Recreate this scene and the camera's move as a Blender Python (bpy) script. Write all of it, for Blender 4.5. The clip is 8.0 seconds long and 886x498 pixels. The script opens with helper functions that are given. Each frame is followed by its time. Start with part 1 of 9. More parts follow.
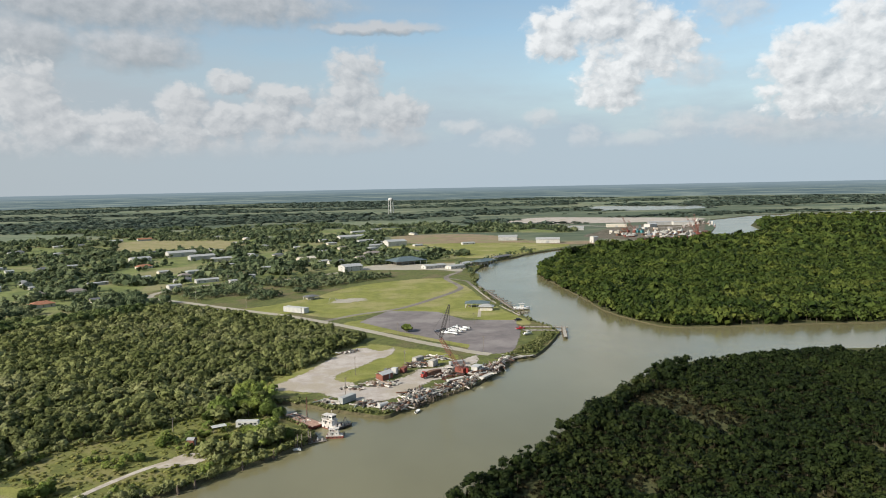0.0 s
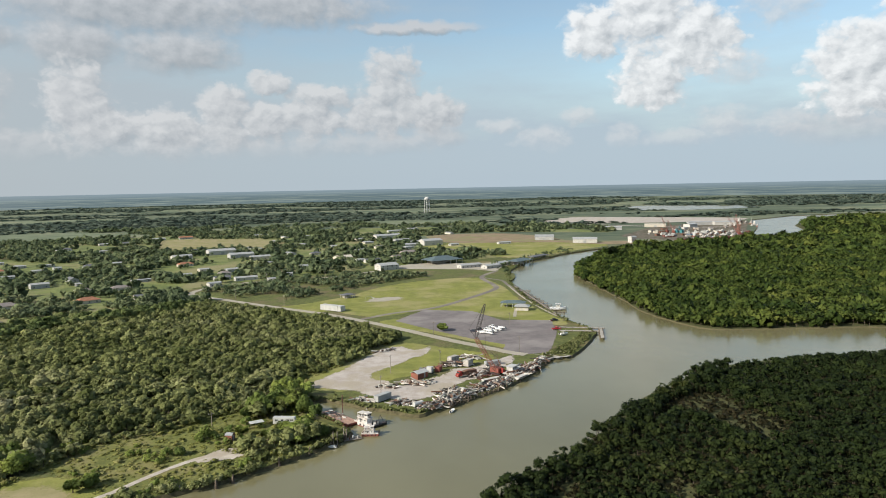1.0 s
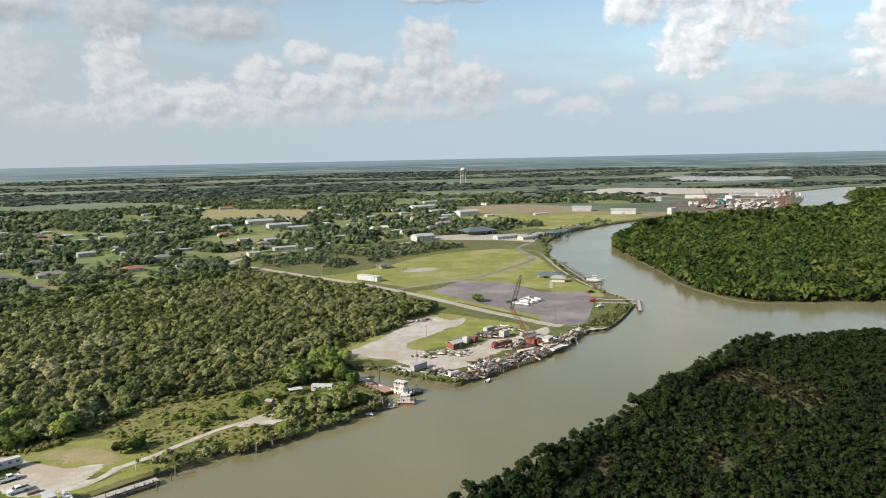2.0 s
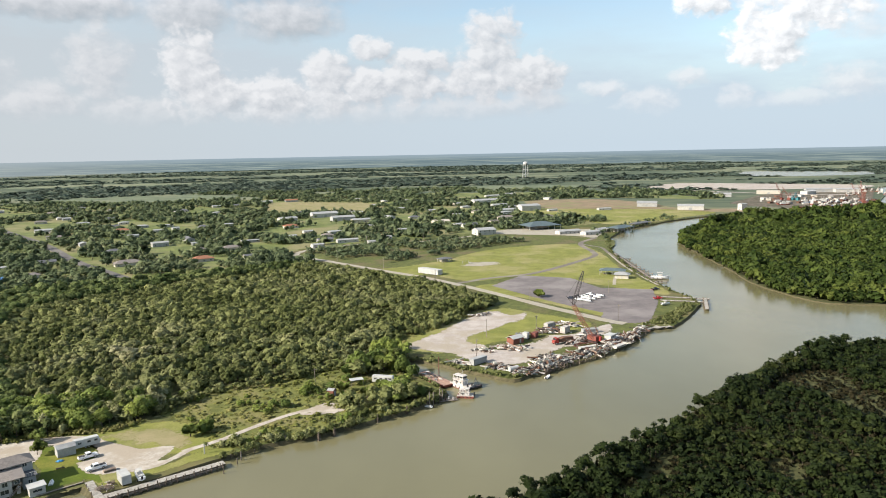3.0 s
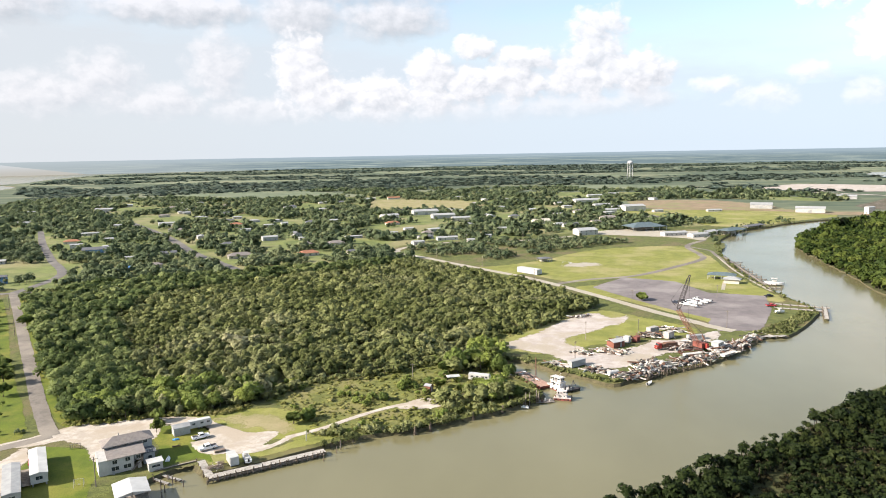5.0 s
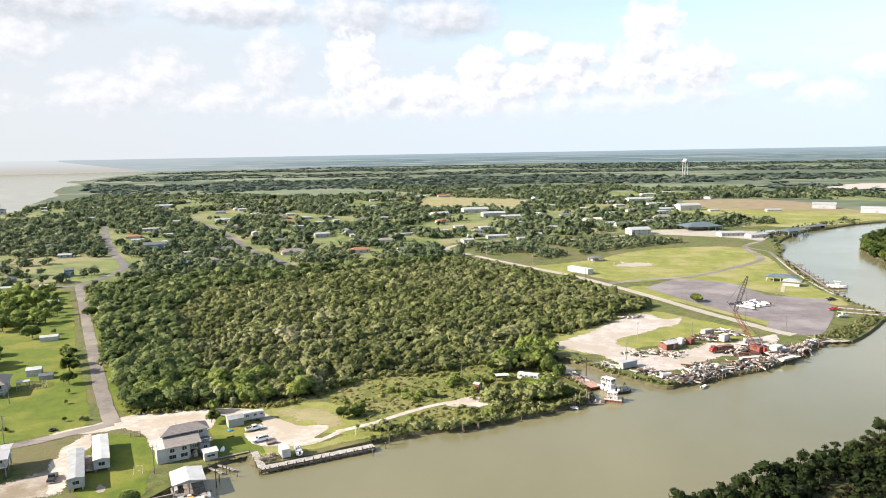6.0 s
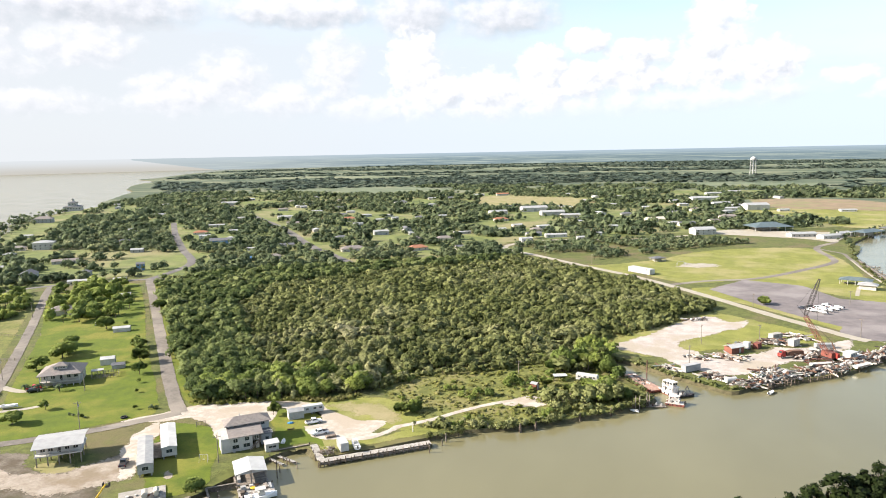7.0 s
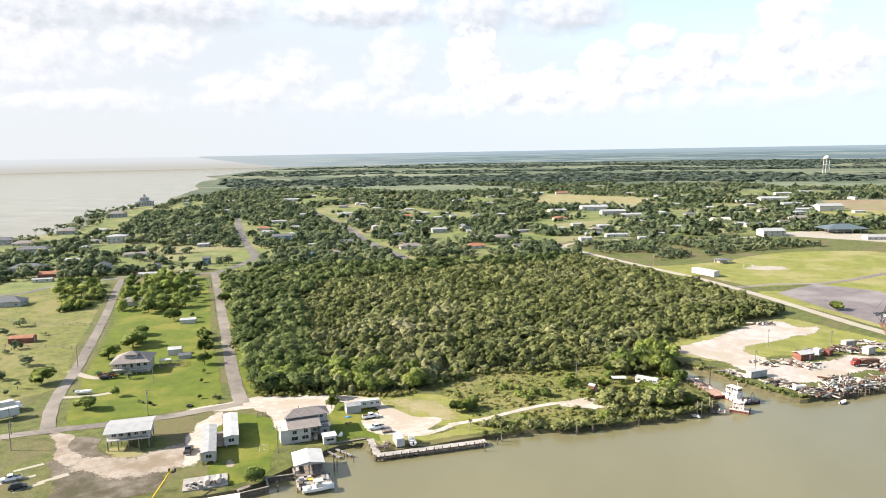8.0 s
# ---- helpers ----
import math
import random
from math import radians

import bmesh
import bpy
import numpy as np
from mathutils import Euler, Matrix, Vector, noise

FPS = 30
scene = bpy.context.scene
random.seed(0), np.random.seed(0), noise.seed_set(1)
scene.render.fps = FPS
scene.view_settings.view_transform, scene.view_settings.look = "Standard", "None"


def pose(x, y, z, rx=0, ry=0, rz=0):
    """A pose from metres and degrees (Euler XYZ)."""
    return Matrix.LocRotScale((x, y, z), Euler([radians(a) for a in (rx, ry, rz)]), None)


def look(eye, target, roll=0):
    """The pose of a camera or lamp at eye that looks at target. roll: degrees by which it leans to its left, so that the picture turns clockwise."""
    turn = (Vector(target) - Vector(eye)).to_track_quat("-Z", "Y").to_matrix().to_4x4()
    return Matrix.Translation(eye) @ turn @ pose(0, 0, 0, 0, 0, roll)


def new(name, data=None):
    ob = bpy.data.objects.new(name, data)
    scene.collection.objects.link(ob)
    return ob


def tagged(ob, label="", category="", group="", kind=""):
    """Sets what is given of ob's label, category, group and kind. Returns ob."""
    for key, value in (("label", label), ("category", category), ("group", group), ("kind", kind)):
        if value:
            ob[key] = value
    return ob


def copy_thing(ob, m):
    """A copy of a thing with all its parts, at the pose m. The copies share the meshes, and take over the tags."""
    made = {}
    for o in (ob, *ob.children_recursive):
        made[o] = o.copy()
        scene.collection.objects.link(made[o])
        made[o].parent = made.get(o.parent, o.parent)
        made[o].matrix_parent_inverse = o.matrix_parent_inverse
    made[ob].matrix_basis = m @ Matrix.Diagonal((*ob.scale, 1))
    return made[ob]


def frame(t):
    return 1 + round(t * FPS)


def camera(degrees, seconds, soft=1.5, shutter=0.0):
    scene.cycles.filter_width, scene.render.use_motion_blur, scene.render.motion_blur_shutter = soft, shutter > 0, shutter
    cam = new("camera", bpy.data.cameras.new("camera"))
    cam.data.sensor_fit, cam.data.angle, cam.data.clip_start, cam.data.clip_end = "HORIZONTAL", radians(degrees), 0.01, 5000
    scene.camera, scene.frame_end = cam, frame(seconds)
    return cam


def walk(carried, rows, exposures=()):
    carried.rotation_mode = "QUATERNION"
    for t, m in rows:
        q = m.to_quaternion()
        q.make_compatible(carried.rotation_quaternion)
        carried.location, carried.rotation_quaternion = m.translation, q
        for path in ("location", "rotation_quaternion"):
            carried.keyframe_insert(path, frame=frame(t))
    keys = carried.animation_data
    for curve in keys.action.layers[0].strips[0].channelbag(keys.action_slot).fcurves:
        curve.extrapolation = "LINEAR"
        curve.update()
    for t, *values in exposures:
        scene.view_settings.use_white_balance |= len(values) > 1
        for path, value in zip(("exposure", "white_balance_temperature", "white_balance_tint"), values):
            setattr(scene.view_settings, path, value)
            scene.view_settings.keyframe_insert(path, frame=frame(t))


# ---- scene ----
cam = camera(65.2, 8.0, soft=0.95)
PATH = [
    (0, (0.491, -0.332, 89.951), (0.912, 1.615, 89.772), -1.1),
    (0.5, (0.583, -0.11, 89.913), (0.945, 1.849, 89.736), -1.1),
    (1, (0.716, 0.139, 89.885), (1.035, 2.105, 89.706), -1.1),
    (1.2, (0.726, 0.25, 89.871), (1.033, 2.218, 89.684), -1.1),
    (2.3, (0.617, 0.737, 89.701), (0.779, 2.711, 89.427), -1.1),
    (2.5, (0.591, 0.797, 89.703), (0.716, 2.775, 89.428), -1.0),
    (3, (0.553, 0.879, 89.739), (0.591, 2.86, 89.465), -1.1),
    (3.5, (0.501, 0.992, 89.747), (0.459, 2.973, 89.474), -1.1),
    (4, (0.497, 1.079, 89.685), (0.387, 3.057, 89.413), -1.0),
    (4.5, (0.498, 1.205, 89.648), (0.32, 3.178, 89.375), -1.0),
    (4.7, (0.506, 1.264, 89.647), (0.3, 3.235, 89.374), -1.0),
    (5.8, (0.351, 1.383, 89.644), (-0.007, 3.331, 89.369), -1.0),
    (6, (0.297, 1.377, 89.635), (-0.091, 3.319, 89.359), -1.0),
    (6.5, (0.177, 1.391, 89.564), (-0.292, 3.316, 89.287), -1.1),
    (7, (0.044, 1.549, 89.538), (-0.506, 3.452, 89.26), -1.1),
    (7.5, (-0.08, 1.638, 89.487), (-0.709, 3.515, 89.207), -1.0),
    (8, (-0.193, 1.777, 89.426), (-0.9, 3.626, 89.146), -1.0),
]
EXPOSURES = [(0, 0.47, 6260, 9), (1.2, 0.51, 6260, 9), (2.3, 0.71, 6300, 10), (3.5, 0.95, 6340, 12), (4.7, 1.15, 6380, 14), (6.0, 1.3, 6400, 14), (8.0, 1.38, 6400, 14)]
walk(cam, [(t, look(eye, target, roll)) for t, eye, target, roll in PATH], EXPOSURES)

# ---- world, sun ----
SUN_ELEVATION, SUN_FROM = radians(30), Vector((-0.937, -0.349))
sun = new("sun", bpy.data.lights.new("sun", "SUN"))
sun.data.energy, sun.data.angle, sun.data.color = 5.0, radians(0.6), (1.0, 0.91, 0.77)
sun_way = Vector((SUN_FROM.x * math.cos(SUN_ELEVATION), SUN_FROM.y * math.cos(SUN_ELEVATION), math.sin(SUN_ELEVATION)))
sun.matrix_world = look(sun_way * 500, (0, 0, 0))


class Nodes:
    """Short hand for building node trees."""

    def __init__(self, tree):
        self.tree = tree

    def add(self, kind, *inputs, operation=None, clamp=None, ease=None, data=None, group=None, attribute=None):
        node = self.tree.nodes.new(kind)
        if operation:
            node.operation = operation
        if clamp is not None and kind == "ShaderNodeMath":
            node.use_clamp = clamp
        if clamp is not None and kind == "ShaderNodeMapRange":
            node.clamp = clamp
        if ease:
            node.interpolation_type = ease
        if data:
            node.data_type = data
        if group:
            node.node_tree = group
        if attribute:
            node.attribute_name = attribute
        for slot, value in enumerate(inputs):
            self.put(node.inputs[slot], value)
        return node

    def put(self, socket, value):
        if value is None:
            return
        if isinstance(value, bpy.types.NodeSocket):
            self.tree.links.new(value, socket)
        else:
            socket.default_value = value

    def math(self, op, a, b=None, c=None, clamp=False):
        return self.add("ShaderNodeMath", a, b, c, operation=op, clamp=clamp).outputs[0]

    def vec(self, op, a, b=None):
        node = self.add("ShaderNodeVectorMath", a, b, operation=op)
        return node.outputs["Value"] if op in ("DOT_PRODUCT", "LENGTH") else node.outputs[0]

    def mix(self, factor, a, b):
        node = self.add("ShaderNodeMix", data="RGBA")
        self.put(node.inputs[0], factor)
        self.put(node.inputs[6], a)
        self.put(node.inputs[7], b)
        return node.outputs[2]

    def noise(self, vector, scale, detail=4.0, rough=0.55):
        node = self.add("ShaderNodeTexNoise")
        self.put(node.inputs["Vector"], vector)
        self.put(node.inputs["Scale"], scale)
        self.put(node.inputs["Detail"], detail)
        self.put(node.inputs["Roughness"], rough)
        return node.outputs[0]

    def ramp(self, value, low, high, clamp=True):
        node = self.add("ShaderNodeMapRange", clamp=clamp, ease="SMOOTHSTEP" if clamp else "LINEAR")
        for slot, v in enumerate((value, low, high, 0.0, 1.0)):
            self.put(node.inputs[slot], v)
        return node.outputs[0]


# Cumulus heads as azimuth, elevation, half width and half height in degrees.
CLOUDS = [
    (-17.9, 6.2, 2.0, 2.9), (-16.6, 4.6, 2.6, 1.6), (-12.6, 4.5, 2.2, 1.7), (-8.0, 6.0, 1.7, 1.9), (-8.4, 4.4, 2.6, 1.2), (-4.4, 8.3, 1.5, 0.8), (-0.8, 7.4, 2.2, 0.9),
    (5.3, 8.0, 2.0, 2.7), (4.2, 5.8, 3.0, 1.5), (8.6, 6.2, 2.2, 1.4), (-1.6, 5.7, 2.8, 1.5), (-4.6, 5.2, 2.0, 1.4),
]
CLOUDS_EAST = [
    (21.6, 11.6, 2.0, 1.7), (25.6, 12.6, 2.6, 2.6), (28.8, 10.6, 3.0, 2.4), (26.0, 8.2, 2.4, 2.0), (40.2, 8.3, 2.8, 2.2), (43.6, 8.8, 3.2, 3.2), (41.0, 6.2, 3.6, 1.5),
]
CLOUDS_SMALL = [
    (31.6, 8.4, 2.2, 1.2), (31.4, 4.4, 1.9, 1.1), (17.6, 3.6, 2.0, 0.9), (24.0, 3.8, 1.1, 1.0), (34.8, 12.8, 2.4, 1.4), (20.4, 5.4, 1.2, 0.6), (35.4, 4.2, 2.4, 0.8), (28.0, 3.4, 2.6, 0.6), (14.0, 4.8, 1.6, 0.5),
]
CLOUDS_LOW = [
    (-11.4, 3.2, 2.0, 0.9), (-7.6, 3.3, 1.5, 0.7), (-4.8, 3.2, 1.6, 0.8), (-1.8, 3.3, 1.5, 0.8), (3.6, 3.5, 4.2, 0.7), (9.0, 4.2, 1.8, 1.1),
    (39.5, 3.5, 4.0, 1.0), (45.0, 3.2, 3.0, 1.0), (-24.5, 6.8, 1.9, 2.3), (-32.6, 5.6, 2.4, 1.8), (-28.6, 4.2, 3.0, 1.2),
    (-36.5, 4.6, 3.2, 1.4), (-42.8, 8.0, 3.2, 1.2), (-51.0, 7.0, 4.5, 1.9), (-22.0, 3.4, 3.4, 1.0), (-48.0, 4.0, 5.0, 0.9),
]
CLOUDS_HIGH = [
    (-14.0, 13.6, 8.0, 1.7), (-3.0, 14.2, 6.0, 1.3), (-18.0, 10.8, 2.6, 1.5), (-11.0, 10.6, 3.4, 1.3), (-41.0, 10.9, 6.0, 1.2), (-27.0, 10.9, 5.0, 0.9), (-52.0, 10.4, 5.0, 1.8), (7.0, 12.6, 4.0, 0.4),
]


def cloud_group(name, heads):
    """A node group: azimuth and elevation in, how deep within the nearest head out."""
    group = bpy.data.node_groups.new(name, "ShaderNodeTree")
    group.interface.new_socket("place", in_out="INPUT", socket_type="NodeSocketVector")
    group.interface.new_socket("depth", in_out="OUTPUT", socket_type="NodeSocketFloat")
    n = Nodes(group)
    place = n.add("NodeGroupInput").outputs[0]
    best = None
    for az, el, wide, high in heads:
        off = n.vec("MULTIPLY", n.vec("SUBTRACT", place, (az, el, 0)), (0.87 / wide, 0.87 / high, 0))
        depth = n.math("SUBTRACT", 1.0, n.vec("DOT_PRODUCT", off, off))
        best = depth if best is None else n.math("SMOOTH_MAX", best, depth, 0.25)
    n.put(n.add("NodeGroupOutput").inputs[0], best)
    return group


def build_world():
    world = bpy.data.worlds.new("sky")
    scene.world = world
    world.use_nodes = True
    tree = world.node_tree
    tree.nodes.clear()
    n = Nodes(tree)
    way = n.add("ShaderNodeTexCoord").outputs["Generated"]
    xyz = n.add("ShaderNodeSeparateXYZ", way).outputs
    up = n.math("MAXIMUM", xyz[2], 0.012)
    flat = n.add("ShaderNodeCombineXYZ", xyz[0], xyz[1], up).outputs[0]
    air = n.add("ShaderNodeTexSky", flat)
    air.sky_type, air.sun_disc, air.sun_elevation = "NISHITA", False, SUN_ELEVATION
    air.sun_rotation = math.atan2(SUN_FROM.x, SUN_FROM.y)
    air.air_density, air.dust_density, air.ozone_density = 1.0, 1.0, 1.6
    sky = air.outputs[0]
    azimuth = n.math("MULTIPLY", n.math("ARCTAN2", xyz[0], xyz[1]), 57.2958)
    elevation = n.math("MULTIPLY", n.math("ARCSINE", xyz[2]), 57.2958)
    place = n.add("ShaderNodeCombineXYZ", azimuth, elevation, 0.0).outputs[0]

    def layer(heads, name, ragged_by, billow_by, soft, lit, dim, amount, below):
        group = cloud_group(name, heads)

        def depth(shift):
            moved = n.vec("ADD", place, shift)
            stretched = n.vec("MULTIPLY", moved, (1.0, 1.3, 1.0))
            swirl = n.add("ShaderNodeTexNoise")
            n.put(swirl.inputs["Vector"], stretched)
            n.put(swirl.inputs["Scale"], 0.9)
            n.put(swirl.inputs["Detail"], 4.0)
            bent = n.vec("ADD", stretched, n.vec("MULTIPLY", n.vec("SUBTRACT", swirl.outputs["Color"], (0.5, 0.5, 0.5)), (1.5, 1.5, 0)))
            heaps = None
            for scale, share in ((0.62, 1.0), (1.5, 0.5), (3.6, 0.22)):
                cell = n.add("ShaderNodeTexVoronoi")
                cell.feature = "SMOOTH_F1"
                n.put(cell.inputs["Vector"], bent)
                n.put(cell.inputs["Scale"], scale)
                n.put(cell.inputs["Smoothness"], 0.35)
                puff = n.math("MULTIPLY", n.math("SUBTRACT", 0.42, cell.outputs["Distance"]), share * billow_by)
                heaps = puff if heaps is None else n.math("ADD", heaps, puff)
            shreds = n.math("MULTIPLY", n.math("SUBTRACT", n.noise(stretched, 0.8, 6.0, 0.55), 0.5), ragged_by)
            inside = n.add("ShaderNodeGroup", group=group)
            n.put(inside.inputs[0], n.vec("ADD", moved, n.vec("MULTIPLY", n.vec("SUBTRACT", swirl.outputs["Color"], (0.5, 0.5, 0.5)), (1.1, 0.8, 0))))
            return n.math("ADD", n.math("ADD", inside.outputs[0], heaps), shreds)

        here = depth((0, 0, 0))
        sunward = depth((-0.45, 0.5, 0))
        light = n.math("ADD", 0.58, n.math("MULTIPLY", n.math("SUBTRACT", here, sunward), 0.6), clamp=True)
        colour = n.mix(light, dim, lit)
        cover = n.math("MULTIPLY", n.ramp(here, -soft + below, soft + below), amount)
        return cover, colour

    white, grey = (6.5, 6.45, 6.3, 1), (3.5, 3.65, 3.75, 1)
    # a pale veil low down, thicker towards the sun
    veil_noise = n.noise(n.vec("MULTIPLY", place, (0.10, 0.40, 1)), 1.0, 5.0)
    low = n.math("MULTIPLY", n.math("SUBTRACT", 1.0, n.ramp(elevation, 1.0, 13.0)), 1.15)
    west = n.math("SUBTRACT", 1.0, n.ramp(azimuth, -55.0, 32.0))
    veil = n.math("ADD", low, n.math("MULTIPLY", west, 0.85))
    veil = n.math("ADD", veil, n.math("MULTIPLY", n.math("SUBTRACT", veil_noise, 0.5), 0.9), clamp=True)
    pale = n.mix(west, (3.3, 3.9, 4.35, 1), (3.25, 3.45, 3.52, 1))
    colour = n.mix(n.math("MULTIPLY", veil, 0.97), n.vec("MULTIPLY", sky, (1.22, 1.16, 1.02)), pale)
    rise = n.ramp(elevation, 1.6, 4.6)
    for cover, tone in (
        layer(CLOUDS_HIGH, "high_clouds", 1.3, 0.5, 1.0, (4.2, 4.25, 4.3, 1), (2.3, 2.5, 2.65, 1), 0.92, -0.2),
        layer(CLOUDS_LOW, "low_clouds", 1.0, 1.0, 0.9, (4.4, 4.4, 4.38, 1), (3.1, 3.25, 3.4, 1), 0.75, -0.05),
        layer(CLOUDS_SMALL, "small_clouds", 1.2, 1.1, 0.9, (5.0, 5.0, 4.95, 1), (3.6, 3.8, 4.0, 1), 0.65, 0.1),
        layer(CLOUDS, "middle_clouds", 0.6, 1.15, 0.55, (4.9, 4.88, 4.82, 1), (3.0, 3.15, 3.3, 1), 0.9, -0.18),
        layer(CLOUDS_EAST, "east_clouds", 0.7, 1.15, 0.5, white, grey, 0.95, -0.25),
    ):
        colour = n.mix(n.math("MULTIPLY", cover, rise), colour, tone)
    n.put(n.add("ShaderNodeOutputWorld").inputs[0], n.add("ShaderNodeBackground", colour, 0.1).outputs[0])


build_world()

# ---- materials ----
MATERIALS = {}


def material(name, colour, second=None, scale=1.0, rough=0.8, metal=0.0, bump=0.0, bump_scale=None, third=None, big=None, vary=0.0, stretch=(1, 1, 1), spec=0.3, dapple=(0.35, 0.65), feather=False, speck=0.0):
    """A procedural surface: two colours in a fine noise, a third in a coarse one, relief, and a change from object to object."""
    if name in MATERIALS:
        return MATERIALS[name]
    m = bpy.data.materials.new(name)
    m.use_nodes = True
    m.node_tree.nodes.clear()
    n = Nodes(m.node_tree)
    where = n.add("ShaderNodeNewGeometry").outputs["Position"]
    spread = n.vec("MULTIPLY", where, stretch)
    fine = n.noise(spread, scale, 6.0, 0.62)
    second = second or tuple(c * 0.72 for c in colour)
    tone = n.mix(n.ramp(fine, *dapple), (*second, 1), (*colour, 1))
    if third:
        coarse = n.noise(spread, big or scale * 0.12, 4.0, 0.6)
        tone = n.mix(n.ramp(coarse, 0.46, 0.64), tone, (*third, 1))
    if speck:
        grain = n.noise(where, 2.6, 3.0, 0.7)
        tone = n.mix(n.math("MULTIPLY", n.ramp(grain, 0.42, 0.66), speck), tone, (*(c * 0.38 for c in second), 1))
    if vary:
        shade = n.add("ShaderNodeObjectInfo").outputs["Random"]
        hsv = n.add("ShaderNodeHueSaturation")
        n.put(hsv.inputs["Value"], n.math("ADD", 1 - vary, n.math("MULTIPLY", shade, 2 * vary)))
        n.put(hsv.inputs["Color"], tone)
        tone = hsv.outputs[0]
    shader = n.add("ShaderNodeBsdfPrincipled")
    n.put(shader.inputs["Base Color"], tone)
    n.put(shader.inputs["Roughness"], n.math("ADD", rough - 0.08, n.math("MULTIPLY", fine, 0.16)))
    n.put(shader.inputs["Metallic"], metal)
    n.put(shader.inputs["Specular IOR Level"], spec)
    if bump:
        relief = n.add("ShaderNodeBump")
        n.put(relief.inputs["Strength"], min(1.0, bump))
        n.put(relief.inputs["Distance"], bump)
        n.put(relief.inputs["Height"], n.noise(spread, bump_scale or scale * 2, 5.0, 0.6))
        n.put(shader.inputs["Normal"], relief.outputs[0])
    out = shader.outputs[0]
    if feather:
        inset = n.add("ShaderNodeAttribute", attribute="inset").outputs["Fac"]
        worn = n.math("ADD", n.math("MULTIPLY", n.math("SUBTRACT", n.noise(where, 0.16, 2.0), 0.5), 2.2), n.math("MULTIPLY", n.math("SUBTRACT", n.noise(where, 1.1, 8.0, 0.68), 0.5), 2.6))
        cover = n.ramp(n.math("ADD", inset, worn), 0.24, 0.34)
        out = n.add("ShaderNodeMixShader", cover, n.add("ShaderNodeBsdfTransparent").outputs[0], out).outputs[0]
    n.put(n.add("ShaderNodeOutputMaterial").inputs[0], out)
    MATERIALS[name] = m
    return m


def leaf_material(name, dark, bright, yellow, twig_scale=1.6):
    """Leaf clumps: each clump and each tree has a tone of its own, and some light passes through."""
    m = bpy.data.materials.new(name)
    m.use_nodes = True
    m.node_tree.nodes.clear()
    n = Nodes(m.node_tree)
    geometry = n.add("ShaderNodeNewGeometry")
    own = geometry.outputs["Random Per Island"]
    tint = n.add("ShaderNodeAttribute", attribute="tint").outputs["Fac"]
    stand = n.noise(geometry.outputs["Position"], 0.012, 3.0)
    tone = n.mix(tint, (*dark, 1), (*bright, 1))
    tone = n.mix(n.math("MULTIPLY", n.ramp(stand, 0.42, 0.7), n.math("POWER", tint, 2.0)), tone, (*yellow, 1))
    hsv = n.add("ShaderNodeHueSaturation")
    n.put(hsv.inputs["Value"], n.math("ADD", 0.88, n.math("MULTIPLY", own, 0.24)))
    n.put(hsv.inputs["Color"], tone)
    rounded = n.add("ShaderNodeAttribute", attribute="outward").outputs["Vector"]
    # twigs and gaps inside each spray of leaves
    twigs = n.add("ShaderNodeTexNoise")
    n.put(twigs.inputs["Vector"], geometry.outputs["Position"])
    n.put(twigs.inputs["Scale"], twig_scale)
    n.put(twigs.inputs["Detail"], 3.0)
    rough = n.vec("MULTIPLY", n.vec("SUBTRACT", twigs.outputs["Color"], (0.5, 0.5, 0.5)), (2.8, 2.8, 2.2))
    normal = n.vec("NORMALIZE", n.vec("ADD", n.vec("ADD", n.vec("MULTIPLY", rounded, (2.3, 2.3, 2.3)), geometry.outputs["Normal"]), rough))
    leaf = n.add("ShaderNodeBsdfPrincipled")
    n.put(leaf.inputs["Normal"], normal)
    n.put(leaf.inputs["Base Color"], hsv.outputs[0])
    n.put(leaf.inputs["Roughness"], 0.6)
    n.put(leaf.inputs["Specular IOR Level"], 0.08)
    glow = n.add("ShaderNodeBsdfTranslucent", hsv.outputs[0])
    both = n.add("ShaderNodeMixShader", 0.30, leaf.outputs[0], glow.outputs[0])
    n.put(n.add("ShaderNodeOutputMaterial").inputs[0], both.outputs[0])
    return m


def water_material():
    m = bpy.data.materials.new("silty_water")
    m.use_nodes = True
    m.node_tree.nodes.clear()
    n = Nodes(m.node_tree)
    where = n.add("ShaderNodeNewGeometry").outputs["Position"]
    drift = n.noise(n.vec("MULTIPLY", where, (1, 0.6, 1)), 0.012, 4.0)
    tone = n.mix(n.ramp(drift, 0.3, 0.7), (0.146, 0.134, 0.069, 1), (0.178, 0.164, 0.089, 1))
    shader = n.add("ShaderNodeBsdfPrincipled")
    n.put(shader.inputs["Base Color"], tone)
    n.put(shader.inputs["Roughness"], n.math("ADD", 0.10, n.math("MULTIPLY", n.noise(where, 0.02, 3.0), 0.16)))
    n.put(shader.inputs["IOR"], 1.45)
    relief = n.add("ShaderNodeBump")
    n.put(relief.inputs["Strength"], 0.35)
    n.put(relief.inputs["Distance"], 0.05)
    n.put(relief.inputs["Height"], n.noise(n.vec("MULTIPLY", where, (1, 1.6, 1)), 0.7, 4.0))
    n.put(shader.inputs["Normal"], relief.outputs[0])
    n.put(n.add("ShaderNodeOutputMaterial").inputs[0], shader.outputs[0])
    return m


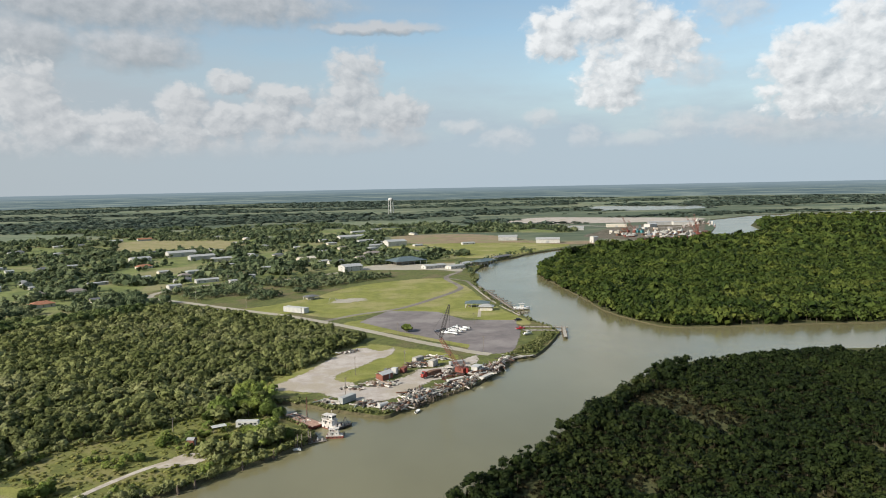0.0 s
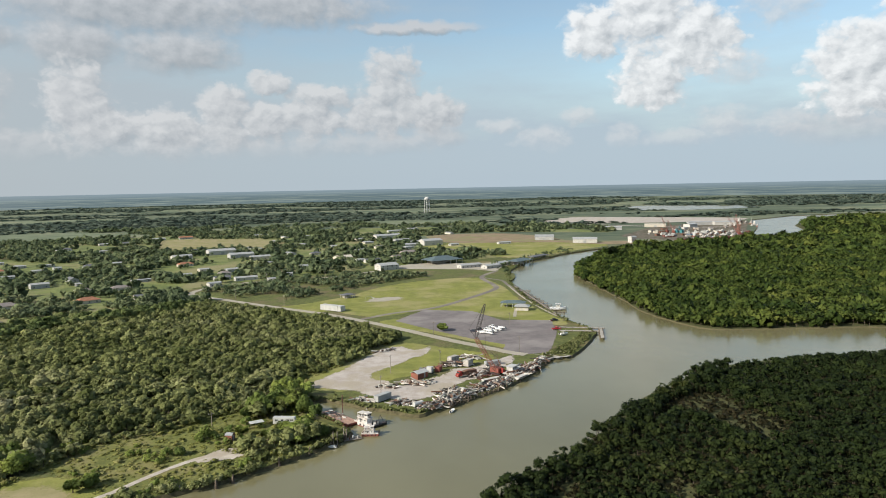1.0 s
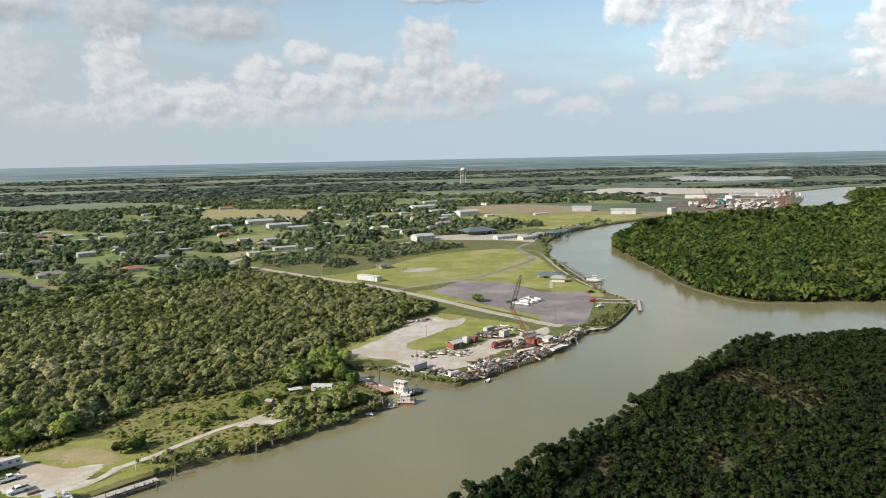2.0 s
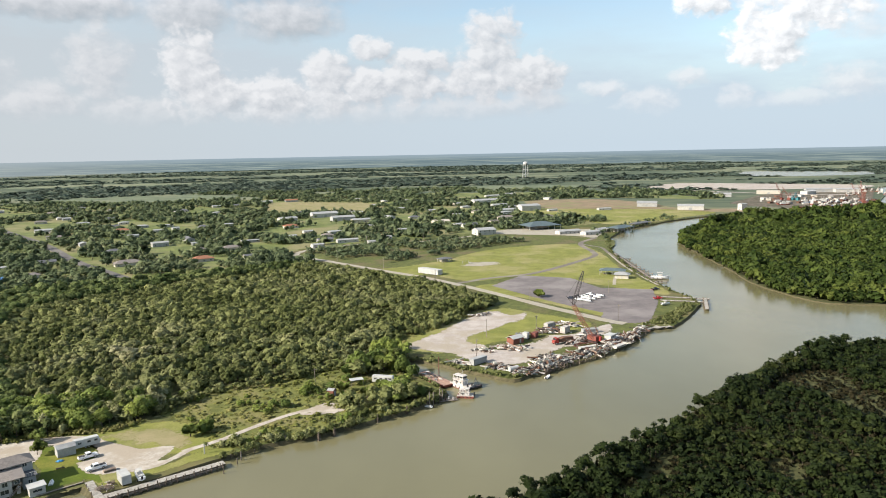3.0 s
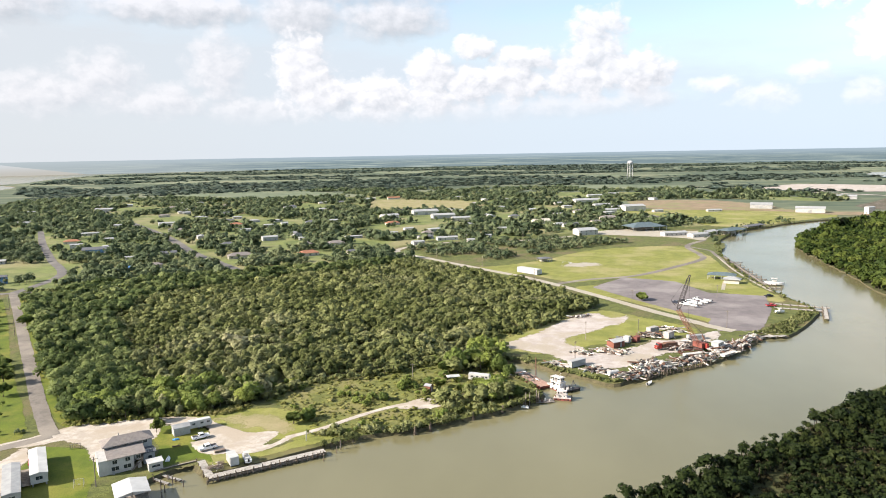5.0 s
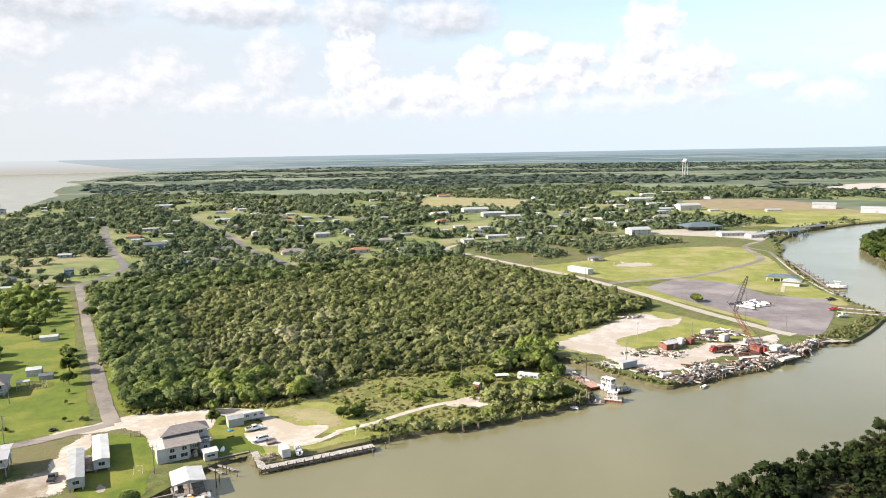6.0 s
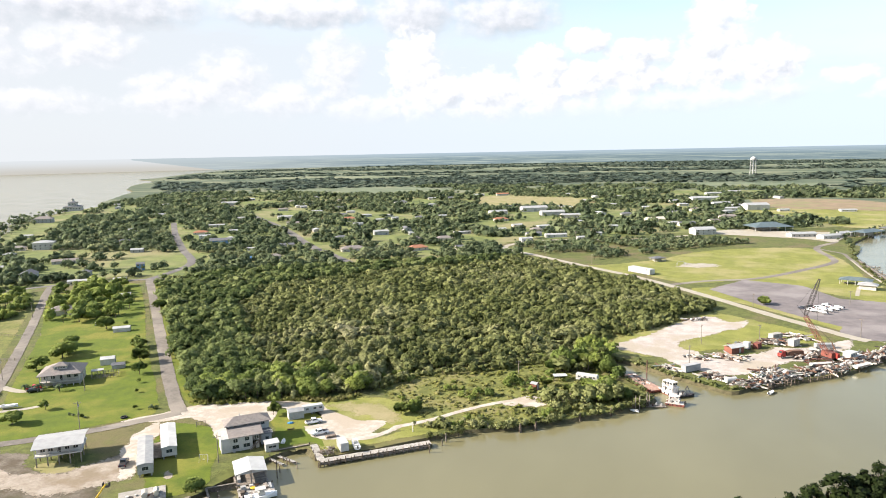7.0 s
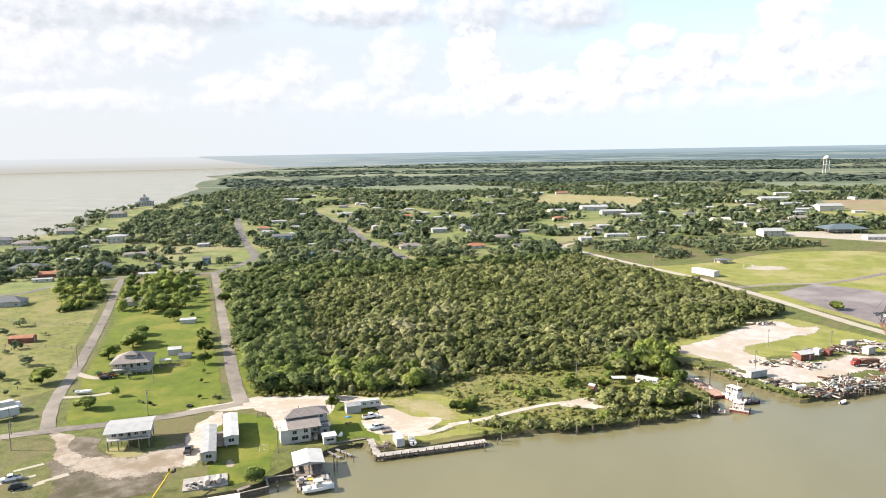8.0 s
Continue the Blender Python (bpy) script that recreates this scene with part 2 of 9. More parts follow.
def haze_material():
    """The far shore and woods on the skyline, self-lit, distance haze painted into the colour."""
    m = bpy.data.materials.new("distance")
    m.use_nodes = True
    m.node_tree.nodes.clear()
    n = Nodes(m.node_tree)
    where = n.add("ShaderNodeNewGeometry").outputs["Position"]
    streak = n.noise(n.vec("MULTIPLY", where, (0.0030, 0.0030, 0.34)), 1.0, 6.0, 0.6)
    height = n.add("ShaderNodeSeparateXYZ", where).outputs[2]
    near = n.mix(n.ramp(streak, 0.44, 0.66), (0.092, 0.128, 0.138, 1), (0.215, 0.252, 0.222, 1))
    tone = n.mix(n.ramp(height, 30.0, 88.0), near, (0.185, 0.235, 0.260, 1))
    # painted haze lightens the band further towards the west
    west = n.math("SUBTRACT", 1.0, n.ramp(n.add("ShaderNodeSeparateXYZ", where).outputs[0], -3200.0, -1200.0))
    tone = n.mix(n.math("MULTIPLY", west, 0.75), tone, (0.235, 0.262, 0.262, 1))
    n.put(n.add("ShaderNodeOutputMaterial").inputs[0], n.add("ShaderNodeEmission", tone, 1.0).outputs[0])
    return m


def bay_haze_material():
    """Open water beyond the water sheet, self-lit, its haze painted as a fade to sky."""
    m = bpy.data.materials.new("bay_distance")
    m.use_nodes = True
    m.node_tree.nodes.clear()
    n = Nodes(m.node_tree)
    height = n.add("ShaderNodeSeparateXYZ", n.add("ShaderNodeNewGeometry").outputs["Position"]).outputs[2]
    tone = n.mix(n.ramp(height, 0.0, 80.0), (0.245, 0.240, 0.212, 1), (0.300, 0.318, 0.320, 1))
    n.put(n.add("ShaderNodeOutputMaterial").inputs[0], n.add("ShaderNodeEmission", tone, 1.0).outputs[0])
    return m


def glass_material(name="window_glass", tone=(0.03, 0.04, 0.045)):
    return material(name, tone, tuple(c * 0.7 for c in tone), 0.5, 0.12, spec=0.6)


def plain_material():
    """Grass near the river; further out paler fields and marsh with haze in their colours."""
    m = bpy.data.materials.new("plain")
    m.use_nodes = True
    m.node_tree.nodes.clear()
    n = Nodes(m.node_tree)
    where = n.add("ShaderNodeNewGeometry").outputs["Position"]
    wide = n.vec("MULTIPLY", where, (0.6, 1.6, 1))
    # marsh tones pulled to grey-green, distance haze worked into the base colour
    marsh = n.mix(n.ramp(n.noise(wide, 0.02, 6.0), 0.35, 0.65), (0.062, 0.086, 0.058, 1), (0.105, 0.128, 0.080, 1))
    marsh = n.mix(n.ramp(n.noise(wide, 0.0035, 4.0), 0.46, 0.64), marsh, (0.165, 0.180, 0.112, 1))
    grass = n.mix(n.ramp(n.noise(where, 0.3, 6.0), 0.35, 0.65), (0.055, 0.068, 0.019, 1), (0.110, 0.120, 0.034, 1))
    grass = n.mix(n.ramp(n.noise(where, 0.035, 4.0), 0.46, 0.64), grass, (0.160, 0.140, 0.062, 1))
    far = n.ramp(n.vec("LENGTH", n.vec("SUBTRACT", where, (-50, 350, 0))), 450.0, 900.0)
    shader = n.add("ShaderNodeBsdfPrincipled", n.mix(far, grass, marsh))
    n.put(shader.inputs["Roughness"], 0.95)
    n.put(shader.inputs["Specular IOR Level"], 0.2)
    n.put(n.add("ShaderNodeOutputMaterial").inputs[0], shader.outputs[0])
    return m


MEADOW = material("meadow", (0.138, 0.152, 0.041), (0.078, 0.094, 0.025), 0.30, 0.95, third=(0.152, 0.129, 0.061), big=0.035, bump=0.3, bump_scale=0.9, feather=True, speck=0.6)
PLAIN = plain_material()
TOWN_GRASS = material("town_grass", (0.178, 0.205, 0.062), (0.105, 0.135, 0.042), 0.06, 0.95, third=(0.235, 0.215, 0.105), big=0.012, feather=True, speck=0.35)
LAWN = material("lawn", (0.116, 0.152, 0.012), (0.077, 0.111, 0.010), 0.22, 0.95, third=(0.177, 0.176, 0.029), big=0.04, bump=0.08, bump_scale=3, feather=True, speck=0.35, dapple=(0.3, 0.7))
PARK = material("park_grass", (0.235, 0.238, 0.058), (0.165, 0.180, 0.040), 0.10, 0.95, third=(0.290, 0.262, 0.112), big=0.022, feather=True, speck=0.35)
MARSH = material("open_marsh", (0.150, 0.178, 0.105), (0.100, 0.128, 0.078), 0.02, 0.95, third=(0.190, 0.196, 0.120), big=0.006, feather=True)
ROUGH_GRASS = material("rough_grass", (0.178, 0.186, 0.048), (0.105, 0.116, 0.030), 0.35, 0.95, third=(0.205, 0.186, 0.072), big=0.05, bump=0.3, bump_scale=1.4, feather=True, speck=0.3)
WOOD_FLOOR = material("wood_floor", (0.115, 0.118, 0.045), (0.070, 0.075, 0.030), 0.3, 0.98, feather=True)
MARSH_EDGE = material("reeds_bank", (0.085, 0.085, 0.032), (0.045, 0.052, 0.018), 0.6, 0.95)
ASPHALT = material("worn_asphalt", (0.198, 0.176, 0.151), (0.145, 0.129, 0.113), 0.5, 0.9, third=(0.251, 0.224, 0.189), big=0.04, feather=True, speck=0.2)
DARK_ASPHALT = material("street_asphalt", (0.148, 0.137, 0.130), (0.111, 0.104, 0.100), 0.5, 0.9, third=(0.185, 0.170, 0.155), big=0.04, feather=True)
LOT = material("car_park_asphalt", (0.190, 0.168, 0.165), (0.145, 0.129, 0.129), 0.18, 0.9, third=(0.245, 0.222, 0.214), big=0.025, feather=True, speck=0.15)
GRAVEL = material("shell_gravel", (0.499, 0.451, 0.394), (0.365, 0.322, 0.269), 0.4, 0.95, third=(0.365, 0.312, 0.245), big=0.07, feather=True, speck=0.15)
SAND = material("pale_sand", (0.47, 0.425, 0.392), (0.37, 0.325, 0.288), 0.16, 0.95, third=(0.36, 0.315, 0.25), big=0.05, feather=True, speck=0.25)
DUST = material("dusty_drive", (0.351, 0.307, 0.255), (0.264, 0.222, 0.174), 0.35, 0.95, third=(0.215, 0.170, 0.117), big=0.09, feather=True, speck=0.25)
MUD = material("bare_mud", (0.186, 0.161, 0.130), (0.096, 0.077, 0.053), 0.22, 0.95, third=(0.065, 0.059, 0.028), big=0.06, feather=True, speck=0.35)
BANK = material("muddy_bank", (0.105, 0.090, 0.048), (0.060, 0.055, 0.028), 0.7, 0.95, bump=0.3)
STRAW = material("dry_field", (0.300, 0.255, 0.140), (0.230, 0.210, 0.095), 0.12, 0.95, third=(0.215, 0.205, 0.075), big=0.05, feather=True, speck=0.2)
PAVING = material("pale_concrete_road", (0.378, 0.347, 0.288), (0.310, 0.284, 0.234), 0.4, 0.9, third=(0.333, 0.302, 0.239), big=0.05, feather=True)
CONCRETE = material("concrete", (0.34, 0.32, 0.29), (0.25, 0.235, 0.21), 0.6, 0.9)
LEAVES = leaf_material("wood_leaves", (0.104, 0.122, 0.040), (0.250, 0.268, 0.106), (0.360, 0.345, 0.205), twig_scale=2.2)
GRASS_LEAVES = leaf_material("tall_grass_leaves", (0.175, 0.190, 0.050), (0.270, 0.265, 0.090), (0.320, 0.285, 0.125))
ISLAND_LEAVES = leaf_material("peninsula_leaves", (0.034, 0.056, 0.013), (0.092, 0.124, 0.027), (0.150, 0.166, 0.038), twig_scale=1.1)
# Very dark leaf tones carry the cloud shadow that lies over the island.
CLOUD_SHADED_LEAVES = leaf_material("cloud_shaded_island_leaves", (0.017, 0.027, 0.009), (0.030, 0.045, 0.012), (0.062, 0.070, 0.021), twig_scale=1.8)
TOWN_LEAVES = leaf_material("town_leaves", (0.076, 0.106, 0.056), (0.178, 0.216, 0.110), (0.260, 0.276, 0.145), twig_scale=1.5)
TALL_LEAVES = leaf_material("tall_wood_leaves", (0.078, 0.110, 0.036), (0.190, 0.230, 0.084), (0.270, 0.282, 0.122), twig_scale=1.5)
# Brownish scrub, its colours darkened for the same cloud shadow as the island trees.
CLOUD_SHADED_SCRUB = leaf_material("cloud_shaded_scrub_leaves", (0.015, 0.016, 0.007), (0.034, 0.031, 0.014), (0.055, 0.044, 0.022))
BARK = material("bark", (0.12, 0.095, 0.07), (0.07, 0.055, 0.04), 3.0, 0.95)
BLEACHED = material("sun_bleached_timber", (0.40, 0.375, 0.34), (0.29, 0.27, 0.24), 1.2, 0.9, vary=0.12)
BRIGHT_LEAVES = leaf_material("bright_leaves", (0.110, 0.150, 0.040), (0.230, 0.285, 0.066), (0.320, 0.345, 0.085), twig_scale=2.6)
# The blue-grey cast of these leaf colours stands for distance haze.
HAZED_FAR_LEAVES = leaf_material("hazed_far_leaves", (0.064, 0.092, 0.074), (0.118, 0.150, 0.114), (0.150, 0.172, 0.122), twig_scale=0.5)
WEATHERED = material("weathered_timber", (0.27, 0.235, 0.20), (0.17, 0.145, 0.12), 1.2, 0.9, vary=0.15)
PILE = material("old_piling", (0.16, 0.13, 0.10), (0.09, 0.07, 0.055), 1.5, 0.95, vary=0.2)
WHITE = material("white_paint", (0.504, 0.491, 0.462), (0.403, 0.391, 0.361), 0.5, 0.55)
WORK_WHITE = material("grimy_white_paint", (0.60, 0.59, 0.575), (0.42, 0.37, 0.33), 0.9, 0.7)
CREAM = material("cream_siding", (0.561, 0.510, 0.425), (0.476, 0.433, 0.365), 0.5, 0.7)
WHITE_METAL = material("white_sheet_metal", (0.496, 0.496, 0.480), (0.400, 0.400, 0.388), 0.3, 0.45)
GREY_METAL = material("galvanised_sheet", (0.34, 0.345, 0.34), (0.26, 0.265, 0.265), 0.4, 0.5)
PALE_METAL = material("pale_grey_sheet", (0.368, 0.372, 0.368), (0.304, 0.308, 0.304), 0.4, 0.5)
GREY_SIDING = material("grey_siding", (0.38, 0.38, 0.37), (0.30, 0.30, 0.29), 0.4, 0.7)
SHINGLE = material("brown_grey_shingle", (0.255, 0.225, 0.205), (0.185, 0.165, 0.15), 1.2, 0.9, third=(0.21, 0.19, 0.18), big=0.3)
DARK_SHINGLE = material("slate_grey_shingle", (0.15, 0.155, 0.165), (0.105, 0.11, 0.12), 1.2, 0.9)
RED_SHINGLE = material("terracotta_roof", (0.36, 0.17, 0.10), (0.26, 0.12, 0.075), 1.0, 0.9)
GREEN_METAL = material("blue_green_roof_metal", (0.110, 0.145, 0.152), (0.082, 0.110, 0.118), 0.4, 0.5)
BLUE_PAINT = material("blue_paint", (0.10, 0.22, 0.40), (0.08, 0.17, 0.32), 0.4, 0.6)
RED_PAINT = material("red_paint", (0.36, 0.045, 0.035), (0.22, 0.04, 0.03), 0.6, 0.6)
RED_BARN = material("faded_red_boards", (0.25, 0.095, 0.065), (0.16, 0.065, 0.045), 0.6, 0.8)
TEAL = material("teal_paint", (0.06, 0.22, 0.24), (0.04, 0.15, 0.17), 0.7, 0.6)
HULL_RED = material("hull_red", (0.24, 0.075, 0.055), (0.14, 0.055, 0.045), 0.7, 0.75)
YELLOW = material("yellow_paint", (0.70, 0.45, 0.03), (0.58, 0.36, 0.03), 0.6, 0.5)
RUST = material("rusty_steel", (0.19, 0.100, 0.065), (0.095, 0.058, 0.044), 0.9, 0.85, vary=0.25)
DARK_STEEL = material("dark_steel", (0.055, 0.05, 0.05), (0.035, 0.03, 0.03), 1.0, 0.7, vary=0.25)
SCRAP_GREY = material("scrap_grey", (0.40, 0.38, 0.35), (0.25, 0.23, 0.21), 0.8, 0.7, vary=0.3)
SCRAP_BROWN = material("scrap_brown", (0.27, 0.215, 0.17), (0.16, 0.125, 0.10), 0.8, 0.85, vary=0.3)
SCRAP_PALE = material("scrap_pale", (0.68, 0.65, 0.60), (0.46, 0.42, 0.38), 0.7, 0.75, vary=0.2)
SCRAP_GREEN = material("scrap_green", (0.27, 0.29, 0.25), (0.18, 0.20, 0.17), 0.8, 0.8, vary=0.25)
TYRE = material("tyre_rubber", (0.025, 0.025, 0.026), (0.018, 0.018, 0.018), 3.0, 0.9)
BLACK_PAINT = material("black_car_paint", (0.02, 0.02, 0.024), (0.016, 0.016, 0.018), 1.0, 0.25, spec=0.5)
NAVY_PAINT = material("dark_blue_car_paint", (0.03, 0.035, 0.055), (0.024, 0.028, 0.042), 1.0, 0.3, spec=0.5)
WHITE_CAR = material("white_car_paint", (0.80, 0.80, 0.80), (0.72, 0.72, 0.72), 0.5, 0.3, spec=0.5)
RED_CAR = material("red_car_paint", (0.50, 0.02, 0.03), (0.40, 0.02, 0.03), 0.5, 0.3, spec=0.5)
SILVER_CAR = material("silver_car_paint", (0.48, 0.49, 0.50), (0.40, 0.41, 0.42), 0.5, 0.35, spec=0.5)
CHROME = material("bright_metal", (0.60, 0.60, 0.60), (0.5, 0.5, 0.5), 1.0, 0.3, metal=0.8)
GLASS = glass_material()
WATER = water_material()
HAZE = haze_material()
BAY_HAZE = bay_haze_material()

# ---- building helpers ----
rng = np.random.default_rng(7)


def part(name, bm, mat, parent=None, label="", smooth=False):
    """Links a bmesh or mesh as one mesh object, under a thing or a part."""
    if isinstance(bm, bmesh.types.BMesh):
        data = bpy.data.meshes.new(name)
        bm.normal_update()
        bm.to_mesh(data)
        bm.free()
        if mat:
            data.materials.append(mat)
        if smooth:
            data.polygons.foreach_set("use_smooth", [True] * len(data.polygons))
    else:
        data = bm
    ob = new(name, data)
    ob.parent = parent
    if label:
        ob["label"] = label
    return ob


def thing(name, x, y, z=0.0, turn=0.0, label="", category="", group="", kind=""):
    ob = new(name)
    ob.empty_display_size = 0.5
    ob.matrix_world = pose(x, y, z, 0, 0, turn)
    return tagged(ob, label, category, group, kind)


def box(bm, x0, x1, y0, y1, z0, z1, m=None):
    made = bmesh.ops.create_cube(bm, size=1)["verts"]
    bmesh.ops.scale(bm, vec=(x1 - x0, y1 - y0, z1 - z0), verts=made)
    bmesh.ops.translate(bm, vec=((x0 + x1) / 2, (y0 + y1) / 2, (z0 + z1) / 2), verts=made)
    if m:
        bmesh.ops.transform(bm, matrix=m, verts=made)
    return made


def boxed(*sizes):
    bm = bmesh.new()
    for size in sizes:
        box(bm, *size)
    return bm


def rod(bm, a, b, r0, r1=None, sides=6):
    """A tapered round bar from a to b."""
    a, b = Vector(a), Vector(b)
    way = b - a
    made = bmesh.ops.create_cone(bm, cap_ends=True, segments=sides, radius1=r0, radius2=r0 if r1 is None else r1, depth=way.length)["verts"]
    bmesh.ops.transform(bm, matrix=Matrix.Translation((a + b) / 2) @ way.to_track_quat("Z", "Y").to_matrix().to_4x4(), verts=made)
    return made


def rods(sides, *bars):
    bm = bmesh.new()
    for bar in bars:
        rod(bm, *bar, sides=sides)
    return bm


def prism(bm, outline, y0, y1):
    """An outline in x and z, drawn out along y."""
    front = [bm.verts.new((x, y0, z)) for x, z in outline]
    back = [bm.verts.new((x, y1, z)) for x, z in outline]
    bm.faces.new(front)
    bm.faces.new(back[::-1])
    for i in range(len(outline)):
        j = (i + 1) % len(outline)
        bm.faces.new((front[j], front[i], back[i], back[j]))
    bmesh.ops.recalc_face_normals(bm, faces=bm.faces)
    return front + back


def hip(bm, w, d, z, rise, over=0.5, ridge=None):
    """A hipped roof with thick eaves over a w by d plan; ridge along x."""
    a, b = w / 2 + over, d / 2 + over
    r = max(0.0, a - b) if ridge is None else ridge
    low = [bm.verts.new((sx * a, sy * b, z - 0.18)) for sx, sy in ((-1, -1), (1, -1), (1, 1), (-1, 1))]
    eave = [bm.verts.new((v.co.x, v.co.y, z)) for v in low]
    top = [bm.verts.new((-r, 0, z + rise)), bm.verts.new((r, 0, z + rise))]
    bm.faces.new(low[::-1])
    for i in range(4):
        j = (i + 1) % 4
        bm.faces.new((low[i], low[j], eave[j], eave[i]))
    bm.faces.new((eave[0], eave[1], top[1], top[0]))
    bm.faces.new((eave[2], eave[3], top[0], top[1]))
    bm.faces.new((eave[1], eave[2], top[1]))
    bm.faces.new((eave[3], eave[0], top[0]))
    return bm


def gable(bm, w, d, z, rise, over=0.4, thick=0.15):
    """A gabled roof, ridge along x."""
    b = d / 2 + over
    outline = [(-b, z), (0, z + rise), (b, z), (b, z - thick), (0, z + rise - thick), (-b, z - thick)]
    made = prism(bm, outline, -w / 2 - over, w / 2 + over)
    bmesh.ops.rotate(bm, verts=made, cent=(0, 0, 0), matrix=Matrix.Rotation(radians(90), 3, "Z"))
    return bm


def smooth_line(points, closed=False, steps=4):
    """A Catmull-Rom line through the points."""
    p = [np.array(q, float) for q in points]
    count = len(p)
    out = []
    for i in range(count if closed else count - 1):
        if closed:
            a, b, c, d = p[i - 1], p[i], p[(i + 1) % count], p[(i + 2) % count]
        else:
            a, b, c, d = p[max(i - 1, 0)], p[i], p[i + 1], p[min(i + 2, count - 1)]
        for k in range(steps):
            t = k / steps
            out.append(0.5 * (2 * b + (c - a) * t + (2 * a - 5 * b + 4 * c - d) * t * t + (3 * b - a - 3 * c + d) * t ** 3))
    if not closed:
        out.append(p[-1])
    return out


def ragged(line, amount, step=2.5):
    """Resamples an open line and gives it a worn, uneven course."""
    pts = np.array(line)
    out = []
    for a, b in zip(pts, pts[1:]):
        n = max(1, int(np.linalg.norm(b - a) / step))
        for k in range(n):
            q = a + (b - a) * k / n
            v = noise.noise_vector((q[0] * 0.13, q[1] * 0.13, 1.7)) + 0.6 * noise.noise_vector((q[0] * 0.4, q[1] * 0.4, 5.1))
            out.append((q[0] + v[0] * amount, q[1] + v[1] * amount))
    return out


def fill(line, z):
    bm = bmesh.new()
    verts = [bm.verts.new((x, y, z)) for x, y in line]
    edges = [bm.edges.new((verts[i], verts[(i + 1) % len(verts)])) for i in range(len(verts))]
    bmesh.ops.triangle_fill(bm, use_beauty=True, edges=edges, normal=(0, 0, 1))
    for f in bm.faces:
        if f.normal.z < 0:
            f.normal_flip()
    return bm


def patch(name, points, mat, z, label, category="ground", feather=1.6, steps=4):
    """Ground cover within an outline, as a fine sheet that knows how far each place lies from its edge, and so can thin out there."""
    line = np.array(smooth_line(points, True, steps))
    lo, hi = line.min(0) - feather * 1.5, line.max(0) + feather * 1.5
    cell = max(1.0, float(max(hi - lo)) / 80)
    xs, ys = np.arange(lo[0], hi[0] + cell, cell), np.arange(lo[1], hi[1] + cell, cell)
    gx, gy = np.meshgrid(xs, ys)
    pts = np.stack((gx.ravel(), gy.ravel()), 1)
    a, b = line, np.roll(line, -1, axis=0)
    near = np.full(len(pts), 1e9)
    for p, q in zip(a, b):
        way = q - p
        t = np.clip(((pts - p) @ way) / (way @ way + 1e-9), 0, 1)
        near = np.minimum(near, np.hypot(*(pts - p - t[:, None] * way).T))
    inset = np.where(inside(pts, line), near, -near) / feather
    ok = (inset > -1.5).reshape(gx.shape)
    cols = len(xs)
    iy, ix = np.nonzero(ok[:-1, :-1] | ok[1:, :-1] | ok[:-1, 1:] | ok[1:, 1:])
    first = iy * cols + ix
    faces = np.stack((first, first + 1, first + cols + 1, first + cols), 1)
    used, faces = np.unique(faces, return_inverse=True)
    data = bpy.data.meshes.new(name)
    data.from_pydata(np.column_stack((pts[used], np.full(len(used), z))).tolist(), [], faces.reshape(-1, 4).tolist())
    data.materials.append(mat)
    data.attributes.new("inset", "FLOAT", "POINT").data.foreach_set("value", inset[used].astype(np.float32))
    return tagged(part(name, data, None), label, category, kind="structure")


def ribbon(name, points, width, mat, z, label, wear=0.25, category="road"):
    """A road along a line, slightly crowned, with crumbling edges."""
    line = smooth_line(points, False, 8)
    verts, inset, faces = [], [], []
    for i, q in enumerate(line):
        way = line[min(i + 1, len(line) - 1)] - line[max(i - 1, 0)]
        side = np.array((-way[1], way[0])) / (np.linalg.norm(way) + 1e-6)
        for s, drop, deep in ((-1.25, 0.02, -1.6), (-1, 0.0, 0.3), (-0.7, -0.02, 2.5), (0, -0.04, 3), (0.7, -0.02, 2.5), (1, 0.0, 0.3), (1.25, 0.02, -1.6)):
            w = width / 2 * s + (wear * noise.noise((q[0] * 0.2, q[1] * 0.2, s * 3)) if s else 0)
            verts.append((q[0] + side[0] * w, q[1] + side[1] * w, z - drop))
            inset.append(deep)
        if i:
            k = (i - 1) * 7
            faces += [(k + j + 1, k + j, k + j + 7, k + j + 8) for j in range(6)]
    data = bpy.data.meshes.new(name)
    data.from_pydata(verts, [], faces)
    data.materials.append(mat)
    data.attributes.new("inset", "FLOAT", "POINT").data.foreach_set("value", np.array(inset, np.float32))
    return tagged(part(name, data, None), label, category, kind="structure")


def land(name, points, mat, top, label, shelf=1.6):
    """A low shore: a flat top with a bank that slopes under the water."""
    line = points
    bm = fill(line, top)
    count = len(line)
    area = sum(line[i][0] * line[(i + 1) % count][1] - line[(i + 1) % count][0] * line[i][1] for i in range(count))
    turn = 1 if area > 0 else -1
    rim, foot = [], []
    for i in range(count):
        a, c = np.array(line[i - 1]), np.array(line[(i + 1) % count])
        way = (c - a) / (np.linalg.norm(c - a) + 1e-6)
        out = np.array((way[1], -way[0])) * turn * shelf
        rim.append(bm.verts.new((*line[i], top)))
        foot.append(bm.verts.new((line[i][0] + out[0], line[i][1] + out[1], -0.9)))
    for i in range(count):
        j = (i + 1) % count
        bm.faces.new((rim[i], foot[i], foot[j], rim[j]) if turn < 0 else (rim[j], foot[j], foot[i], rim[i]))
    for f in bm.faces:
        f.material_index = 1 if min(v.co.z for v in f.verts) < 0 else 0
    bmesh.ops.remove_doubles(bm, verts=bm.verts, dist=0.001)
    bmesh.ops.recalc_face_normals(bm, faces=bm.faces)
    ob = part(name, bm, mat)
    ob.data.materials.append(BANK)
    return tagged(ob, label, "ground", kind="structure")


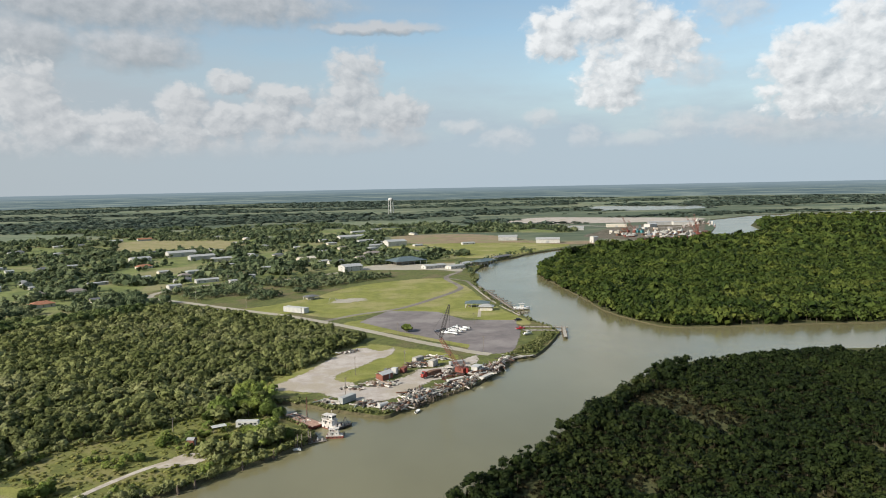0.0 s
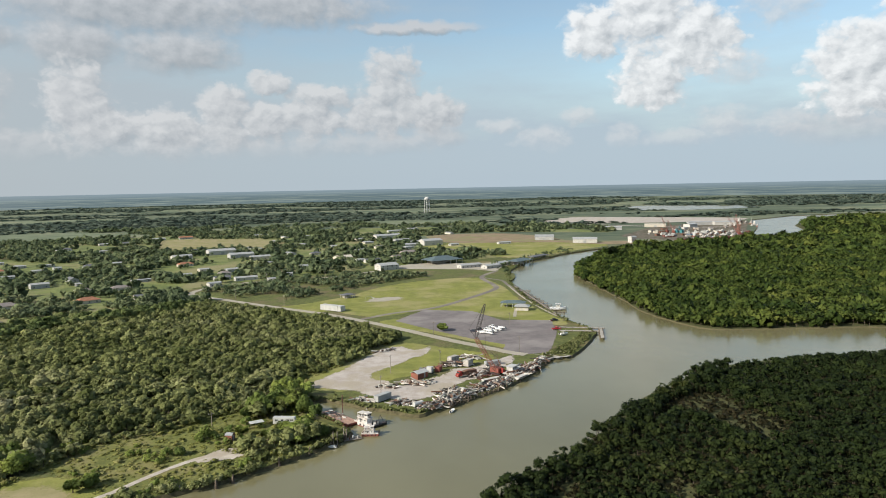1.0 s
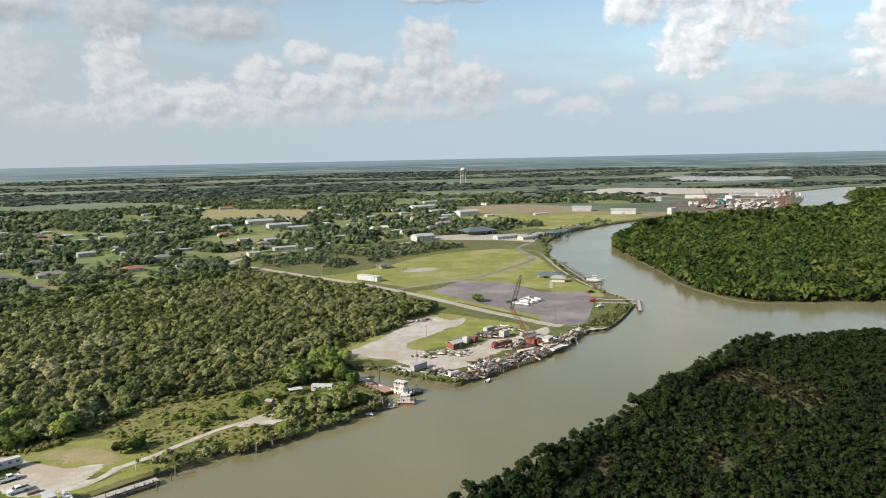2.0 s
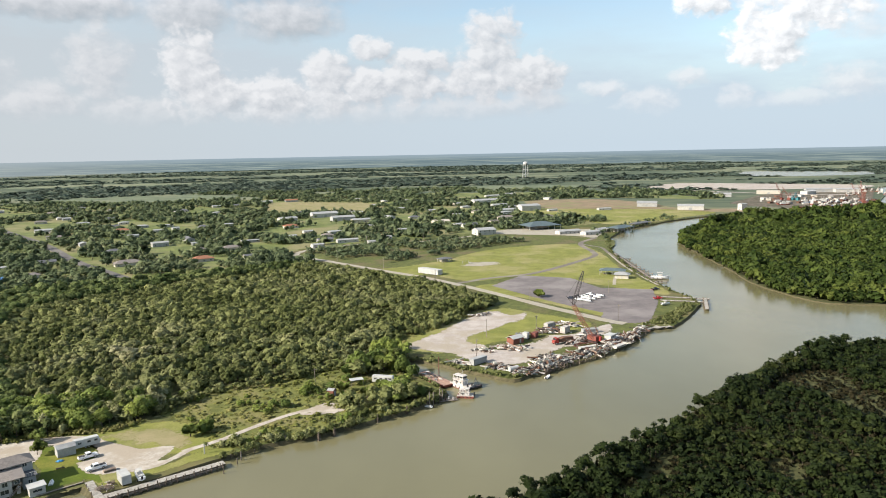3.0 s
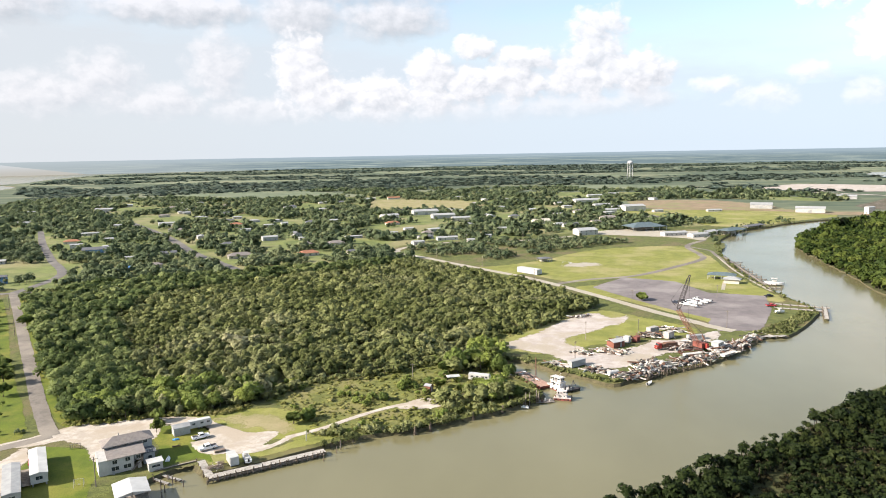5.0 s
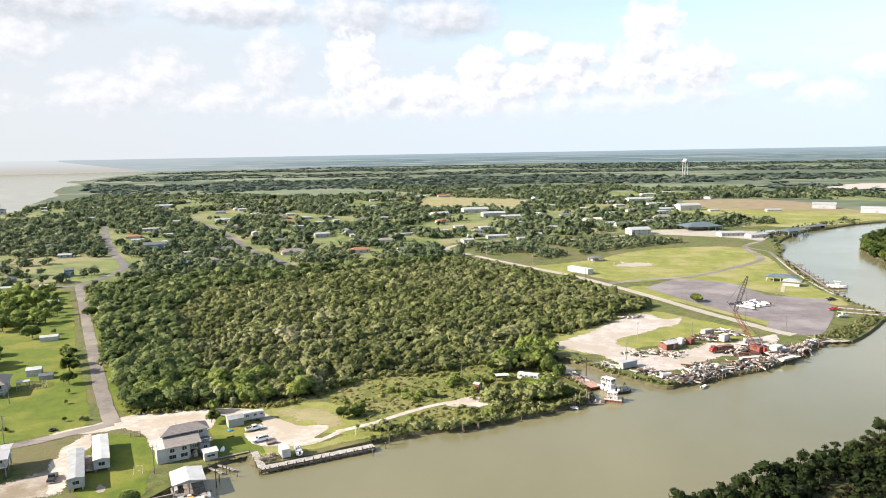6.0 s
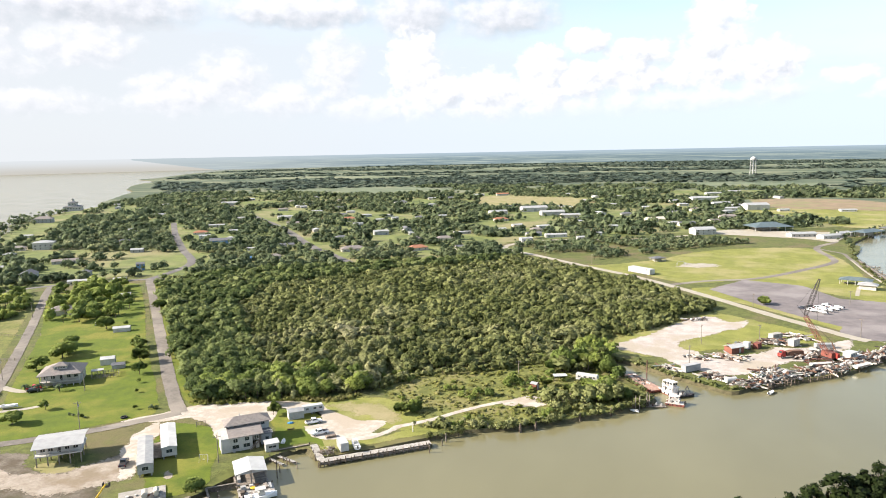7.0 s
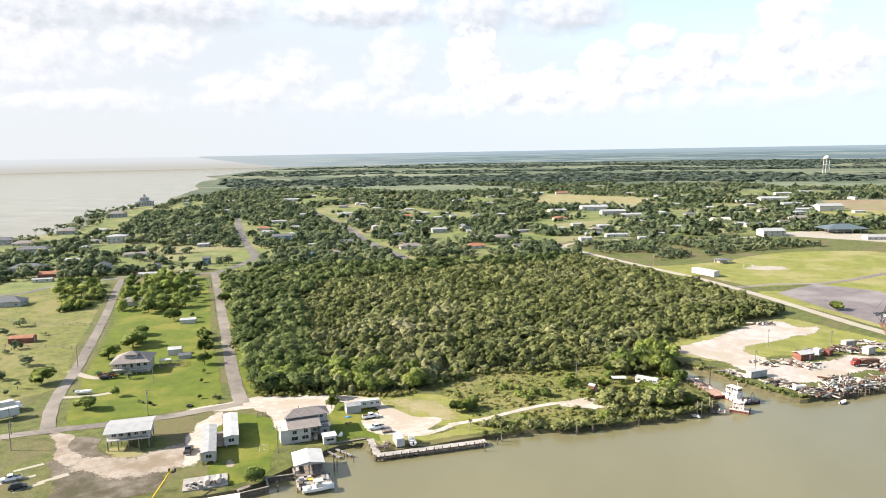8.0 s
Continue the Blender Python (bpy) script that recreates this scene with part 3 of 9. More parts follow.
def inside(points, polygon):
    """Which of the points lie in the polygon."""
    x, y = points[:, 0], points[:, 1]
    hit = np.zeros(len(points), bool)
    p = np.array(polygon, float)
    q = np.roll(p, 1, axis=0)
    for (ax, ay), (bx, by) in zip(p, q):
        if ay == by:
            continue
        cross = ((ay > y) != (by > y)) & (x < (bx - ax) * (y - ay) / (by - ay) + ax)
        hit ^= cross
    return hit


def scatter(polygon, spacing, seed, jitter=0.45):
    """Places on an uneven grid within a polygon."""
    r = np.random.default_rng(seed)
    p = np.array(polygon, float)
    lo, hi = p.min(0), p.max(0)
    gx, gy = np.meshgrid(np.arange(lo[0], hi[0], spacing), np.arange(lo[1], hi[1], spacing))
    gx[1::2] += spacing / 2
    pts = np.stack((gx.ravel(), gy.ravel()), 1)
    pts += r.uniform(-jitter, jitter, pts.shape) * spacing
    return pts[inside(pts, polygon)]


def crown_shape(leaves, seed, leaf=0.30, lumps=10):
    """Corners of leaf sprays, three each, over a lumpy crown of unit radius."""
    r = np.random.default_rng(seed)
    centres = r.normal(size=(lumps, 3))
    centres /= np.linalg.norm(centres, axis=1)[:, None]
    centres *= r.uniform(0.30, 0.78, (lumps, 1))
    centres[:, 2] = np.abs(centres[:, 2]) * 0.9 - 0.12
    sizes = r.uniform(0.24, 0.56, lumps)
    pick = r.integers(0, lumps, leaves)
    way = r.normal(size=(leaves, 3))
    way[:, 2] += 0.35
    way /= np.linalg.norm(way, axis=1)[:, None]
    place = centres[pick] + way * (sizes[pick] * r.uniform(0.72, 1.08, leaves))[:, None]
    face = way + r.normal(size=(leaves, 3)) * 0.5
    face[:, 2] += 0.35
    face /= np.linalg.norm(face, axis=1)[:, None]
    other = r.normal(size=(leaves, 3))
    u = np.cross(face, other)
    u /= np.linalg.norm(u, axis=1)[:, None]
    v = np.cross(face, u)
    s = leaf * r.uniform(0.6, 1.35, (leaves, 1))
    k = r.uniform(0.85, 1.15, (leaves, 3, 1))
    corners = np.stack((u, v * 0.9 - u * 0.5, -v * 0.9 - u * 0.5), 1) * k * s[:, None] + place[:, None]
    round_way = way + place * 0.9 + np.array((0, 0, 0.25)) + r.normal(size=(leaves, 3)) * 0.22
    return corners.reshape(-1, 3), round_way / np.linalg.norm(round_way, axis=1)[:, None]


def grove_mesh(name, places, ground, radius, height, leaves, seed, mats, leaf=0.30, trunks=True, flat=1.0):
    """Many trees in one mesh: crowns of leaf clumps on short stems. radius, height: low and high."""
    r = np.random.default_rng(seed)
    shapes = [crown_shape(leaves, seed * 31 + k, leaf) for k in range(7)]
    count = len(places)
    kind = r.integers(0, len(shapes), count)
    rad = r.uniform(*radius, count) * r.choice((0.5, 0.72, 0.95, 1.15, 1.5), count)
    high = r.uniform(*height, count) * (0.66 + 0.34 * rad / max(radius))
    spin = r.uniform(0, 6.283, count)
    tall = r.uniform(0.7, 1.15, count) * flat
    drift = np.array([noise.noise((px * 0.035, py * 0.035, seed)) for px, py in places])
    tint = np.clip(r.normal(0.42, 0.24, count) + 0.6 * drift, 0, 1)
    verts = np.stack([shapes[k][0] for k in kind])
    ways = np.stack([shapes[k][1] for k in kind])
    c, s = np.cos(spin)[:, None], np.sin(spin)[:, None]
    x = (verts[..., 0] * c - verts[..., 1] * s) * rad[:, None]
    y = (verts[..., 0] * s + verts[..., 1] * c) * rad[:, None]
    z = verts[..., 2] * (rad * tall)[:, None]
    z += np.maximum(high - rad * tall * 0.92, rad * tall * 0.55)[:, None] + ground
    outward = np.stack((ways[..., 0] * c - ways[..., 1] * s, ways[..., 0] * s + ways[..., 1] * c, ways[..., 2]), -1).reshape(-1, 3)
    out = np.stack((x + places[:, 0:1], y + places[:, 1:2], z), -1).reshape(-1, 3)
    faces = np.arange(len(out), dtype=np.int32)
    n_leaf = len(out) // 3
    leaf_tint = np.repeat(tint, leaves)
    if trunks:
        ring = np.array([(math.cos(a), math.sin(a)) for a in (0, 2.094, 4.189)])
        width = (0.05 * rad + 0.06)[:, None, None]
        low = places[:, None] + ring[None] * width
        top = places[:, None] + ring[None] * width * 0.5
        tz = (ground + high - rad * 0.9)[:, None]
        stem = np.concatenate((np.concatenate((low, np.full((count, 3, 1), ground - 0.3)), 2), np.concatenate((top, np.repeat(tz, 3, 1)[..., None]), 2)), 1)
        base = len(out) + np.arange(count)[:, None, None] * 6
        sides = np.array(((0, 1, 4), (0, 4, 3), (1, 2, 5), (1, 5, 4), (2, 0, 3), (2, 3, 5)))[None] + base
        out = np.concatenate((out, stem.reshape(-1, 3)))
        faces = np.concatenate((faces, sides.reshape(-1).astype(np.int32)))
        leaf_tint = np.concatenate((leaf_tint, np.zeros(count * 6)))
        outward = np.concatenate((outward, np.tile((0.0, 0.0, 1.0), (count * 6, 1))))
    total = len(faces) // 3
    data = bpy.data.meshes.new(name)
    data.vertices.add(len(out))
    data.vertices.foreach_set("co", out.astype(np.float32).ravel())
    data.loops.add(len(faces))
    data.loops.foreach_set("vertex_index", faces)
    data.polygons.add(total)
    data.polygons.foreach_set("loop_start", np.arange(0, total * 3, 3, dtype=np.int32))
    for m in mats:
        data.materials.append(m)
    which = np.zeros(total, np.int32)
    which[n_leaf:] = len(mats) - 1
    data.polygons.foreach_set("material_index", which)
    shade = data.attributes.new("tint", "FLOAT", "FACE")
    shade.data.foreach_set("value", leaf_tint.astype(np.float32))
    data.attributes.new("outward", "FLOAT_VECTOR", "FACE").data.foreach_set("vector", outward.astype(np.float32).ravel())
    data.update(calc_edges=True)
    return data


def grove(name, places, ground, radius, height, leaves, seed, mats, label, leaf=0.30, category="trees", flat=1.0, trunks=True):
    data = grove_mesh(name, places, ground, radius, height, leaves, seed, mats, leaf, trunks, flat)
    return tagged(part(name, data, None), label, category, kind="stuff")


# ---- setting: water, shores, distance ----
NORTH_BANK = [(-700, -280), (-330, -50), (-200, 60), (-140, 122), (-120, 139), (-113, 146), (-110, 154), (-106, 168), (-104, 175), (-97, 182), (-89, 177.5), (-75, 188), (-63, 198),
              (-52, 207), (-35, 215), (-17, 227), (-8, 234), (1, 242), (5, 250), (-2, 264), (-12, 280), (-14, 289), (-7, 293), (2, 287), (10, 279), (17, 274.5), (25, 268), (33, 263)]
YARD_BANK = [(40, 269), (49, 274.5), (62, 284), (73, 292), (86, 304.5), (106, 331), (113, 341), (123, 340), (137, 359), (154, 386), (157, 400), (154, 421), (152, 450), (151, 476), (153, 526),
             (158, 570), (161, 600), (172, 655), (188, 706), (222, 772), (249, 803), (262, 812), (304, 857), (360, 897), (414, 926)]
FAR_BANK = [(560, 990), (680, 1035), (800, 1200), (950, 1450), (1150, 1580), (1600, 1640), (3200, 1720), (4300, 1800), (3400, 3400), (1700, 4500), (0, 4820), (-1500, 4580)]
BAY_SHORE = [(-2481, 3775), (-2391, 3518), (-2207, 2995), (-2004, 2555), (-1955, 2365), (-1743, 2188), (-1593, 1911), (-1441, 1693), (-1283, 1520), (-1146, 1314), (-1054, 1170), (-974, 1068), (-902, 922), (-873, 861), (-873, 812), (-796, 755), (-749, 681), (-743, 649), (-710, 607), (-716, 583), (-691, 542), (-658, 517), (-656, 483), (-700, 300), (-740, 0)]
PENINSULA = [(399, 893), (318, 804), (268, 722), (240, 650), (232, 590), (222, 500), (215, 450), (219, 409), (229, 386), (266, 377), (302, 372), (360, 360), (700, 290), (2200, 60),
             (4200, 700), (4300, 1500), (1700, 1480), (1200, 1440), (1010, 1360), (905, 1235), (835, 1110), (742, 1008), (640, 958), (500, 922)]
ISLAND = [(174, 303), (146, 277), (133, 271), (112, 249), (91, 227), (74, 212), (58, 199), (44, 186), (28, 175), (5, 161), (-19, 143), (-60, 100), (-130, 30), (-320, -140), (-640, -420),
          (300, -900), (2200, -300), (2000, 20), (700, 232), (308, 303), (272, 310), (240, 313), (205, 308)]

sheet = bmesh.new()
sheet.faces.new([sheet.verts.new(c) for c in ((-4900, -4900, 0), (4900, -4900, 0), (4900, 4900, 0), (-4900, 4900, 0))])
tagged(part("water", sheet, WATER), "olive-brown silty river and bay water with faint ripples", "water", kind="structure")

north = ragged(smooth_line(NORTH_BANK + YARD_BANK, False, 3), 0.7, 4.0) + [tuple(p) for p in FAR_BANK] + ragged(smooth_line(BAY_SHORE, False, 4), 9.0, 22.0)
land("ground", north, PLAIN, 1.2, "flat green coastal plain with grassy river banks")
land("ground_peninsula", ragged(smooth_line(PENINSULA[:14], False, 3), 1.5, 6.0) + PENINSULA[14:], MARSH_EDGE, 0.5, "low marshy peninsula inside the river bend")
land("ground_island", ragged(smooth_line(ISLAND[:13], False, 3), 1.5, 6.0) + ISLAND[13:18] + ragged(smooth_line(ISLAND[18:], False, 3), 1.0, 6.0), MARSH_EDGE, 0.5, "low wooded island beside the river")

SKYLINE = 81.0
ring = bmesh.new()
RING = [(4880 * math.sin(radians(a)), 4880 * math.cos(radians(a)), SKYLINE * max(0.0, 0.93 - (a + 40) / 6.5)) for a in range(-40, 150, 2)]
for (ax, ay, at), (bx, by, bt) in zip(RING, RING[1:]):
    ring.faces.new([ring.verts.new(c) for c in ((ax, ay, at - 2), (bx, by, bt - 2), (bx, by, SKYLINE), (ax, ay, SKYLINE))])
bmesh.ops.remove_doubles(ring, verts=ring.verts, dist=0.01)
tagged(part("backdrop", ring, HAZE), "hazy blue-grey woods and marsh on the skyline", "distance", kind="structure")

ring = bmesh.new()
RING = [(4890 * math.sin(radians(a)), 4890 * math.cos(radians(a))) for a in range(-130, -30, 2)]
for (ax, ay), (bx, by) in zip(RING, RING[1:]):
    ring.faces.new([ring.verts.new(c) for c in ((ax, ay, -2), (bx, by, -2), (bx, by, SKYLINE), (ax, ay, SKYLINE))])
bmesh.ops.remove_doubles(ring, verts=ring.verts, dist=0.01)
tagged(part("backdrop_bay", ring, BAY_HAZE), "self-lit backdrop of pale open bay water, haze painted towards the sky", "distance", kind="structure")

# ---- ground cover, roads ----
WOOD = [(-152, 212), (-190, 248), (-247, 316), (-321, 402), (-290, 440), (-222, 485), (-165, 512), (-98, 562), (-52, 522), (-17, 480), (15, 440), (39, 397), (14, 366), (-16, 338), (-30, 318), (-41, 290), (-62, 272), (-84, 261), (-100, 252), (-97, 238), (-128, 222)]
SCRUB = [(-97, 237), (-76, 220), (-68, 203), (-52, 209), (-35, 217), (-17, 229), (0, 243), (2, 252), (-8, 268), (-17, 287), (-40, 290), (-62, 272), (-84, 261), (-100, 252)]
patch("ground_meadow", [(-420, 130), (-330, 60), (-200, 68), (-145, 125), (-121, 146), (-112, 160), (-105, 178), (-90, 183), (-66, 203), (-35, 219), (-10, 237), (-2, 250), (-16, 287), (0, 296), (30, 270), (85, 310), (110, 345), (150, 390), (148, 480), (156, 590), (180, 700), (60, 800), (-140, 640), (-400, 500)],
      MEADOW, 1.215, "rough mown meadow with dry patches", feather=2.5)
patch("ground_town", [(-395, 400), (-345, 430), (-300, 445), (-222, 492), (-108, 556), (-90, 600), (-128, 632), (-100, 680), (60, 770), (110, 800), (200, 830), (240, 900), (180, 1000), (130, 1060), (160, 1240), (300, 1300), (520, 1200), (300, 1500), (-500, 1550), (-1000, 1300), (-960, 1050), (-900, 870), (-740, 650), (-715, 560), (-680, 500), (-700, 330), (-560, 200), (-420, 150)], TOWN_GRASS, 1.22, "gardens and grass between the houses of the town", feather=6)
patch("ground_wood", WOOD, WOOD_FLOOR, 1.225, "dark leaf litter under the dense wood")
patch("ground_scrub", SCRUB, ROUGH_GRASS, 1.24, "tall yellow-green grass between bushes by the river")
patch("ground_lawn", [(-197, 163), (-225, 192), (-292, 273), (-368, 358), (-350, 408), (-300, 360), (-225, 270), (-165, 202), (-168, 187), (-184, 172)], LAWN, 1.26, "bright mown lawn between two lanes", feather=0.9)
patch("ground_yard", [(-152, 187), (-146, 190), (-131, 188), (-121, 176), (-118, 166), (-112, 153), (-122, 143), (-131, 152), (-137, 160)], LAWN, 1.26, "bright green mown yard by the seawall", feather=0.8)
patch("ground_yard", [(-125, 207), (-116, 212), (-104, 207), (-96, 191), (-90, 182), (-97, 186), (-106, 179), (-110, 181), (-113, 192)], LAWN, 1.275, "mown grass around the camper and slipway", feather=0.8)
patch("ground_verge", [(-147, 206), (-158, 208), (-190, 242), (-245, 306), (-330, 402), (-322, 404), (-245, 318), (-188, 250)], LAWN, 1.25, "light green grass verge beside the wood", feather=0.9)
patch("ground_field", [(-232, 192), (-262, 222), (-330, 300), (-372, 345), (-420, 335), (-380, 250), (-300, 170), (-250, 160)], ROUGH_GRASS, 1.23, "uncut fenced pasture with trodden tracks")
patch("ground_bare_grass", [(-116, 216), (-92, 229), (-72, 219), (-68, 204), (-84, 200), (-98, 209)], PARK, 1.265, "light yellow-green grass around the bare soil", feather=2.5)
patch("ground_bare", [(-106, 216), (-92, 223), (-79, 216), (-76, 208), (-84, 206), (-95, 211)], STRAW, 1.27, "dry straw-coloured grass with bare soil", feather=4.5)
patch("ground_bank_grass", [(-97, 190), (-89, 181), (-76, 190.5), (-63, 201), (-60, 206), (-70, 203), (-78, 195), (-86, 192)], PARK, 1.268, "light green mown bank above the jetty", feather=1.2)
patch("ground_gravel", [(-168, 186), (-158, 198), (-150, 208), (-136, 213), (-122, 217), (-108, 216), (-98, 207), (-88, 200), (-80, 197), (-77, 203), (-72, 207), (-80, 192), (-92, 190), (-98, 198), (-104, 208), (-114, 212), (-124, 208), (-132, 196), (-137, 192), (-146, 195), (-153, 190)],
      GRAVEL, 1.295, "pale crushed-shell track and turning place", feather=0.8)
patch("ground_clearing", [(-190, 152), (-178, 158), (-172, 152), (-160, 150), (-152, 160), (-150, 176), (-156, 186), (-148, 186), (-146, 172), (-138, 156), (-140, 146), (-134, 138), (-150, 120), (-176, 130)],
      MUD, 1.285, "trodden mud and shell yard under the raised house", feather=2.0)
patch("ground_drive", [(-192, 155), (-187, 156), (-181, 150), (-172, 147), (-160, 150), (-156, 153), (-152, 161), (-146, 165), (-139, 161), (-135, 151), (-142, 144), (-148, 138), (-158, 137), (-168, 138), (-180, 143)],
      DUST, 1.305, "pale crushed-shell drive worn into the yard", feather=3.5)
patch("ground_verge_grass", [(-208, 146), (-190, 152), (-180, 145), (-174, 137), (-163, 130), (-158, 122), (-170, 112), (-215, 125)], MEADOW, 1.303, "trampled dark grass beside the parked pickups", feather=2.5)
patch("ground_drive_mouth", [(-196, 156), (-187, 157.5), (-183.5, 152.5), (-178.5, 148.5), (-170, 145.5), (-169, 139), (-179, 142), (-185, 148)], DUST, 1.311, "pale gravel drive from the lane into the yard", feather=1.2)
patch("ground_apron", [(-156, 179), (-155.5, 189), (-147.5, 182), (-146.5, 176), (-145, 169), (-136, 156), (-138, 150), (-143.5, 157), (-150, 164), (-153.5, 171)], GRAVEL, 1.312, "worn shell apron beside the mobile homes", feather=1.6)
patch("ground_worn_spot", [(-129.5, 157), (-127.5, 159), (-125.5, 157.5), (-123, 154.5), (-124.5, 152.8), (-127.5, 155)], DUST, 1.30, "bare worn spot in the mown yard", feather=1.6)
patch("ground_soil", [(-168, 152), (-164, 156), (-158, 156), (-155, 152), (-158, 149), (-165, 149)], STRAW, 1.315, "heaped brown soil under the raised house", feather=1.6)
patch("ground_gravel_yard", [(-152, 197), (-137, 191), (-128, 181), (-125, 183), (-130, 193), (-128, 197), (-118, 198), (-120, 207), (-124, 215), (-136, 208), (-146, 202)], GRAVEL, 1.3, "pale crushed shell around the two-storey house", feather=1.0)
patch("ground_gravel_lot", [(-126, 216), (-111, 217), (-92, 207), (-81, 208), (-80, 201), (-85, 192), (-92, 189), (-99, 190), (-105, 197), (-101, 201), (-105, 208), (-112, 211), (-120, 209)], GRAVEL, 1.3, "pale crushed-shell parking place for pickups", feather=1.0)
patch("ground_park", [(-2, 520), (30, 600), (80, 645), (140, 655), (150, 590), (146, 530), (146, 480), (150, 425), (140, 415), (112, 450), (70, 490), (45, 478), (24, 476)], PARK, 1.23, "sunlit yellow-green park meadow", feather=2.2)
patch("ground_play", [(26, 540), (34, 556), (52, 560), (58, 548), (44, 538)], PAVING, 1.26, "worn pale ground around the play frame", feather=5.0)
patch("ground_verge_park", [(-8, 500), (40, 560), (60, 620), (30, 590), (-20, 545), (-40, 535), (-30, 520)], PARK, 1.235, "mown grass behind the white storage building", feather=2.5)
patch("ground_park_edge", [(30, 450), (60, 410), (84, 376), (96, 360), (100, 372), (86, 396), (70, 422), (48, 462)], PARK, 1.24, "grass strip between the road and the car park", feather=0.9)
patch("ground_yard_grass", [(-14, 345), (30, 392), (62, 372), (84, 348), (70, 335), (50, 330), (30, 316), (4, 300), (-20, 306), (-30, 318)], PARK, 1.23, "rough light green grass around the scrap yard", feather=2.2)
patch("ground_sand", [(-13, 313), (-6, 325), (4, 338), (17, 361), (28, 377), (37, 382), (45, 371), (53, 378), (50, 362), (39, 350), (30, 339), (20, 329), (18, 319), (24, 313), (30, 305), (39, 309), (48, 315), (58, 327), (69, 329), (81, 338), (92, 347), (91, 336), (76, 316), (57, 302), (46, 290), (36, 281), (25, 283), (16, 291), (9, 299), (-3, 306)],
      SAND, 1.285, "pale bare sand and shell lot", feather=2.6)
patch("ground_sand_grass", [(22, 318), (38, 318), (46, 326), (44, 340), (34, 340), (24, 331)], PARK, 1.30, "island of grass within the sand lot", feather=2.0)
patch("road_car_park", [(41, 456), (66, 493), (99, 478), (111, 441), (142, 432), (134, 396), (120, 362), (112, 347), (93, 346), (90, 358), (95, 371), (81, 389), (63, 417)], LOT, 1.29, "grey asphalt car park beside the boat ramp", "car park", feather=0.9, steps=1)
patch("ground_dry_field", [(-301, 1345), (-90, 1260), (-104, 1085), (-240, 1100)], STRAW, 1.5, "tan dry field at the edge of the town", feather=3)
patch("ground_brown_field", [(180, 1240), (300, 1250), (360, 1140), (372, 1030), (470, 985), (470, 960), (400, 965), (345, 1030), (250, 1060), (190, 1090)], material("ploughed_field", (0.26, 0.19, 0.125), (0.19, 0.15, 0.09), 0.06, 0.95, third=(0.20, 0.19, 0.09), big=0.02), 1.5, "brown stubble field with dark rows", feather=3)
patch("ground_pasture", [(150, 1080), (250, 1055), (345, 1025), (400, 955), (330, 890), (260, 830), (210, 830), (190, 920), (130, 980)], PARK, 1.31, "pale green pasture along the river", feather=3)
patch("ground_sand_flat", [(489, 1556), (677, 1450), (900, 1440), (980, 1540), (801, 1690), (640, 1780)], SAND, 1.5, "pale sandy flats by the river", feather=8)
patch("ground_shipyard", [(520, 1000), (600, 1010), (675, 1050), (790, 1215), (930, 1440), (800, 1400), (640, 1300), (540, 1180), (480, 1090)], MUD, 1.31, "bare shipyard ground", feather=4)
patch("ground_commons", [(150, 720), (170, 700), (190, 740), (250, 815), (215, 800), (180, 780), (130, 790), (100, 800), (60, 760), (100, 740)], PAVING, 1.31, "pale paved forecourt by the park pavilion", feather=2.2)
patch("water_pond", [(1004, 2120), (1330, 2110), (1480, 2330), (1215, 2520), (1090, 2400)], WATER, 1.55, "pale pond beyond the shipyard", "pond", feather=12)
for line in ([(-1500, 2300), (-600, 2250), (500, 2500), (420, 2640), (-500, 2480), (-1350, 2600)], [(300, 3000), (1800, 2700), (2600, 2750), (2500, 2950), (900, 3250)], [(-1700, 3300), (-200, 3300), (900, 3500), (700, 3680), (-800, 3600)],
             [(-900, 1500), (-500, 1400), (-350, 1500), (-600, 1720), (-1000, 1750)], [(1500, 1750), (2600, 1800), (2500, 2050), (1700, 2000)], [(150, 1600), (420, 1620), (380, 1800), (60, 1850)]):
    patch("ground_marsh", line, MARSH, 1.5, "pale green open marsh", feather=25)

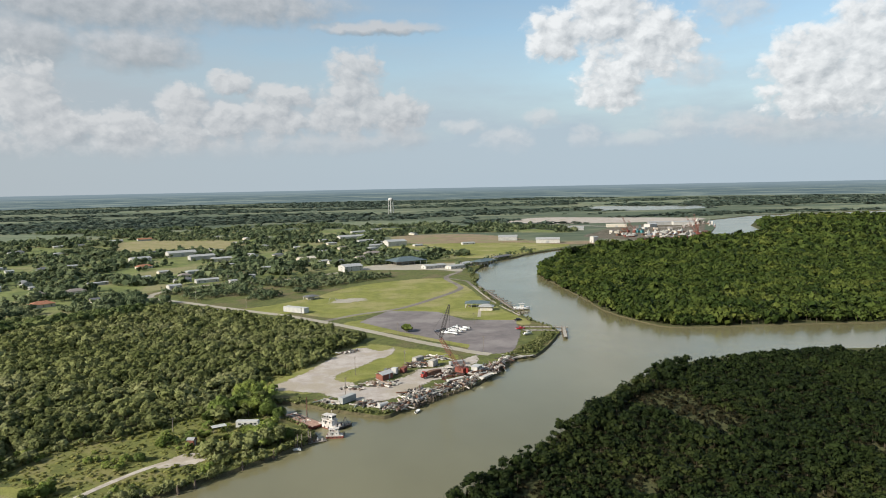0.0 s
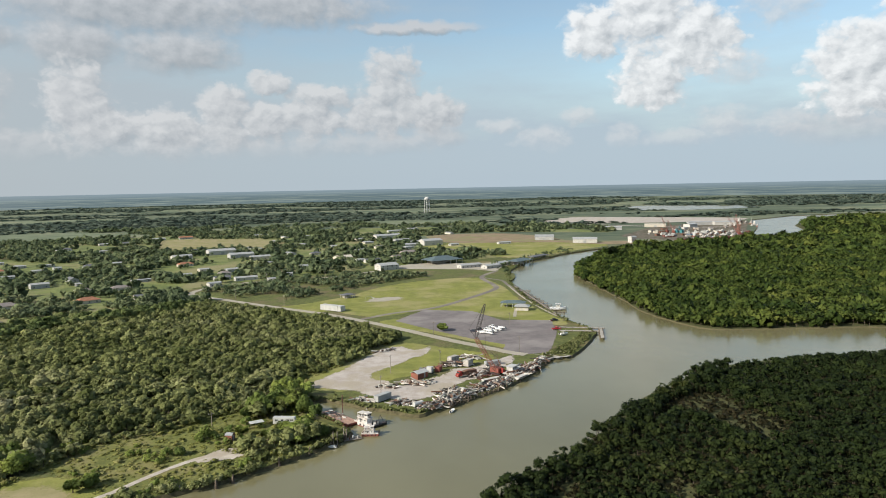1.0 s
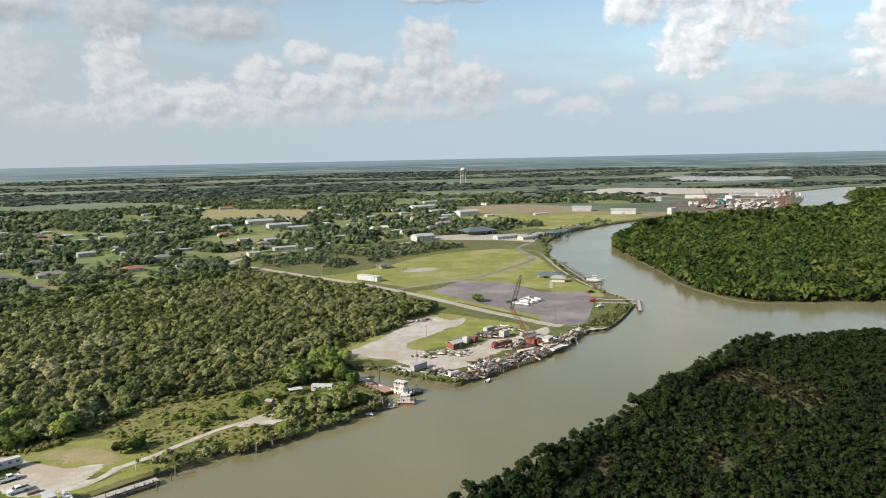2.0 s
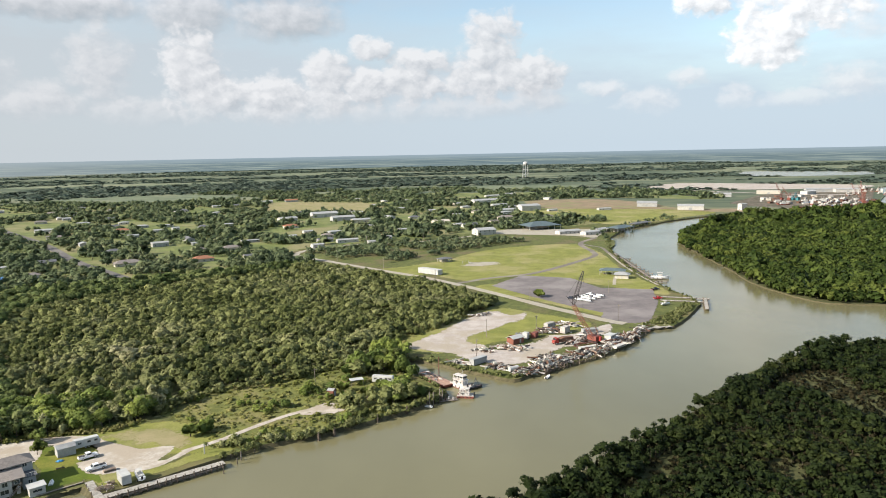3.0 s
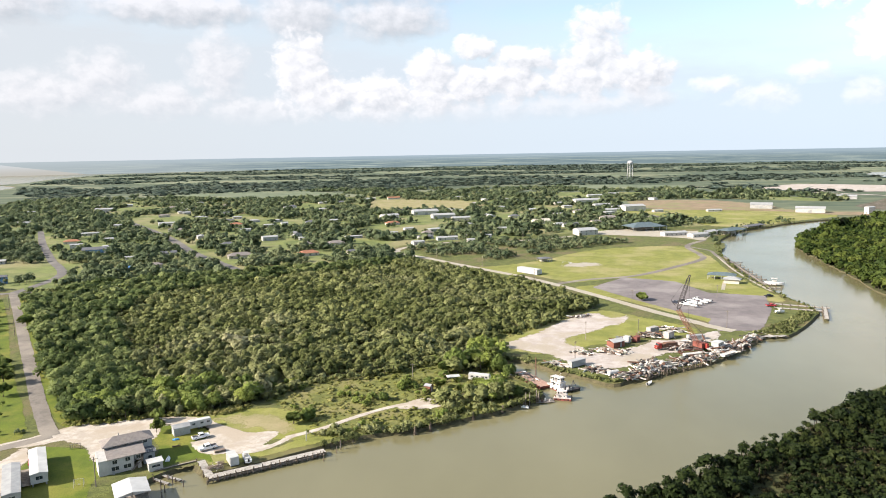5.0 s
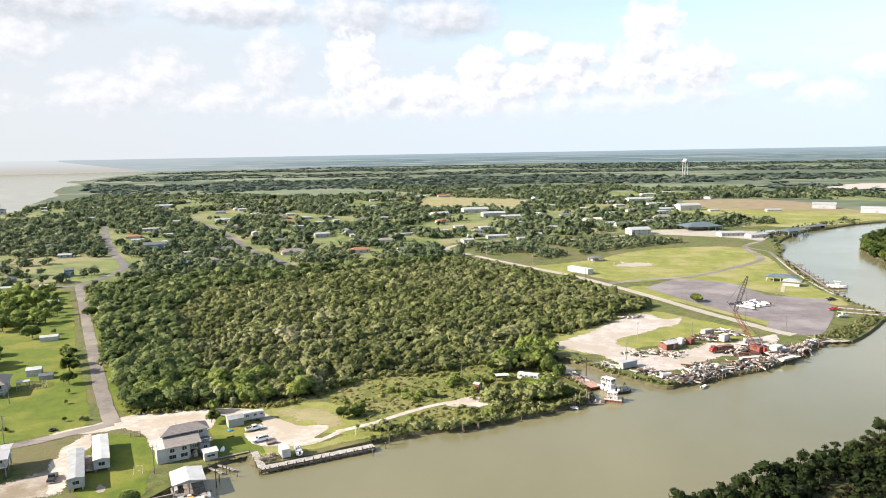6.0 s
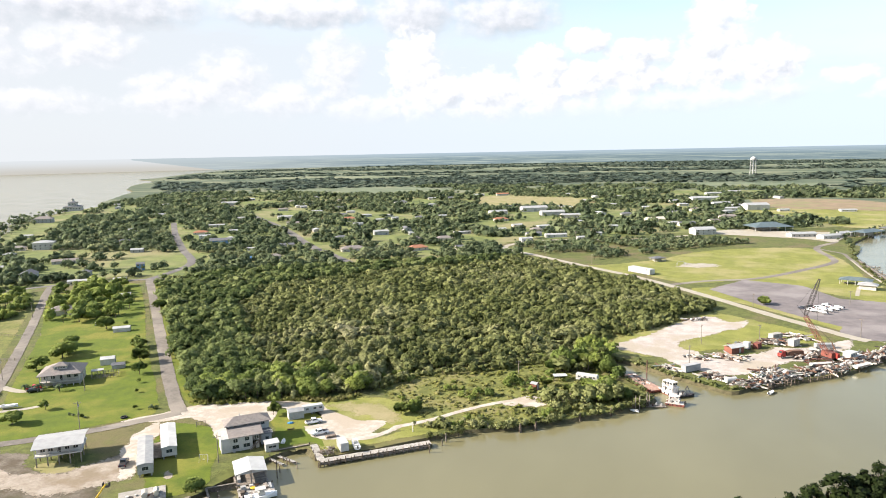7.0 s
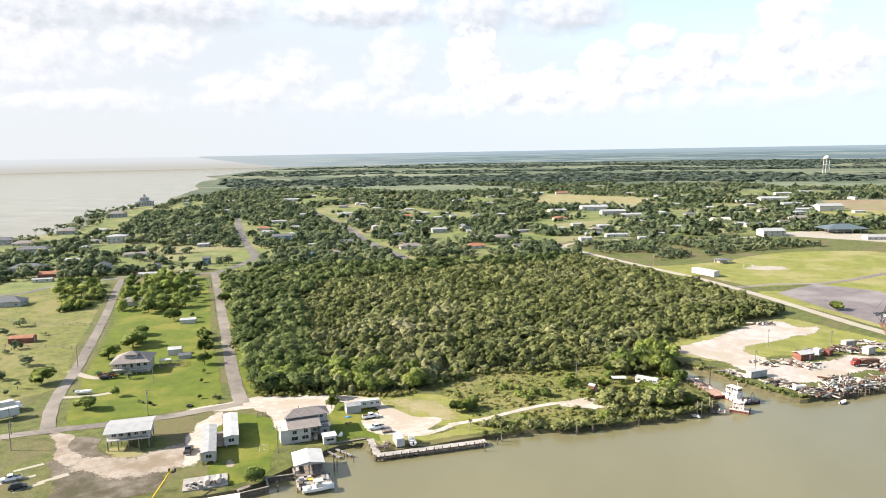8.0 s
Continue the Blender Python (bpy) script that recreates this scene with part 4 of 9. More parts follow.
TRACK = [("road_lane", [(-209, 148), (-197, 158), (-183, 168), (-172, 177), (-162, 188), (-153, 198)], 4.6, ASPHALT, 1.32, "narrow worn asphalt lane"),
         ("road_lane", [(-153, 198), (-170, 216), (-218, 272), (-280, 345), (-345, 421)], 5.2, ASPHALT, 1.345, "straight worn asphalt lane beside the wood"),
         ("road_lane", [(-198, 156), (-214, 171), (-228, 187), (-250, 215), (-316, 292), (-375, 358), (-395, 382)], 4.6, ASPHALT, 1.335, "grey asphalt lane past the lawn"),
         ("road_street", [(-520, 270), (-428, 312), (-420, 347), (-403, 380), (-373, 405), (-345, 421), (-300, 436)], 5.5, DARK_ASPHALT, 1.335, "cross street behind the lawns"),
         ("road_street", [(-345, 421), (-361, 492), (-425, 568), (-519, 682), (-610, 800)], 7.0, DARK_ASPHALT, 1.335, "dark asphalt street through the houses"),
         ("road_street", [(-200, 485), (-264, 557), (-316, 616), (-411, 742), (-557, 911), (-760, 1150)], 9.0, DARK_ASPHALT, 1.335, "main street with grass verges through the town"),
         ("road_river", [(100, 346), (92, 354), (78, 374), (66, 391), (38, 435), (18, 464), (-5, 494), (-40, 531), (-82, 577), (-121, 625), (-100, 672), (-60, 690), (0, 702), (80, 764), (115, 778), (150, 770)], 6.0, PAVING, 1.335, "pale concrete road from the town to the ramp"),
         ("road_park", [(18, 466), (42, 484), (76, 500), (111, 539), (139, 577), (144, 603), (145, 657), (170, 700)], 5.0, ASPHALT, 1.31, "narrow grey loop road in the park"),
         ("road_park", [(-8, 497), (-28, 520), (-52, 536), (-90, 552)], 4.0, PAVING, 1.318, "pale gravel side road beside the storage building"),
         ("road_park", [(145, 655), (152, 640), (158, 625), (156, 600), (154, 560)], 3.0, ASPHALT, 1.312, "narrow path winding down to the slips"),
         ("road_track", [(-76, 203), (-66, 212), (-58, 222), (-48, 232), (-40, 236), (-33, 232)], 2.3, GRAVEL, 1.32, "pale double-rut track through the scrub"),
         ("road_shipyard", [(520, 1500), (640, 1330), (700, 1260), (780, 1240)], 14.0, SAND, 1.6, "pale sandy road to the shipyard")]
for row in TRACK:
    ribbon(*row)
patch("ground_path", [(-46, 231), (-40, 241), (-32, 241), (-29, 235), (-36, 231)], GRAVEL, 1.335, "cracked concrete slab among weeds", feather=1.4)

# ---- woods ----
TALL = [(-155, 208), (-190, 246), (-247, 314), (-323, 402), (-292, 444), (-222, 489), (-160, 522), (-96, 564), (-112, 528), (-190, 462), (-240, 400), (-222, 340), (-176, 280), (-140, 236), (-118, 226), (-130, 214)]
near_wood = scatter(WOOD, 3.4, 11)
tall = inside(near_wood, TALL)
fore = ~tall & (near_wood[:, 1] < 300)
grove("wood", near_wood[fore], 1.2, (1.6, 3.1), (3.0, 5.8), 300, 2, (LEAVES, BARK), "dense olive-green thicket at the front of the wood", leaf=0.175)
grove("wood", near_wood[~tall & ~fore], 1.2, (1.6, 3.2), (3.0, 6.2), 118, 3, (LEAVES, BARK), "dense mixed thicket of olive-green trees", leaf=0.28)
tall_wood = scatter(TALL, 3.9, 15)
fore = tall_wood[:, 1] < 292
grove("wood", tall_wood[fore], 1.2, (2.0, 3.5), (4.6, 7.8), 430, 16, (TALL_LEAVES, BARK), "taller green trees at the lane side of the wood", leaf=0.15)
grove("wood", tall_wood[~fore], 1.2, (2.2, 3.7), (5.0, 8.4), 165, 57, (TALL_LEAVES, BARK), "taller dark green trees at the back of the wood", leaf=0.245)
edge = scatter([(-154, 211), (-138, 215), (-122, 222), (-109, 223), (-100, 230), (-98, 238), (-107, 250), (-131, 246), (-160, 244), (-172, 236)], 4.6, 17)
grove("wood_edge_trees", edge, 1.2, (2.4, 4.0), (4.2, 6.8), 640, 18, (BRIGHT_LEAVES, BARK), "full bright green trees at the front of the wood", leaf=0.125)
rough_edge = scatter([(-157, 208), (-150, 205.5), (-136, 210.5), (-122, 217), (-108, 218), (-99, 224), (-97, 229), (-102, 227), (-122, 223), (-138, 216.5)], 1.3, 19)
grove("edge_grass", rough_edge, 1.2, (0.6, 1.2), (0.7, 1.5), 60, 20, (GRASS_LEAVES, BARK), "tall dry grass and brush in front of the wood", leaf=0.3, category="grass", trunks=False)
inlet = scatter([(-27, 313), (-16, 312), (-7, 290), (-13, 277), (-24, 290)], 4.6, 27)
grove("inlet_trees", inlet, 1.2, (2.4, 3.8), (4.2, 6.6), 420, 28, (BRIGHT_LEAVES, BARK), "full green trees beside the inlet", leaf=0.15)
island_wood = scatter([(172, 300), (148, 276), (113, 248), (92, 226), (59, 198), (29, 174), (8, 160), (30, 140), (90, 128), (150, 132), (230, 190), (330, 270), (340, 294), (308, 298), (272, 305), (240, 308), (205, 303)], 2.45, 12)
rim = np.array(smooth_line(ISLAND[:11], False, 6))
beside = np.min(np.hypot(island_wood[:, None, 0] - rim[None, :, 0], island_wood[:, None, 1] - rim[None, :, 1]), 1) < 13
thin = np.array([noise.noise((x * 0.03, y * 0.03, 6.1)) for x, y in island_wood]) > -0.28
grove("island_wood", island_wood[beside], 0.5, (1.3, 2.3), (3.4, 6.4), 170, 4, (CLOUD_SHADED_LEAVES, BARK), "green trees along the island's bank, cloud shade in their dark leaf colour", leaf=0.21)
grove("island_wood", island_wood[~beside & thin], 0.5, (1.1, 2.1), (2.0, 4.4), 92, 54, (CLOUD_SHADED_LEAVES, BARK), "dense swamp wood on the island, leaf colour darkened as under cloud", leaf=0.27)
scrub = scatter([(150, 272), (92, 226), (29, 174), (30, 140), (90, 128), (150, 132), (230, 190), (330, 270), (240, 300)], 2.6, 55)
grove("island_scrub", scrub, 0.5, (0.7, 1.5), (1.0, 2.2), 22, 56, (CLOUD_SHADED_SCRUB, BARK), "low brownish scrub between the island's trees, darkened as under cloud", leaf=0.42, category="bushes", trunks=False)
front = scatter([(238, 651), (230, 590), (221, 500), (214, 450), (218, 410), (229, 387), (267, 378), (372, 360), (440, 400), (680, 630), (430, 760), (300, 765), (266, 715)], 5.2, 13)
grove("peninsula_wood", front, 0.5, (2.8, 4.8), (5.6, 9.2), 104, 5, (ISLAND_LEAVES, BARK), "dense green swamp wood inside the river bend", leaf=0.275)
back = scatter([(300, 765), (430, 760), (680, 630), (1060, 990), (1480, 1400), (1200, 1420), (1010, 1340), (910, 1225), (840, 1100), (745, 1000), (640, 950), (500, 914), (402, 886), (325, 806)], 8.5, 14)
grove("peninsula_wood", back, 0.5, (4.6, 7.0), (6.5, 9.5), 48, 6, (ISLAND_LEAVES, BARK), "green swamp wood stretching to the far river bend", leaf=0.42)

# Town trees: clumps and gaps, kept off streets, lots and fields.
TOWN = [(-395, 400), (-345, 430), (-300, 445), (-222, 492), (-108, 556), (-90, 600), (-128, 632), (-100, 680), (60, 770), (110, 800), (200, 830), (240, 900), (180, 1000), (130, 1060), (160, 1240), (300, 1300), (520, 1200), (560, 1350), (300, 1700), (-500, 1750), (-1100, 1420), (-1000, 1130), (-880, 940), (-800, 820), (-680, 660), (-650, 560), (-610, 480), (-600, 330), (-540, 250)]
OPEN = [[(-310, 1360), (-80, 1275), (-95, 1075), (-250, 1090)], [(180, 1240), (300, 1250), (372, 1030), (470, 985), (400, 955), (260, 820), (130, 980)],
        [(60, 720), (190, 700), (240, 830), (60, 780)], [(-900, 1500), (-500, 1400), (-350, 1500), (-600, 1720), (-1000, 1750)], [(150, 1600), (420, 1620), (380, 1800), (60, 1850)]]
THICK = [[(-866, 862), (-691, 844), (-503, 612), (-552, 577), (-760, 740)], [(-767, 959), (-614, 1010), (-449, 737), (-539, 719)]]
TOWN_ROADS = [row[1] for row in TRACK if row[0] in ("road_street", "road_lane", "road_river", "road_park")]

# x, y, turn, width, depth, wall height, storeys, roof and colours
HOUSES = [
    (-320, 316, 38, 15, 11, 3.0, "hip", "SHINGLE", "CREAM"), (-316, 362, 38, 8, 6, 2.6, "gable", "WHITE", "WHITE"), (-361, 410, 38, 10, 6, 2.6, "gable", "WHITE", "GREY"), (-383, 396, 32, 18, 7, 3.0, "gable", "WHITE", "CREAM"),
    (-395, 292, 30, 24, 13, 3.2, "hip", "SLATE", "GREY"), (-444, 357, 30, 16, 5, 2.4, "gable", "WHITE", "WHITE"), (-454, 376, 34, 26, 9, 3.0, "gable", "RED", "BARN"), (-500, 390, 30, 30, 14, 3.4, "hip", "SLATE", "GREY"),
    (-500, 432, 34, 13, 9, 3.2, "gable", "WHITE", "WHITE"), (-438, 404, 124, 20, 13, 4.6, "gable", "SLATE", "GREY"), (-583, 462, 30, 32, 12, 5.4, "hip", "SLATE", "GREY"), (-570, 548, 34, 22, 15, 7.5, "hip", "WHITE", "WHITE"),
    (-620, 560, 40, 14, 8, 3.0, "gable", "WHITE", "WHITE"), (-550, 490, 20, 10, 8, 4.6, "hip", "WHITE", "WHITE"), (-588, 535, 30, 15, 9, 3.2, "hip", "SHINGLE", "CREAM"), (-472, 474, 34, 24, 8, 2.8, "gable", "SHINGLE", "GREY"),
    (-408, 428, 30, 9, 8, 3.0, "hip", "SLATE", "GREY"), (-457, 544, 30, 13, 9, 3.0, "gable", "WHITE", "GREY"), (-381, 456, 34, 7, 6, 5.4, "gable", "SLATE", "BLUE"), (-696, 596, 34, 28, 14, 5.0, "hip", "SHINGLE", "GREY"),
    (-652, 506, 30, 24, 12, 2.8, "hip", "SHINGLE", "CREAM"), (-811, 782, 34, 34, 20, 7.0, "hip", "SHINGLE", "GREY"), (-675, 628, 30, 14, 10, 3.0, "gable", "WHITE", "CREAM"), (-680, 505, 34, 26, 14, 5.5, "hip", "SLATE", "GREY"),
    (-484, 681, 30, 22, 11, 3.4, "hip", "RED", "CREAM"), (-409, 608, 30, 30, 13, 5.2, "gable", "SLATE", "BLUE"), (-450, 640, 30, 16, 10, 5.4, "gable", "WHITE", "WHITE"), (-457, 705, 34, 13, 10, 3.2, "gable", "WHITE", "WHITE"),
    (-514, 759, 30, 32, 10, 3.2, "gable", "GREY", "GREY"), (-392, 604, 30, 10, 5, 2.6, "gable", "WHITE", "WHITE"), (-353, 600, 34, 10, 8, 3.4, "gable", "WHITE", "WHITE"), (-330, 598, 34, 20, 9, 3.0, "gable", "SLATE", "GREY"),
    (-352, 571, 30, 10, 7, 2.6, "gable", "WHITE", "WHITE"), (-320, 513, 34, 9, 7, 2.6, "gable", "BLUE", "WHITE"), (-303, 528, 34, 12, 8, 3.0, "hip", "SHINGLE", "WHITE"), (-479, 868, 34, 28, 14, 4.0, "gable", "WHITE", "WHITE"),
    (-454, 846, 34, 16, 12, 3.2, "hip", "SHINGLE", "GREY"), (-370, 840, 30, 24, 13, 5.0, "hip", "RED", "CREAM"), (-339, 795, 30, 18, 9, 3.0, "gable", "WHITE", "WHITE"), (-274, 706, 34, 22, 12, 5.0, "gable", "WHITE", "GREY"),
    (-329, 848, 34, 18, 9, 3.2, "gable", "WHITE", "WHITE"), (-259, 748, 124, 22, 12, 3.4, "gable", "SLATE", "GREY"), (-237, 713, 34, 20, 10, 3.0, "gable", "GREY", "GREY"), (-254, 583, 34, 30, 14, 3.2, "hip", "SHINGLE", "CREAM"),
    (-341, 911, 34, 16, 10, 3.2, "hip", "WHITE", "WHITE"), (-724, 1110, 30, 40, 18, 5.0, "gable", "WHITE", "WHITE"), (-477, 964, 34, 22, 12, 3.4, "hip", "WHITE", "CREAM"), (-373, 906, 34, 20, 12, 3.4, "hip", "WHITE", "GREY"),
    (-196, 597, 34, 24, 13, 3.4, "hip", "RED", "CREAM"), (-159, 607, 34, 11, 8, 3.4, "gable", "SLATE", "CREAM"), (-187, 724, 30, 26, 6, 2.8, "gable", "WHITE", "GREY"), (-285, 879, 34, 18, 12, 3.2, "hip", "SLATE", "GREY"),
    (-262, 907, 34, 16, 10, 3.2, "gable", "WHITE", "CREAM"), (-194, 953, 34, 34, 18, 5.5, "gable", "WHITE", "WHITE"), (-172, 863, 34, 24, 12, 3.6, "hip", "RED", "CREAM"), (-152, 1008, 24, 52, 24, 7.0, "gable", "WHITE", "WHITE"),
    (-118, 950, 24, 44, 20, 6.0, "gable", "WHITE", "GREY"), (-90, 915, 24, 34, 16, 5.0, "gable", "WHITE", "CREAM"), (-153, 754, 30, 24, 9, 3.4, "gable", "WHITE", "GREY"), (-108, 667, 32, 16, 10, 4.6, "gable", "WHITE", "WHITE"),
    (-108, 716, 32, 22, 10, 3.2, "gable", "SLATE", "GREY"), (-84, 708, 22, 30, 11, 3.6, "gable", "WHITE", "WHITE"), (-57, 694, 22, 13, 9, 3.0, "gable", "WHITE", "WHITE"), (-44, 728, 22, 12, 9, 3.4, "gable", "WHITE", "WHITE"),
    (-75, 848, 24, 18, 10, 3.4, "hip", "WHITE", "CREAM"), (-318, 873, 34, 12, 9, 3.2, "gable", "WHITE", "WHITE"), (-108, 1043, 24, 24, 14, 4.0, "gable", "WHITE", "CREAM"), (-312, 1344, 24, 30, 14, 4.0, "gable", "WHITE", "WHITE"),
    (-268, 1362, 24, 34, 12, 4.0, "gable", "RED", "WHITE"), (-131, 1360, 24, 34, 16, 4.0, "gable", "WHITE", "WHITE"), (-45, 1115, 24, 20, 12, 3.4, "hip", "WHITE", "CREAM"), (7, 1062, 24, 20, 12, 3.4, "gable", "WHITE", "GREY"),
    (15, 867, 24, 30, 14, 5.0, "gable", "CREAM", "CREAM"), (35, 840, 24, 14, 10, 4.0, "gable", "WHITE", "WHITE"), (49, 832, 24, 26, 12, 3.4, "gable", "SLATE", "WHITE"), (-38, 1292, 20, 24, 14, 4.0, "gable", "WHITE", "WHITE"),
    (-19, 1294, 20, 26, 14, 4.0, "gable", "WHITE", "WHITE"), (99, 1216, 18, 64, 24, 7.0, "gable", "WHITE", "WHITE"), (115, 1128, 18, 36, 16, 5.0, "gable", "GREY", "GREY"), (119, 1034, 18, 34, 16, 4.5, "gable", "WHITE", "WHITE"),
    (103, 917, 18, 30, 14, 4.0, "hip", "SHINGLE", "CREAM"), (112, 868, 18, 14, 9, 3.2, "gable", "WHITE", "WHITE"), (127, 1384, 18, 40, 14, 4.0, "gable", "WHITE", "WHITE"), (169, 1436, 18, 30, 14, 4.0, "gable", "WHITE", "WHITE"),
    (152, 1050, 20, 44, 26, 9.0, "gable", "WHITE", "WHITE"), (60, 752, 22, 30, 22, 6.5, "gable", "WHITE", "WHITE"), (184, 1028, 20, 20, 10, 2.6, "gable", "WHITE", "WHITE"), (-590, 700, 30, 18, 10, 3.2, "gable", "WHITE", "GREY"),
    (-610, 640, 34, 14, 9, 3.2, "hip", "SHINGLE", "CREAM"), (-520, 600, 34, 16, 10, 3.2, "hip", "SLATE", "CREAM"), (-540, 850, 30, 20, 10, 3.4, "gable", "WHITE", "WHITE"), (-420, 960, 30, 18, 11, 3.4, "hip", "WHITE", "CREAM"),
    (-300, 660, 34, 18, 11, 3.2, "hip", "SLATE", "GREY"), (-220, 660, 34, 18, 11, 3.2, "hip", "SHINGLE", "CREAM"), (-140, 800, 30, 16, 10, 3.2, "gable", "WHITE", "CREAM"), (-30, 800, 24, 16, 10, 3.2, "gable", "WHITE", "WHITE"),
    (-20, 950, 24, 20, 11, 3.4, "hip", "SLATE", "CREAM"), (40, 980, 24, 20, 11, 3.4, "gable", "WHITE", "WHITE"), (60, 1120, 24, 22, 12, 3.4, "hip", "WHITE", "CREAM"), (-90, 1200, 24, 22, 12, 3.4, "gable", "WHITE", "WHITE"),
]
ROOFS = {"SHINGLE": SHINGLE, "WHITE": PALE_METAL, "GREY": GREY_METAL, "SLATE": DARK_SHINGLE, "RED": RED_SHINGLE, "BLUE": BLUE_PAINT, "CREAM": CREAM}
WALLS = {"WHITE": WHITE, "CREAM": CREAM, "GREY": GREY_SIDING, "BARN": RED_BARN, "BLUE": BLUE_PAINT}
ROOF_WORDS = {"SHINGLE": "brown-grey shingle", "WHITE": "white metal", "GREY": "grey metal", "SLATE": "slate-grey shingle", "RED": "rust-red shingle", "BLUE": "blue metal", "CREAM": "cream metal"}
WALL_WORDS = {"WHITE": "white", "CREAM": "cream", "GREY": "grey", "BARN": "faded red", "BLUE": "blue"}


def window(parent, x, z, y, w=1.1, h=1.2, turn=0.0):
    """A framed pane set in a wall that faces -y at y, or turned about z."""
    m = Matrix.Rotation(radians(turn), 4, "Z")
    frame_bm = bmesh.new()
    for x0, x1, z0, z1 in ((-w / 2 - 0.1, w / 2 + 0.1, h / 2, h / 2 + 0.1), (-w / 2 - 0.14, w / 2 + 0.14, -h / 2 - 0.12, -h / 2), (-w / 2 - 0.1, -w / 2, -h / 2, h / 2), (w / 2, w / 2 + 0.1, -h / 2, h / 2), (-0.03, 0.03, -h / 2, h / 2)):
        box(frame_bm, x + x0, x + x1, y - 0.07, y + 0.02, z + z0, z + z1, m)
    ob = part("window", frame_bm, WHITE, parent)
    part("pane", boxed((x - w / 2, x + w / 2, y - 0.03, y + 0.01, z - h / 2, z + h / 2)), GLASS, ob).matrix_basis = m
    return ob


def door(parent, x, y, z=0.0, w=1.0, h=2.05, mat=None, turn=0.0):
    ob = part("door", boxed((x - w / 2, x + w / 2, y - 0.06, y + 0.02, z, z + h)), mat or WHITE, parent)
    ob.matrix_basis = Matrix.Rotation(radians(turn), 4, "Z")
    return ob


def house(x, y, turn, w, d, h, roof, roof_tone, wall_tone):
    big = w * d > 380
    words = f"{WALL_WORDS[wall_tone]} {'warehouse' if big else 'house'} with a {'hipped' if roof == 'hip' else 'gabled'} {ROOF_WORDS[roof_tone]} roof"
    ob = thing("warehouse" if big else "house", x, y, 1.1, turn, words, "warehouse" if big else "house", "buildings of the town")
    rise = d * (0.14 if big or roof_tone in ("WHITE", "GREY") else 0.24)
    walls = bmesh.new()
    if roof == "hip":
        box(walls, -w / 2, w / 2, -d / 2, d / 2, -0.3, h)
    else:
        made = prism(walls, [(-d / 2, -0.3), (d / 2, -0.3), (d / 2, h), (0, h + rise * 0.93), (-d / 2, h)], -w / 2, w / 2)
        bmesh.ops.rotate(walls, verts=made, cent=(0, 0, 0), matrix=Matrix.Rotation(radians(90), 3, "Z"))
    part("wall", walls, WALLS[wall_tone], ob)
    part("roof", (hip if roof == "hip" else gable)(bmesh.new(), w, d, h + 0.08, rise), ROOFS[roof_tone], ob)
    if big:
        part("door", boxed((-2.2, 2.2, -d / 2 - 0.06, -d / 2 + 0.05, 0, min(4.0, h * 0.7))), GREY_METAL, ob, "large roll-up door")
        part("door", boxed((w / 2 - 0.05, w / 2 + 0.06, -1.8, 1.8, 0, min(3.6, h * 0.7))), GREY_METAL, ob, "large roll-up door")
        return ob
    door(ob, w * 0.08, -d / 2)
    count = max(2, int(w / 4.5))
    for floor in range(2 if h > 4.4 else 1):
        for k in range(count):
            px = -w / 2 + (k + 0.5) * w / count
            if floor or abs(px - w * 0.08) > 1.3:
                window(ob, px, 1.5 + floor * 2.8, -d / 2)
        window(ob, d * 0.05, 1.5 + floor * 2.8, -w / 2, turn=90)
        window(ob, d * 0.05, 1.5 + floor * 2.8, -w / 2, turn=-90)
    return ob


# smaller houses in the gaps between the larger ones
fill_in = scatter(TOWN, 34, 77)
clear = (fill_in[:, 1] > 590) & (fill_in[:, 1] < 1320) & (np.abs(np.arctan2(fill_in[:, 0], fill_in[:, 1]) + 0.2) < 0.55)
for area in OPEN + THICK:
    clear &= ~inside(fill_in, area)
for line in TOWN_ROADS:
    pts = np.array(smooth_line(line, False, 12))
    clear &= np.min(np.hypot(fill_in[:, None, 0] - pts[None, :, 0], fill_in[:, None, 1] - pts[None, :, 1]), 1) > 15
for hx, hy, turn, w, d, *_ in HOUSES:
    clear &= np.hypot(fill_in[:, 0] - hx, fill_in[:, 1] - hy) > max(w, d) * 0.5 + 14
fill_in = fill_in[clear]
r = np.random.default_rng(78)
for x, y in fill_in[r.permutation(len(fill_in))[:48]]:
    tones = [("WHITE", "WHITE"), ("WHITE", "CREAM"), ("GREY", "GREY"), ("SHINGLE", "CREAM"), ("SLATE", "WHITE"), ("WHITE", "GREY")][int(r.integers(0, 6))]
    HOUSES.append((float(x), float(y), float(r.choice((24, 30, 34, 124))), float(r.uniform(15, 23)), float(r.uniform(10, 14)), 3.6, ("gable", "hip")[int(r.integers(0, 2))], *tones))

for x, y, turn, w, d, h, *look_of in HOUSES:
    k = 0.72 if y > 560 else 0.84
    house(x, y, turn, w * k, d * k, max(2.5, h * (0.82 if y > 560 else 0.95)), *look_of)

